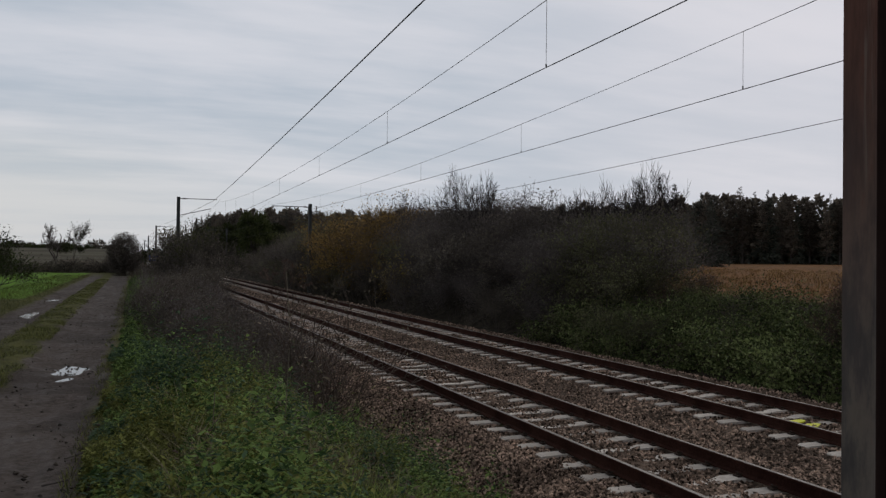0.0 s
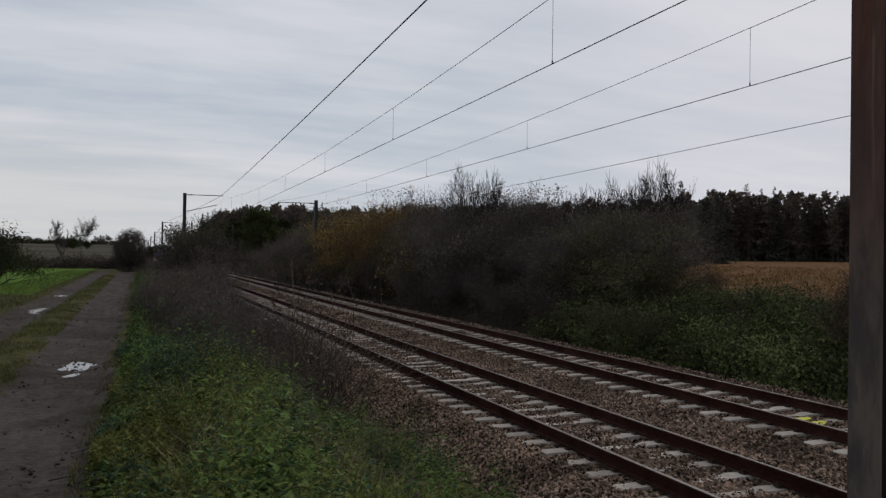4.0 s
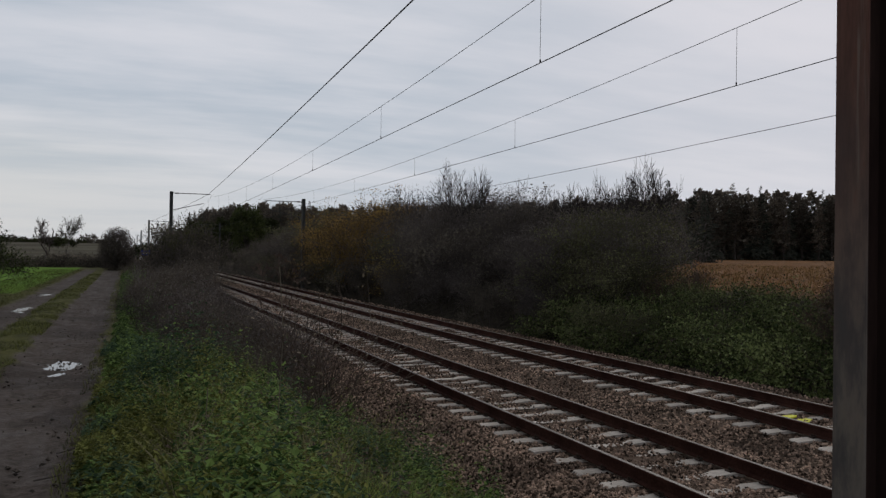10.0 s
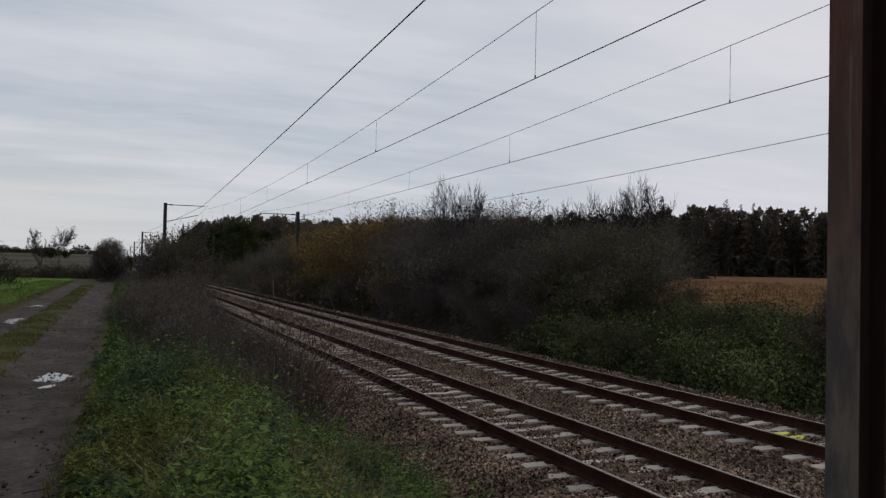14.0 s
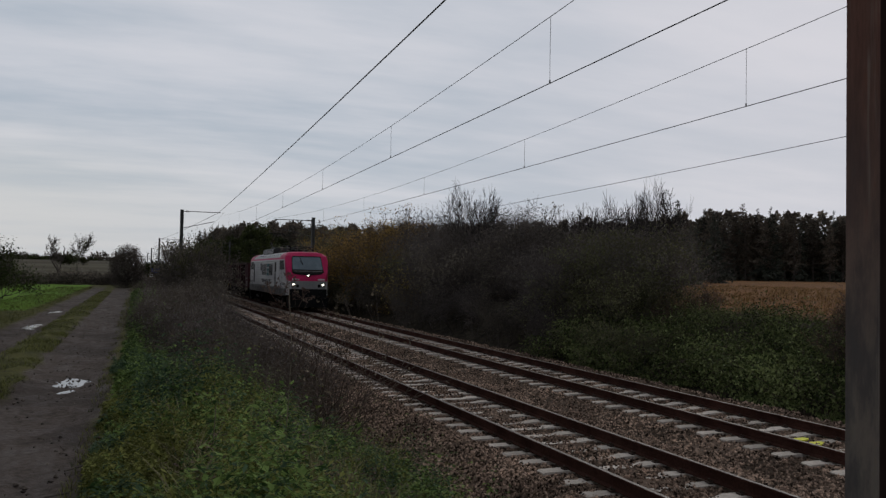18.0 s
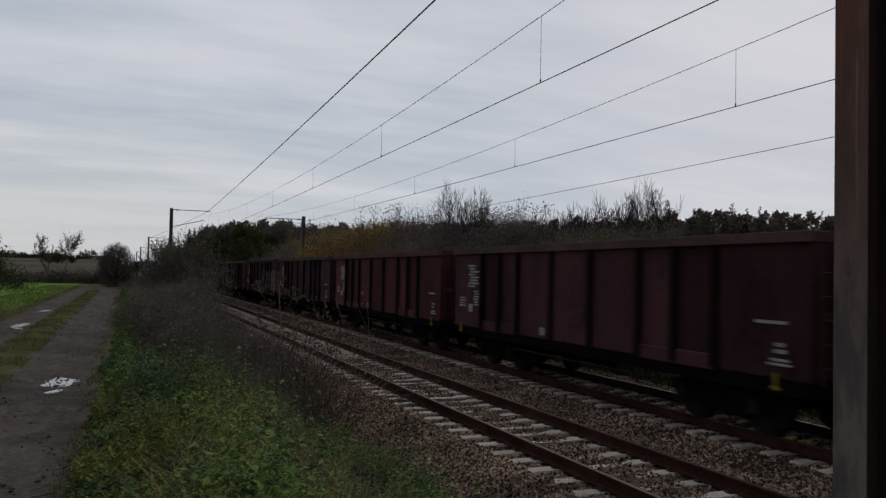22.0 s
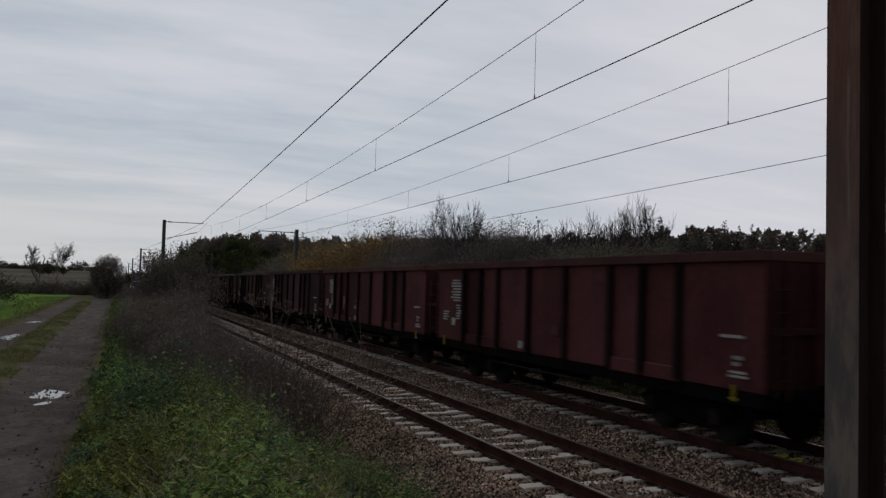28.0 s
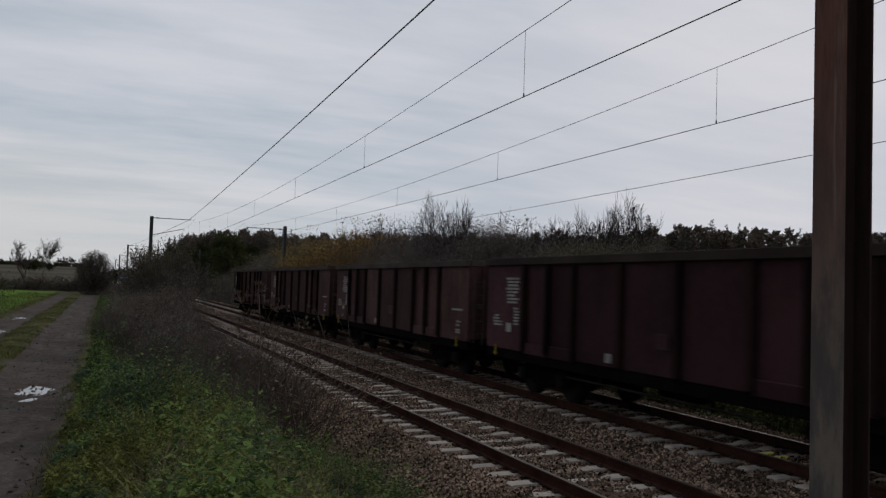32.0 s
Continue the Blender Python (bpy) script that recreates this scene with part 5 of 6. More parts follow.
stand(tagged(far_wood, group="trees on the skyline"), places, rng)
# dull leaves, lighter than evergreen: the far haze is put into the colour
mass("distant_woods", "dark line of distant woods beyond the fields", 97, [(-8 - rng.uniform(0, 520), 880 + rng.uniform(0, 90), rng.uniform(0.5, 1.15)) for _ in range(170)], 9.5, 8.0, 70, 2.4, LEAF_DULL, False)
WALL = surface("pale_render", (0.42, 0.40, 0.37), (0.58, 0.56, 0.53), 0.9, 0, 0.3, 3, 0.1)
ROOF = surface("red_brown_roof_tile", (0.10, 0.06, 0.05), (0.17, 0.10, 0.08), 0.85, 0, 0.5, 4, 0.2)
PANE = surface("dark_pane", (0.03, 0.035, 0.04), (0.05, 0.055, 0.06), 0.15, 0, 1, 4, 0)
for x, y, w in ((-128, 1300, 10), (-76, 1310, 8), (-52, 1290, 9)):
    house = thing("house", "distant pale house with a tiled roof", "house", "distant houses", at=(x, y, float(ground_z(x, y)) - 0.3))
    part("wall", boxes(((-w / 2, -4, 0), (w / 2, 4, 3.4))), WALL, house)
    part("roof", prism([(-4.4, 3.4), (4.4, 3.4), (0, 6.4)], "x", -w / 2 - 0.3, w / 2 + 0.3), ROOF, house)
    for k in range(3):
        part("window", boxes(((-w / 2 + 1.2 + k * w / 3.4, -4.04, 1.1), (-w / 2 + 2.3 + k * w / 3.4, -3.96, 2.5))), PANE, house)
# the blue board by the line
BLUE = surface("blue_enamel", (0.02, 0.045, 0.30), (0.03, 0.07, 0.42), 0.4, 0, 2, 20, 0)
WHITE = surface("white_enamel", (0.6, 0.6, 0.6), (0.75, 0.75, 0.75), 0.4, 0, 2, 20, 0)
sign = thing("railway_sign", "blue railway board with a white plate below", "sign", at=(2.75, 122.0, float(ground_z(2.75, 122.0))))
part("post", rods(((0, 0, -0.2), (0, 0, 2.75), 0.04)), MAST, sign)
part("board", boxes(((-0.6, -0.06, 2.05), (0.55, -0.03, 2.75)), bevel=0.01), BLUE, sign, "blue board")
part("lettering", boxes(((-0.42, -0.075, 2.3), (0.36, -0.064, 2.48))), WHITE, sign, "white bars of lettering")
part("plate", boxes(((-0.85, -0.06, 1.45), (-0.4, -0.03, 1.85)), bevel=0.01), WHITE, sign, "white plate")

# ---- the goods train ----


def weathered(name, dark, light, rust, amount=0.5, rough=0.8):
    """Old wagon paint: streaks running down, rust where it has gone."""
    def extra(n, where, colour):
        streak = n.noise(where, 2.2, 5.0, 0.7, (1.0, 1.0, 0.12))
        spots = n.noise(where, 1.1, 6.0, 0.7)
        colour = n.mix(n.ramp(streak, 0.45, 0.7, 0.0, amount), colour, rust)
        return n.mix(n.ramp(spots, 0.52, 0.68, 0.0, amount), colour, rust)
    return surface(name, dark, light, rough, 0.0, 0.5, 8.0, 0.2, 0.34, gloss=0.05, extra=extra)


WAGON_PAINTS = [weathered("oxide_brown_paint", (0.036, 0.0155, 0.020), (0.080, 0.034, 0.040), (0.080, 0.039, 0.038)),
                weathered("faded_brown_paint", (0.044, 0.023, 0.024), (0.092, 0.050, 0.050), (0.105, 0.062, 0.048)),
                weathered("red_brown_paint", (0.056, 0.018, 0.020), (0.110, 0.036, 0.036), (0.070, 0.032, 0.030)),
                weathered("dark_brown_paint", (0.036, 0.0170, 0.020), (0.074, 0.035, 0.040), (0.068, 0.034, 0.034))]
# darker brown for the stakes: their shadow lines are put into the paint
STAKE_SHADE = weathered("shaded_stake_paint", (0.012, 0.0065, 0.0065), (0.026, 0.013, 0.013), (0.030, 0.016, 0.013))
RIMS = [weathered("worn_rim_brown", (0.050, 0.030, 0.028), (0.095, 0.060, 0.054), (0.06, 0.038, 0.03)),
        weathered("worn_rim_grey", (0.065, 0.052, 0.047), (0.125, 0.105, 0.095), (0.07, 0.05, 0.04)),
        weathered("worn_rim_red", (0.060, 0.025, 0.022), (0.11, 0.050, 0.044), (0.06, 0.034, 0.028)),
        weathered("worn_rim_dark", (0.040, 0.028, 0.027), (0.08, 0.060, 0.055), (0.05, 0.035, 0.03))]
# running gear and wheels: grime, and the shade under the train put into the colour
UNDER = surface("grimy_shaded_gear", (0.004, 0.0035, 0.0035), (0.011, 0.009, 0.0085), 0.9, 0.0, 1.5, 12, 0.3, gloss=0.01)
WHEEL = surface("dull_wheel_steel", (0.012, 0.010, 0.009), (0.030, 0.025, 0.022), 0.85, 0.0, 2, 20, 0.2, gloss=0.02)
LETTER = surface("stencil_white", (0.17, 0.16, 0.155), (0.42, 0.40, 0.38), 0.8, 0, 3, 9, 0.1)
HOOK = surface("yellow_lashing_mark", (0.20, 0.14, 0.015), (0.36, 0.27, 0.03), 0.7, 0, 3, 30, 0.1)
ORANGE = surface("orange_label_paint", (0.19, 0.060, 0.028), (0.29, 0.10, 0.05), 0.7, 0, 3, 30, 0.1)
WLEN, WHALF, WTOP, WBOT = 13.68, 1.42, 3.26, 1.02
STAKES = (2.05, 3.15, 4.25, 6.0, 7.72, 9.45, 10.55, 11.65)


def shared(bm, name, material):
    mesh = bpy.data.meshes.new(name)
    bm.to_mesh(mesh)
    bm.free()
    if material:
        mesh.materials.append(material)
    return mesh


def wheel_mesh(r=0.46):
    bm = bmesh.new()
    rod(bm, (-0.07, 0, 0), (0.07, 0, 0), r, sides=28)
    rod(bm, (0.05, 0, 0), (0.085, 0, 0), r + 0.03, sides=28)
    rod(bm, (-0.10, 0, 0), (-0.06, 0, 0), r * 0.86, r * 0.5, sides=28)
    rod(bm, (-0.20, 0, 0), (-0.06, 0, 0), 0.10, sides=14)
    return shared(bm, "wheel", WHEEL)


WHEEL_MESH = wheel_mesh()


def bogie_parts(wagon, y):
    """A two-axle bogie: side frames with springs and boxes, bolster, wheels."""
    for s in (-1, 1):
        outline = [(y - 1.25, 0.58), (y - 1.15, 0.70), (y - 0.55, 0.72), (y - 0.40, 0.86), (y + 0.40, 0.86), (y + 0.55, 0.72), (y + 1.15, 0.70), (y + 1.25, 0.58),
                   (y + 1.15, 0.40), (y + 0.62, 0.42), (y + 0.45, 0.30), (y - 0.45, 0.30), (y - 0.62, 0.42), (y - 1.15, 0.40)]
        x = s * 1.02
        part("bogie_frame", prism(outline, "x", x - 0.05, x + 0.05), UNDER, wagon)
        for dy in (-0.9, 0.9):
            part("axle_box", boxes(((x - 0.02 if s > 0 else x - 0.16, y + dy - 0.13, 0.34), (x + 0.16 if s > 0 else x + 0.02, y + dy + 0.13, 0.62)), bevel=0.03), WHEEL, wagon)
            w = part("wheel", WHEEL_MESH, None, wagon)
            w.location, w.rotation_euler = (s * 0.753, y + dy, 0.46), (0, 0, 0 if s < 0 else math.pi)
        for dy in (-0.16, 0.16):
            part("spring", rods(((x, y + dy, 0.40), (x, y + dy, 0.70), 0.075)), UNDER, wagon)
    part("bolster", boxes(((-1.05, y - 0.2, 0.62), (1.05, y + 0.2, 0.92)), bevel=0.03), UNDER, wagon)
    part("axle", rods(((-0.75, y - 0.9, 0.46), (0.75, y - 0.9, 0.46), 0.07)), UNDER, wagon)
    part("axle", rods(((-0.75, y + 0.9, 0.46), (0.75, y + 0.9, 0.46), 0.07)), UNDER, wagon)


def build_wagon(paint, rim, markings):
    """An open bogie wagon. Its own y runs back from the body's leading end; the rails are at its z = 0."""
    wagon = thing("open_wagon", "high-sided rust-brown open goods wagon on bogies", "railway wagon", "wagons of the goods train")
    floor = part("floor", boxes(((-WHALF + 0.04, 0.05, WBOT + 0.02), (WHALF - 0.04, WLEN - 0.05, WBOT + 0.12))), paint, wagon)
    for s in (-1, 1):
        x = s * WHALF
        inner = x - s * 0.02
        cuts = [0.0] + list(STAKES) + [WLEN]
        for k, (a, b) in enumerate(zip(cuts[:-1], cuts[1:])):
            door = k in (1, 2, 6, 7)
            deep = 0.035 if door else 0.0
            low = WBOT + (0.24 if door else 0.0)
            lo, hi = (min(inner - s * deep, inner - s * (deep + 0.03)), max(inner - s * deep, inner - s * (deep + 0.03)))
            part("door_panel" if door else "side_panel", boxes(((lo, a + 0.004, low), (hi, b - 0.004, WTOP - 0.16)), bevel=0.006), paint, wagon)
            if door:
                lo, hi = min(inner - s * 0.02, inner + s * 0.03), max(inner - s * 0.02, inner + s * 0.03)
                part("door_sill", boxes(((lo, a + 0.004, WBOT - 0.02), (hi, b - 0.004, low - 0.01)), bevel=0.01), paint, wagon)
        for y in STAKES:
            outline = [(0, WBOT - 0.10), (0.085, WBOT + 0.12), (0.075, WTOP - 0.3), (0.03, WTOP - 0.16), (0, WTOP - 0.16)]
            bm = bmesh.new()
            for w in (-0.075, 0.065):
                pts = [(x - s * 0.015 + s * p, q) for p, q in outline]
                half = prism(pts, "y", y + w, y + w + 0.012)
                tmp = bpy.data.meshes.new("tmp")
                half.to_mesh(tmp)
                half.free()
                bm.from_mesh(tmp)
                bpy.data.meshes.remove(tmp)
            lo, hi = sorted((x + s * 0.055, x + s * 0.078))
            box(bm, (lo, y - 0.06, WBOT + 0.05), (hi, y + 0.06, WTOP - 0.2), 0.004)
            part("stake", bm, STAKE_SHADE, wagon, "upright stake, shade put into its paint")
        lo, hi = sorted((x - s * 0.06, x + s * 0.075))
        part("top_rail", boxes(((lo, -0.02, WTOP - 0.17), (hi, WLEN + 0.02, WTOP)), bevel=0.012), rim, wagon, "worn top rail")
        lo, hi = sorted((x - s * 0.10, x - s * 0.02))
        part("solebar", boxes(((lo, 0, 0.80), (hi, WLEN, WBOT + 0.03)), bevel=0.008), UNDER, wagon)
        part("brake_pipe", rods(((x - s * 0.05, 3.9, 0.66), (x - s * 0.05, WLEN - 3.9, 0.66), 0.025)), WHEEL, wagon, "bare steel pipe under the side")
        for y in (0.62, WLEN - 0.62):
            part("lashing_ring", rods(((x + s * 0.03, y, 1.12), (x + s * 0.03, y, 0.86), 0.03), ((x + s * 0.03, y - 0.07, 0.90), (x + s * 0.03, y + 0.07, 0.90), 0.025)), HOOK, wagon, "yellow lashing ring")
        for y in (5.2, 8.5):
            part("hanger", boxes(((min(x - s * 0.1, x - s * 0.04), y - 0.04, 0.6), (max(x - s * 0.1, x - s * 0.04), y + 0.04, 0.82))), UNDER, wagon)
    # deep sill, added to close off the light under the floor
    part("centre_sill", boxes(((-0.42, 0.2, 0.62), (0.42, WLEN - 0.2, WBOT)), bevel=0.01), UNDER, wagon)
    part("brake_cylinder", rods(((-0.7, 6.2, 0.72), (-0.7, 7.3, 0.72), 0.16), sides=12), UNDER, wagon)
    for y, o in ((0.0, -1), (WLEN, 1)):
        lo, hi = sorted((y, y - o * 0.05))
        part("end_panel", boxes(((-WHALF + 0.03, lo, WBOT), (WHALF - 0.03, hi, WTOP - 0.15)), bevel=0.006), paint, wagon)
        lo, hi = sorted((y + o * 0.03, y - o * 0.08))
        part("end_rail", boxes(((-WHALF + 0.07, lo, WTOP - 0.17), (WHALF - 0.07, hi, WTOP - 0.002)), bevel=0.012), rim, wagon, "worn top rail")
        for x in (-0.95, -0.33, 0.33, 0.95):
            lo, hi = sorted((y + o * 0.002, y + o * 0.07))
            part("end_stake", boxes(((x - 0.06, lo, WBOT - 0.08), (x + 0.06, hi, WTOP - 0.18)), bevel=0.01), paint, wagon)
        lo, hi = sorted((y + o * 0.02, y + o * 0.06))
        part("cross_bar", boxes(((-1.3, lo, 1.95), (1.3, hi, 2.06)), bevel=0.008), rim, wagon)
        part("ladder", rods(((-1.25, y + o * 0.09, 1.0), (-1.25, y + o * 0.09, 2.75), 0.014), ((-0.98, y + o * 0.09, 1.0), (-0.98, y + o * 0.09, 2.75), 0.014),
                            *[((-1.25, y + o * 0.09, z), (-0.98, y + o * 0.09, z), 0.011) for z in (1.25, 1.6, 1.95, 2.3, 2.65)], sides=6), rim, wagon, "end ladder")
        lo, hi = sorted((y + o * 0.04, y - o * 0.16))
        part("headstock", boxes(((-1.3, lo, 0.80), (1.3, hi, 1.10)), bevel=0.015), UNDER, wagon)
        for x in (-0.875, 0.875):
            part("buffer", rods(((x, y, 1.03), (x, y + o * 0.42, 1.03), 0.10), ((x, y + o * 0.42, 1.03), (x, y + o * 0.60, 1.03), 0.075), ((x, y + o * 0.58, 1.03), (x, y + o * 0.615, 1.03), 0.22), sides=16), UNDER, wagon)
        part("coupling", rods(((0, y, 1.0), (0, y + o * 0.62, 0.92), 0.035)), UNDER, wagon)
    bogie_parts(wagon, 2.35)
    bogie_parts(wagon, WLEN - 2.35)
    # stencilled data: only their blocks can be made out
    r = random.Random(markings)
    face = -WHALF - 0.002
    def bars(y0, z0, w, h, lines, material=LETTER, name="stencil"):
        for k in range(lines):
            z = z0 - k * h * 1.65
            a, b = y0 + r.choice((0, 0, 0.1, 0.3)) * w, y0 + w * r.uniform(0.72, 1.0)
            part(name, boxes(((face - 0.006, a, z), (face + 0.022, b, z + h))), material, wagon, "white stencilled line")
    back = WLEN - 1.62
    bars(back - 0.1, 2.74, 0.72, 0.05, 8)
    bars(back - 0.15, 2.02, 0.34, 0.045, 6)
    bars(back + 0.75, 1.82, 0.5, 0.045, 4)
    part("white_plate", boxes(((face - 0.012, back + 0.24, 1.46), (face + 0.0, back + 0.50, 1.68))), LETTER, wagon, "white plate")
    bars(0.35, 1.86, 0.8, 0.05, 1)
    bars(0.45, 1.52, 0.3, 0.06, 2)
    bars(0.35, 1.30, 0.5, 0.04, 2)
    plate = part("data_plate", boxes(((face - 0.012, 6.25, 1.52), (face + 0.0, 6.62, 1.80))), rim, wagon, "framed data plate")
    part("plate_inset", boxes(((face - 0.016, 6.28, 1.55), (face - 0.013, 6.59, 1.77))), paint, plate)
    part("small_plate", boxes(((face - 0.012, 8.0, 1.12), (face + 0.0, 8.22, 1.30))), LETTER, wagon)
    return wagon


def text_mesh(words, size, material, name):
    curve = bpy.data.curves.new(name, "FONT")
    curve.body, curve.size, curve.extrude = words, size, 0.004
    ob = bpy.data.objects.new("tmp_text", curve)
    scene.collection.objects.link(ob)
    graph = bpy.context.evaluated_depsgraph_get()
    mesh = bpy.data.meshes.new_from_object(ob.evaluated_get(graph))
    scene.collection.objects.unlink(ob)
    bpy.data.objects.remove(ob)
    mesh.name = name
    mesh.materials.clear()
    mesh.materials.append(material)
    return mesh


SILVER = surface("silver_grey_paint", (0.40, 0.395, 0.40), (0.56, 0.553, 0.557), 0.55, 0.0, 0.4, 6.0, 0.04)
GREY = surface("mid_grey_paint", (0.13, 0.131, 0.135), (0.19, 0.191, 0.194), 0.6, 0.0, 0.6, 8.0, 0.06)
DARKGREY = surface("grimy_skirt_paint", (0.024, 0.022, 0.021), (0.052, 0.049, 0.047), 0.7, 0.0, 0.7, 9.0, 0.1)
SKIRT = surface("grimy_grey_skirt", (0.050, 0.047, 0.046), (0.185, 0.178, 0.173), 0.75, 0.0, 0.9, 7.0, 0.1)
PANEL = surface("silver_lamp_panel", (0.20, 0.20, 0.203), (0.29, 0.288, 0.29), 0.55, 0.0, 0.6, 8.0, 0.05)
NUMBER = surface("white_number_paint", (0.55, 0.5, 0.5), (0.7, 0.66, 0.66), 0.6, 0.0, 3, 20, 0)
PINK = surface("magenta_paint", (0.42, 0.014, 0.085), (0.54, 0.028, 0.12), 0.45, 0.0, 0.5, 8.0, 0.03)
BLACK = surface("black_paint", (0.005, 0.005, 0.006), (0.012, 0.012, 0.013), 0.6, 0, 1, 12, 0.05)
TEAL = surface("teal_marking", (0.0, 0.12, 0.13), (0.01, 0.17, 0.18), 0.5, 0, 2, 12, 0)
# blue-grey base: the sky's reflection is put into the glass colour
GLASS = surface("sky_sheen_glass", (0.075, 0.115, 0.145), (0.115, 0.165, 0.205), 0.10, 0, 0.6, 3, 0, gloss=0.9)
LAMP = glowing("headlamp_glow", (1.0, 0.93, 0.78), 4.0)
SIDE_GLASS = surface("dark_cab_side_glass", (0.006, 0.007, 0.008), (0.012, 0.014, 0.016), 0.3, 0, 1, 5, 0, gloss=0.04)
GRILLE = surface("roof_grille", (0.028, 0.028, 0.030), (0.06, 0.06, 0.062), 0.6, 0.3, 2, 14, 0.1)


def nose(u):
    """Height of the body's top at u metres behind the front."""
    pts = [(0.0, 1.92), (0.06, 2.14), (0.16, 2.38), (0.95, 3.56), (1.25, 3.80), (1.7, 3.88), (3.0, 3.90)]
    for (a, p), (b, q) in zip(pts[:-1], pts[1:]):
        if u <= b:
            return p + (q - p) * (u - a) / (b - a)
    return 3.90


LEN = 18.75


def build_loco():
    loco = thing("electric_locomotive", "grey and magenta electric locomotive, headlights lit", "locomotive")
    us = [0, 0.06, 0.16, 0.3, 0.45, 0.6, 0.78, 0.95, 1.1, 1.25, 1.45, 1.7, 2.1, 2.95]
    us = us + [6.0, 9.4, 12.8] + [LEN - u for u in us[::-1]]
    rows = []
    for u in us:
        v = min(u, LEN - u)
        top = nose(v)
        # the corners round in towards the front, more above than at the sill
        w = 1.43 - 0.30 * max(0, 1 - v / 0.8) ** 2
        side = []
        for z in (1.0, 1.42, 1.62, 1.93, 2.2, 2.45, 2.7, 2.95, 3.2, 3.34, 3.48):
            zz = min(z, top - 0.06 * (1 if top < 3.5 else 0))
            side.append((w - max(0, zz - 3.3) * 0.16, max(zz, 1.0)))
        edge = w - 0.07
        half = side + [(edge, min(3.62, top)), (edge - 0.22, min(3.78, top)), (edge - 0.5, min(3.86, top)), (0.0, top)]
        ring = [(-x, z) for x, z in half] + [(x, z) for x, z in half[::-1][1:]]
        rows.append([(x, u, z) for x, z in ring])
    m = len(rows[0])
    shell = bmesh.new()
    made = [shell.verts.new(p) for row in rows for p in row]
    for i in range(len(rows) - 1):
        for k in range(m - 1):
            shell.faces.new([made[i * m + k], made[(i + 1) * m + k], made[(i + 1) * m + k + 1], made[i * m + k + 1]])
    # cut along the slanting edge of the cab's magenta, at both ends
    lean = 0.43
    for at, o in ((0.38, 1), (LEN - 0.38, -1)):
        bmesh.ops.bisect_plane(shell, geom=shell.verts[:] + shell.edges[:] + shell.faces[:], dist=1e-5, plane_co=(0, at, 1.93), plane_no=(0, 1, -lean * o))
    bmesh.ops.remove_doubles(shell, verts=shell.verts[:], dist=1e-4)
    for face in shell.faces:
        c = face.calc_center_median()
        v, z = min(c.y, LEN - c.y), c.z
        cab = z > 1.93 and v < 0.38 + (z - 1.93) * lean
        face.material_index = 1 if cab or (z > 3.335 and v < 2.95) or (3.335 < z < 3.47 and abs(c.x) > 1.25) else 0
    bands = shell.copy()
    bmesh.ops.delete(shell, geom=[f for f in shell.faces if f.material_index == 1], context="FACES")
    bmesh.ops.delete(bands, geom=[f for f in bands.faces if f.material_index == 0], context="FACES")
    for bm in (shell, bands):
        for face in bm.faces:
            face.material_index = 0
    part("body", shell, SILVER, loco, "silver-grey body shell")
    part("livery_band", bands, PINK, loco, "magenta cab front and roof band")
    for first, o in ((0, -1), (len(rows) - 1, 1)):
        u = us[first]
        lo, hi = sorted((u, u + o * 0.02))
        part("front_panel", boxes(((-1.125, lo, 1.40), (1.125, hi, 1.925)), bevel=0.01), PANEL, loco, "grey lamp panel")
        lo, hi = sorted((u - o * 0.1, u + o * 0.05))
        part("buffer_beam", boxes(((-1.22, lo, 0.86), (1.22, hi, 1.395)), bevel=0.03), BLACK, loco, "dark buffer beam")
        plough = [(-1.3, 0.22), (1.3, 0.22), (1.38, 0.86), (-1.38, 0.86)]
        lo, hi = sorted((u - o * 0.35, u + o * 0.02))
        part("plough", prism(plough, "y", lo, hi), BLACK, loco)
        for x in (-0.875, 0.875):
            part("buffer", rods(((x, u, 1.04), (x, u + o * 0.40, 1.04), 0.11), ((x, u + o * 0.38, 1.04), (x, u + o * 0.44, 1.04), 0.25), sides=18), BLACK, loco)
        part("coupling", rods(((0, u, 1.0), (0, u + o * 0.45, 0.85), 0.05)), BLACK, loco)
        for s in (-1, 1):
            lit = first == 0
            lamp = part("headlight", rods(((s * 0.97, u + o * 0.015, 1.68), (s * 0.97, u + o * 0.05, 1.68), 0.074), sides=20), LAMP if lit else GLASS, loco, "lit round headlight" if lit else "")
            part("lamp_ring", rods(((s * 0.97, u, 1.68), (s * 0.97, u + o * 0.03, 1.68), 0.125), sides=20), DARKGREY, lamp)
            part("tail_lamp", rods(((s * 0.71, u, 1.60), (s * 0.71, u + o * 0.04, 1.60), 0.105), sides=20), BLACK, loco, "unlit dark lamp")
            lo, hi = sorted((s * 0.62, s * 1.08))
            part("number_bar", boxes(((lo, min(u + o * 0.012, u - o * 0.06), 1.975), (hi, max(u + o * 0.012, u - o * 0.06), 2.075))), NUMBER, loco, "pale plain number bar")
        part("top_lamp", rods(((0, u - o * 0.12, 2.28), (0, u - o * 0.05, 2.30), 0.05), sides=16), LAMP if first == 0 else GLASS, loco, "lit middle headlight")
        part("lamp_hood", boxes(((-0.14, min(u - o * 0.06, u - o * 0.2), 2.19), (0.14, max(u - o * 0.06, u - o * 0.2), 2.40)), bevel=0.02), BLACK, loco)
        # windscreen: leaning pane in a dark frame, wiper, handrail below
        def slanted(name, outline, low, thick, material, label=""):
            a, b = np.array((0.16, 2.38)), np.array((0.95, 3.56))
            d = (b - a) / np.linalg.norm(b - a)
            nrm = np.array((-d[1], d[0]))
            vs = []
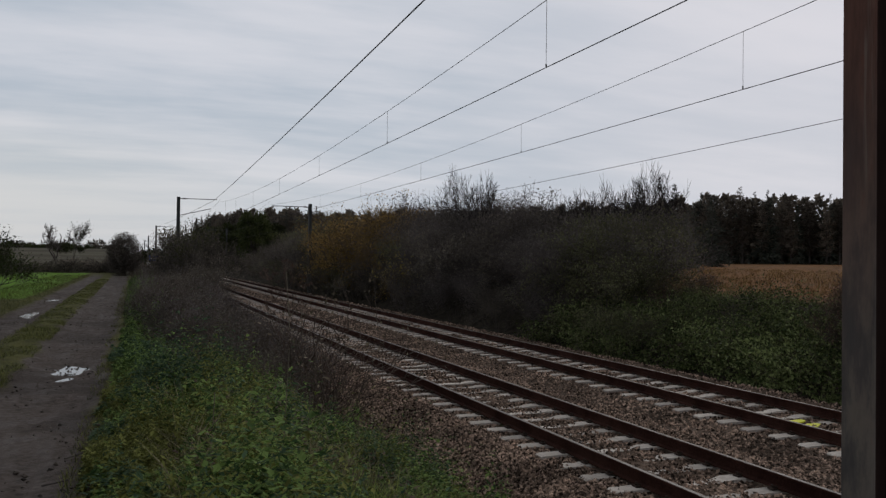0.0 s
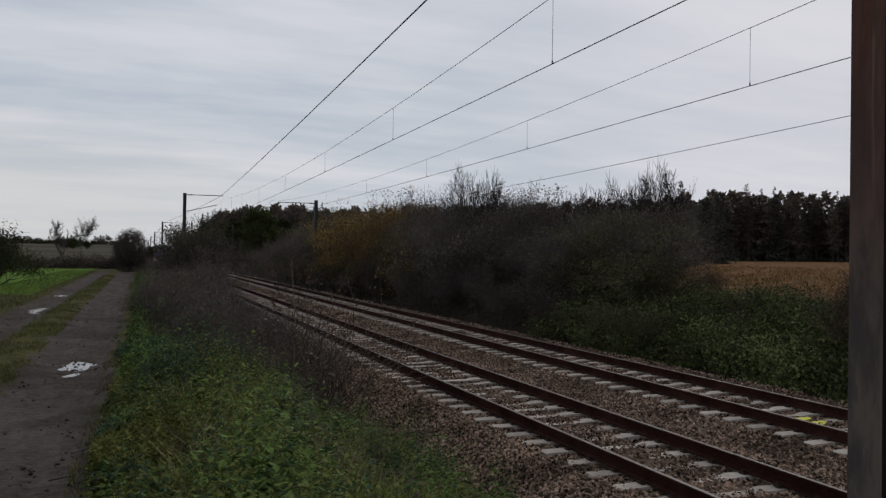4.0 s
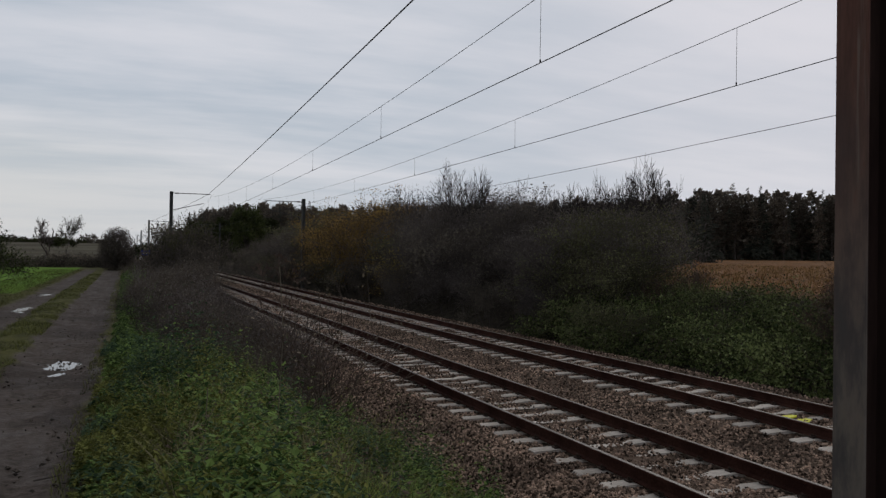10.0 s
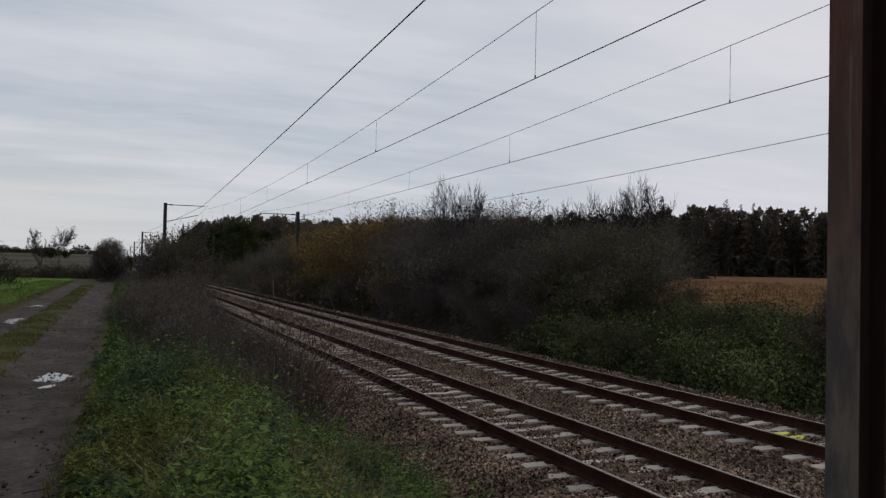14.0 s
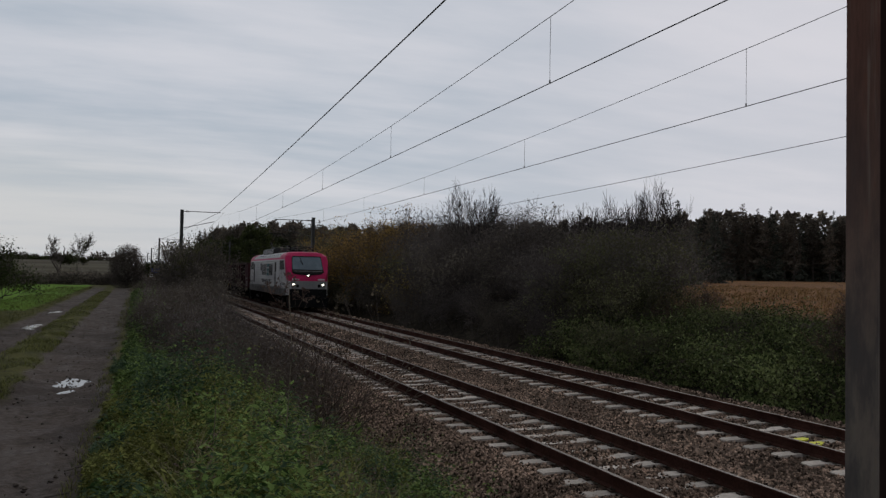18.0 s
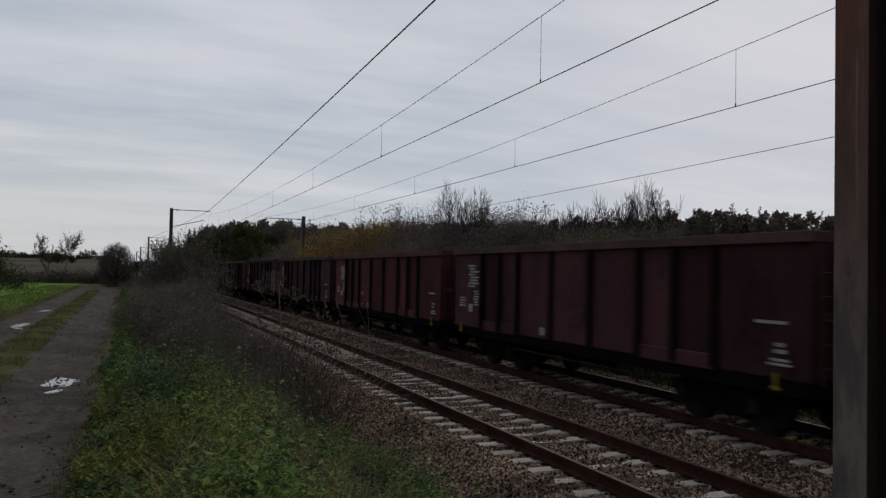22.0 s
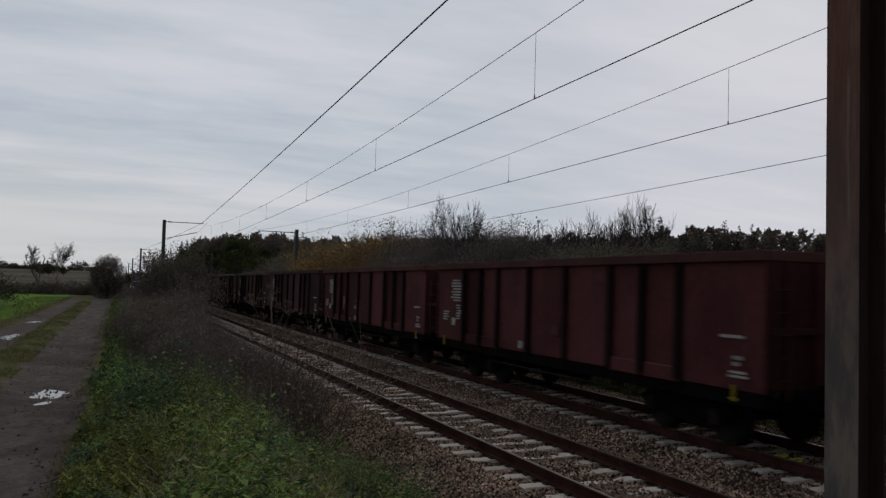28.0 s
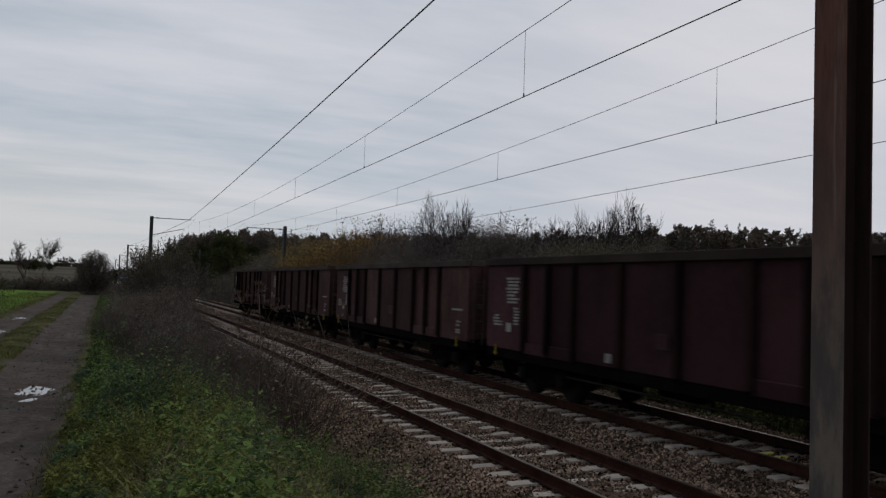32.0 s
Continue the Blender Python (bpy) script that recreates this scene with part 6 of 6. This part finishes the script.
            for lift in (low, thick):
                for x, t in outline:
                    yz = a + (b - a) * t + nrm * lift
                    vs.append((x, yz[0] if first == 0 else LEN - yz[0], yz[1]))
            n = len(outline)
            fs = [list(range(n)), list(range(n, 2 * n))[::-1]] + [[k, (k + 1) % n, n + (k + 1) % n, n + k] for k in range(n)]
            part(name, mesh_from(name, vs, fs, material), None, loco, label)
        mirror = lambda pts: [(-x, t) for x, t in pts] + [(x, t) for x, t in pts[::-1]]
        slanted("screen_frame", mirror([(0.0, -0.07), (0.55, -0.05), (0.92, 0.0), (1.06, 0.09), (1.06, 0.2), (0.98, 0.94), (0.90, 1.0), (0.0, 1.01)]), 0.004, 0.016, BLACK, "dark curved screen surround")
        slanted("windscreen", mirror([(1.00, 0.24), (0.94, 0.90), (0.88, 0.94)]), 0.016, 0.026, GLASS, "wide windscreen, sky sheen put into its colour")
        slanted("screen_sill", mirror([(0.0, 0.02), (0.55, 0.04), (0.90, 0.08), (1.0, 0.13), (1.0, 0.20)]), 0.017, 0.030, DARKGREY)
        zz = lambda t: 2.38 + 1.18 * t
        yy = lambda t: (0.16 + 0.79 * t - 0.05) if first == 0 else LEN - (0.16 + 0.79 * t - 0.05)
        part("wiper", rods(((-0.45, yy(0.95), zz(0.95)), (-0.30, yy(0.5), zz(0.5)), 0.016), ((-0.45, yy(0.75), zz(0.75)), (-0.26, yy(0.56), zz(0.56)), 0.02), sides=6), BLACK, loco)
        part("handrail", rods(((-0.9, yy(0.08) - o * -0.02, zz(0.16)), (0.9, yy(0.08) - o * -0.02, zz(0.16)), 0.014), sides=6), LETTER, loco)
    flip = lambda u: LEN - u
    for s in (-1, 1):
        x = s * 1.432
        def slab(name, u0, u1, z0, z1, deep, material, label="", end=False):
            if end:
                u0, u1 = flip(u1), flip(u0)
            lo, hi = sorted((x - s * 0.01, x + s * deep))
            return part(name, boxes(((lo, u0, z0), (hi, u1, z1)), bevel=0.004), material, loco, label)
        # ribs of the ventilated side, in the panels between doors
        for u0, u1 in ((3.02, 3.95), (5.08, 14.95)):
            for k in range(13):
                z = 1.52 + k * 0.142
                if u0 > 4 and 8 <= k <= 11:
                    part("side_rib", prism([(x - s * 0.02, z), (x + s * 0.045, z + 0.02), (x + s * 0.004, z + 0.125), (x - s * 0.02, z + 0.125)], "y", u0, 10.95), SILVER, loco)
                    part("side_rib", prism([(x - s * 0.02, z), (x + s * 0.045, z + 0.02), (x + s * 0.004, z + 0.125), (x - s * 0.02, z + 0.125)], "y", 11.95, u1), SILVER, loco)
                else:
                    part("side_rib", prism([(x - s * 0.02, z), (x + s * 0.045, z + 0.02), (x + s * 0.004, z + 0.125), (x - s * 0.02, z + 0.125)], "y", u0, u1), SILVER, loco)
        slab("window_frame", 11.0, 11.9, 2.48, 3.24, 0.02, SILVER)
        slab("side_window", 11.12, 11.78, 2.56, 3.12, 0.03, GREY, "grey side window")
        slab("equipment_door", 4.02, 5.02, 1.5, 3.3, 0.02, SILVER)
        slab("door_window", 4.2, 4.85, 2.45, 3.18, 0.028, SIDE_GLASS)
        slab("door_panel", 4.2, 4.85, 1.6, 2.4, 0.03, GREY)
        for end in (False, True):
            pane = [(0.98, 2.66), (1.98, 2.66), (1.98, 3.27), (1.30, 3.27)]
            pane = [(flip(p), q) for p, q in pane] if end else pane
            lo, hi = sorted((x - s * 0.01, x + s * 0.008))
            part("cab_window", prism(pane, "x", lo, hi), SIDE_GLASS, loco, "dark slant-fronted cab side window")
            slab("cab_window", 2.05, 2.80, 2.66, 3.27, 0.008, SIDE_GLASS, "dark cab side window", end)
            slab("cab_door_joint", 2.00, 2.03, 1.15, 3.30, 0.006, GREY, "", end)
            slab("cab_door_joint", 2.84, 2.87, 1.15, 3.30, 0.006, GREY, "", end)
            slab("door_handle", 2.12, 2.24, 1.55, 1.75, 0.03, BLACK, "", end)
            slab("number_bar", 0.75, 1.65, 1.62, 1.74, 0.006, GREY, "grey plain number bar", end)
        slab("rear_vent", 15.05, 15.85, 1.6, 3.15, 0.02, GREY)
        slab("rear_door_window", 15.2, 15.7, 1.72, 3.05, 0.026, SIDE_GLASS)
        lo, hi = sorted((x - s * 0.12, x + s * 0.012))
        part("skirt", boxes(((lo, 0.5, 0.94), (hi, LEN - 0.5, 1.40)), bevel=0.02), SKIRT, loco, "grimy dark grey skirt")
        part("sill_line", boxes(((lo, 0.4, 1.405), (hi, LEN - 0.4, 1.47)), bevel=0.008), GREY, loco)
        # the owner's mark as plain blocks, teal in the middle
        ink = x + s * 0.046
        lo, hi = sorted((ink - s * 0.004, ink + s * 0.003))
        for u, w in ((10.66, 0.24), (10.02, 0.16), (9.66, 0.20), (9.22, 0.16), (8.78, 0.20), (7.12, 0.26), (6.66, 0.26), (6.02, 0.46)):
            part("owner_mark", boxes(((lo, u - w / 2, 2.24), (hi, u + w / 2, 3.04))), BLACK, loco, "dark block of the owner's mark")
        for z in (2.22, 2.53, 2.86):
            part("owner_mark", boxes(((lo, 7.45, z), (hi, 8.30, z + 0.20))), TEAL, loco, "teal bar of the owner's mark")
        words = part("slogan", text_mesh("YOUR FREIGHT FORCE", 0.36, BLACK, "slogan"), None, loco, "black slogan lettering")
        wide = 10.8 - 6.0
        scale = wide / max(v.co.x for v in words.data.vertices)
        if s < 0:
            words.matrix_basis = Matrix.Translation((ink - 0.004, 10.8, 1.70)) @ Matrix(((0, 0, -1, 0), (-1, 0, 0, 0), (0, 1, 0, 0), (0, 0, 0, 1))) @ Matrix.Diagonal((scale, 1, 1, 1))
        else:
            words.matrix_basis = Matrix.Translation((ink + 0.004, 6.0, 1.70)) @ Matrix(((0, 0, 1, 0), (1, 0, 0, 0), (0, 1, 0, 0), (0, 0, 0, 1))) @ Matrix.Diagonal((scale, 1, 1, 1))
        for u in (4.4, LEN - 4.4):
            part("bogie_frame", boxes(((min(s * 1.1, s * 1.24), u - 1.9, 0.42), (max(s * 1.1, s * 1.24), u + 1.9, 0.74)), bevel=0.05), DARKGREY, loco, "grey bogie side frame")
            part("damper", rods(((s * 1.27, u - 0.9, 0.62), (s * 1.27, u + 0.6, 0.72), 0.05)), UNDER, loco)
            for du in (-1.3, 1.3):
                w = part("wheel", WHEEL_MESH, None, loco)
                w.location, w.rotation_euler, w.scale = (s * 0.753, u + du, 0.57), (0, 0, 0 if s < 0 else math.pi), (1, 1.23, 1.23)
                part("axle_box", boxes(((min(s * 1.12, s * 1.32), u + du - 0.2, 0.4), (max(s * 1.12, s * 1.32), u + du + 0.2, 0.74)), bevel=0.04), UNDER, loco)
        for k in range(15):
            u = 3.3 + k * 0.9
            part("roof_bolt", rods(((s * 1.30, u, 3.66), (s * 1.34, u, 3.69), 0.035), sides=6), BLACK, loco)
    part("transformer_case", boxes(((-1.15, 6.8, 0.28), (1.15, LEN - 6.8, 0.95)), bevel=0.05), UNDER, loco)
    part("underframe", boxes(((-1.2, 0.6, 0.75), (1.2, LEN - 0.6, 1.05))), UNDER, loco)
    # roof: grille housing, gear, insulators, both pantographs
    house = [(-1.05, 3.80), (-0.98, 4.20), (-0.85, 4.27), (0.85, 4.27), (0.98, 4.20), (1.05, 3.80)]
    part("roof_housing", prism(house, "y", 8.4, 13.6), GRILLE, loco, "dark louvred roof housing")
    for s in (-1, 1):
        for k in range(6):
            z = 3.86 + k * 0.058
            xx = s * (1.055 - (z - 3.80) * 0.17)
            part("grille_slat", boxes(((min(xx - 0.012, xx + 0.02 * s), 8.45, z), (max(xx + 0.012, xx + 0.02 * s), 13.55, z + 0.022))), SILVER, loco)
    part("roof_bar", rods(((-0.6, 6.6, 4.36), (-0.6, 11.6, 4.38), 0.024)), BLACK, loco)
    part("roof_bar", rods(((-0.35, 3.4, 4.14), (-0.35, 6.4, 4.26), 0.028)), BLACK, loco)
    part("roof_cable", rods(((-0.4, 5.2, 4.1), (-0.5, 6.0, 4.42), 0.02), ((-0.5, 6.0, 4.42), (-0.6, 6.8, 4.2), 0.02)), BLACK, loco)
    for u, xx in ((6.7, -0.6), (7.5, -0.6), (9.0, -0.6), (11.4, -0.6), (2.2, -0.4), (5.6, -0.4), (3.6, 0.3), (1.6, 0.4)):
        bm = bmesh.new()
        for k in range(5):
            rod(bm, (xx, u, 3.88 + k * 0.09), (xx, u, 3.94 + k * 0.09), 0.085, 0.05, 10)
        part("roof_insulator", bm, INSULATOR, loco)
    part("breaker", rods(((-0.2, 6.3, 4.3), (-0.2, 7.0, 4.3), 0.13), ((-0.2, 6.65, 3.9), (-0.2, 6.65, 4.3), 0.08)), BLACK, loco)
    part("horn", rods(((0.5, 1.45, 3.98), (0.5, 1.15, 4.0), 0.05), ((0.15, 1.45, 3.98), (0.15, 1.1, 4.0), 0.05)), BLACK, loco)
    for b in (4.6, 14.6):
        part("pantograph_base", rods(((-0.55, b - 0.7, 4.02), (-0.55, b + 0.7, 4.02), 0.04), ((0.55, b - 0.7, 4.02), (0.55, b + 0.7, 4.02), 0.04), ((-0.55, b - 0.7, 4.02), (0.55, b - 0.7, 4.02), 0.04), ((-0.55, b + 0.7, 4.02), (0.55, b + 0.7, 4.02), 0.04),
                                     *[((xx, b + dd, 3.85), (xx, b + dd, 4.02), 0.05) for xx in (-0.5, 0.5) for dd in (-0.6, 0.6)]), BLACK, loco)
    up = [((0, 14.75, 4.08), (0, 16.25, 4.86), 0.055), ((0.12, 14.9, 4.02), (0.06, 16.15, 4.72), 0.02)]
    part("lower_arm", rods(*up), BLACK, loco, "raised pantograph arm")
    part("knee", rods(((-0.14, 16.25, 4.86), (0.14, 16.25, 4.86), 0.07)), BLACK, loco)
    part("upper_arm", rods(((-0.05, 16.25, 4.86), (-0.12, 14.2, 5.52), 0.036), ((0.05, 16.25, 4.86), (0.12, 14.2, 5.52), 0.036), ((-0.32, 14.2, 5.52), (0.32, 14.2, 5.52), 0.03)), BLACK, loco)
    def head(name, u, z):
        bars = []
        for du in (-0.17, 0.17):
            pts = [(-0.80, z - 0.24), (-0.66, z - 0.08), (-0.5, z), (0.5, z), (0.66, z - 0.08), (0.80, z - 0.24)]
            bars += [((a[0], u + du, a[1]), (b[0], u + du, b[1]), 0.024) for a, b in zip(pts[:-1], pts[1:])]
        bars += [((xx, u - 0.17, z - 0.02), (xx, u + 0.17, z - 0.02), 0.02) for xx in (-0.45, 0.45)] + [((-0.4, u, z - 0.1), (0.4, u, z - 0.1), 0.02)]
        bars += [((xx, u, z - 0.1), (xx, u, z - 0.02), 0.02) for xx in (-0.4, 0.4)]
        part(name, rods(*bars), BLACK, loco, "pantograph head with horns")
    head("contact_head", 14.05, 5.62)
    part("folded_arm", rods(((-0.1, 4.3, 4.08), (-0.1, 2.2, 4.12), 0.05), ((0.2, 5.4, 4.06), (-0.3, 3.0, 4.16), 0.03), ((-0.4, 5.4, 4.06), (-0.3, 3.0, 4.16), 0.03)), BLACK, loco, "folded pantograph")
    head("contact_head", 2.9, 4.24)
    return loco


LOCO = build_loco()
protos = [build_wagon(WAGON_PAINTS[k], RIMS[k], 11 + k) for k in range(4)]
ORDER = [0, 1, 2, 0, 2, 3, 0, 2, 0, 3, 1, 0, 2, 3, 2, 2, 0, 1, 3, 0, 2, 3, 1, 1, 1]
used = set()
TRAIN = [(LOCO, 0.0)]
for k, which in enumerate(ORDER):
    back = 19.9 + 14.93 * k
    if which in used:
        ob = copy_thing(protos[which], pose(XF, 600 + back, 0))
    else:
        ob = protos[which]
        used.add(which)
    TRAIN.append((ob, back))

# sprayed letters on the seventh wagon: outlined shapes in pale grey, pink and blue
PALE = surface("pale_spray_paint", (0.10, 0.10, 0.105), (0.20, 0.20, 0.21), 0.7, 0, 3, 14, 0)
ROSE = surface("rose_spray_paint", (0.10, 0.038, 0.05), (0.16, 0.06, 0.08), 0.7, 0, 3, 14, 0)
AQUA = surface("blue_spray_paint", (0.06, 0.13, 0.15), (0.10, 0.20, 0.23), 0.7, 0, 3, 14, 0)
tagged_wagon = TRAIN[7][0]
tagged(tagged_wagon, "rust-brown open goods wagon with sprayed graffiti blocks")
rg = random.Random(3)
for y0, y1, fill in ((0.25, 1.9, ROSE), (2.25, 3.05, ROSE), (3.3, 4.1, PALE), (4.5, 5.8, None)):
    w = y1 - y0
    f = -WHALF - (0.004 if y0 < 2 or y0 > 4.3 else -0.03)
    ring = [(y0, 1.28), (y0 + 0.2 * w, 1.22), (y0 + w * 0.9, 1.25), (y1, 1.45), (y1 - 0.12 * w, 1.9), (y1, 2.35), (y0 + w * 0.55, 2.52), (y0 + 0.1 * w, 2.42), (y0 + 0.06, 1.9)]
    if fill:
        part("graffiti_fill", prism(ring, "x", f - 0.004, f + 0.01), fill, tagged_wagon, "sprayed colour patch")
    for a, b in zip(ring, ring[1:] + ring[:1]):
        part("graffiti_outline", rods(((f - 0.004, *a), (f - 0.004, *b), 0.028), sides=5), PALE if rg.random() < 0.7 else AQUA, tagged_wagon, "sprayed pale outline")
    part("graffiti_outline", rods(((f - 0.004, y0 + 0.35 * w, 1.5), (f - 0.004, y0 + 0.4 * w, 2.2), 0.03), ((f - 0.004, y0 + 0.3 * w, 1.85), (f - 0.004, y0 + 0.8 * w, 1.9), 0.03), sides=5), PALE, tagged_wagon, "sprayed pale outline")


# orange paint on two of the wagons
EXTRA = [(19, 6.56, 1.36, 0.55, 0.26), (15, 9.75, 1.72, 0.32, 0.34), (15, 9.9, 1.5, 0.14, 0.26)]
for k, y, z, w, h in EXTRA:
    part("orange_mark", boxes(((-WHALF - 0.022, y, z), (-WHALF - 0.018, y + w, z + h))), ORANGE, TRAIN[k + 1][0], "orange sprayed patch")


def motions():
    """The train runs through at 27.3 metres a second, a little slower towards its end."""
    times = [0, 4, 8, 12, 14, 16, 18, 20, 22, 24, 26, 28, 30, 32]
    for ob, back in TRAIN:
        rows = []
        for t in times:
            lead = 26.4 - 27.3 * (t - 19) + 0.10 * max(0.0, t - 25)
            rows.append((t, pose(XF, lead + back, 0)))
        walk(ob, rows)


motions()
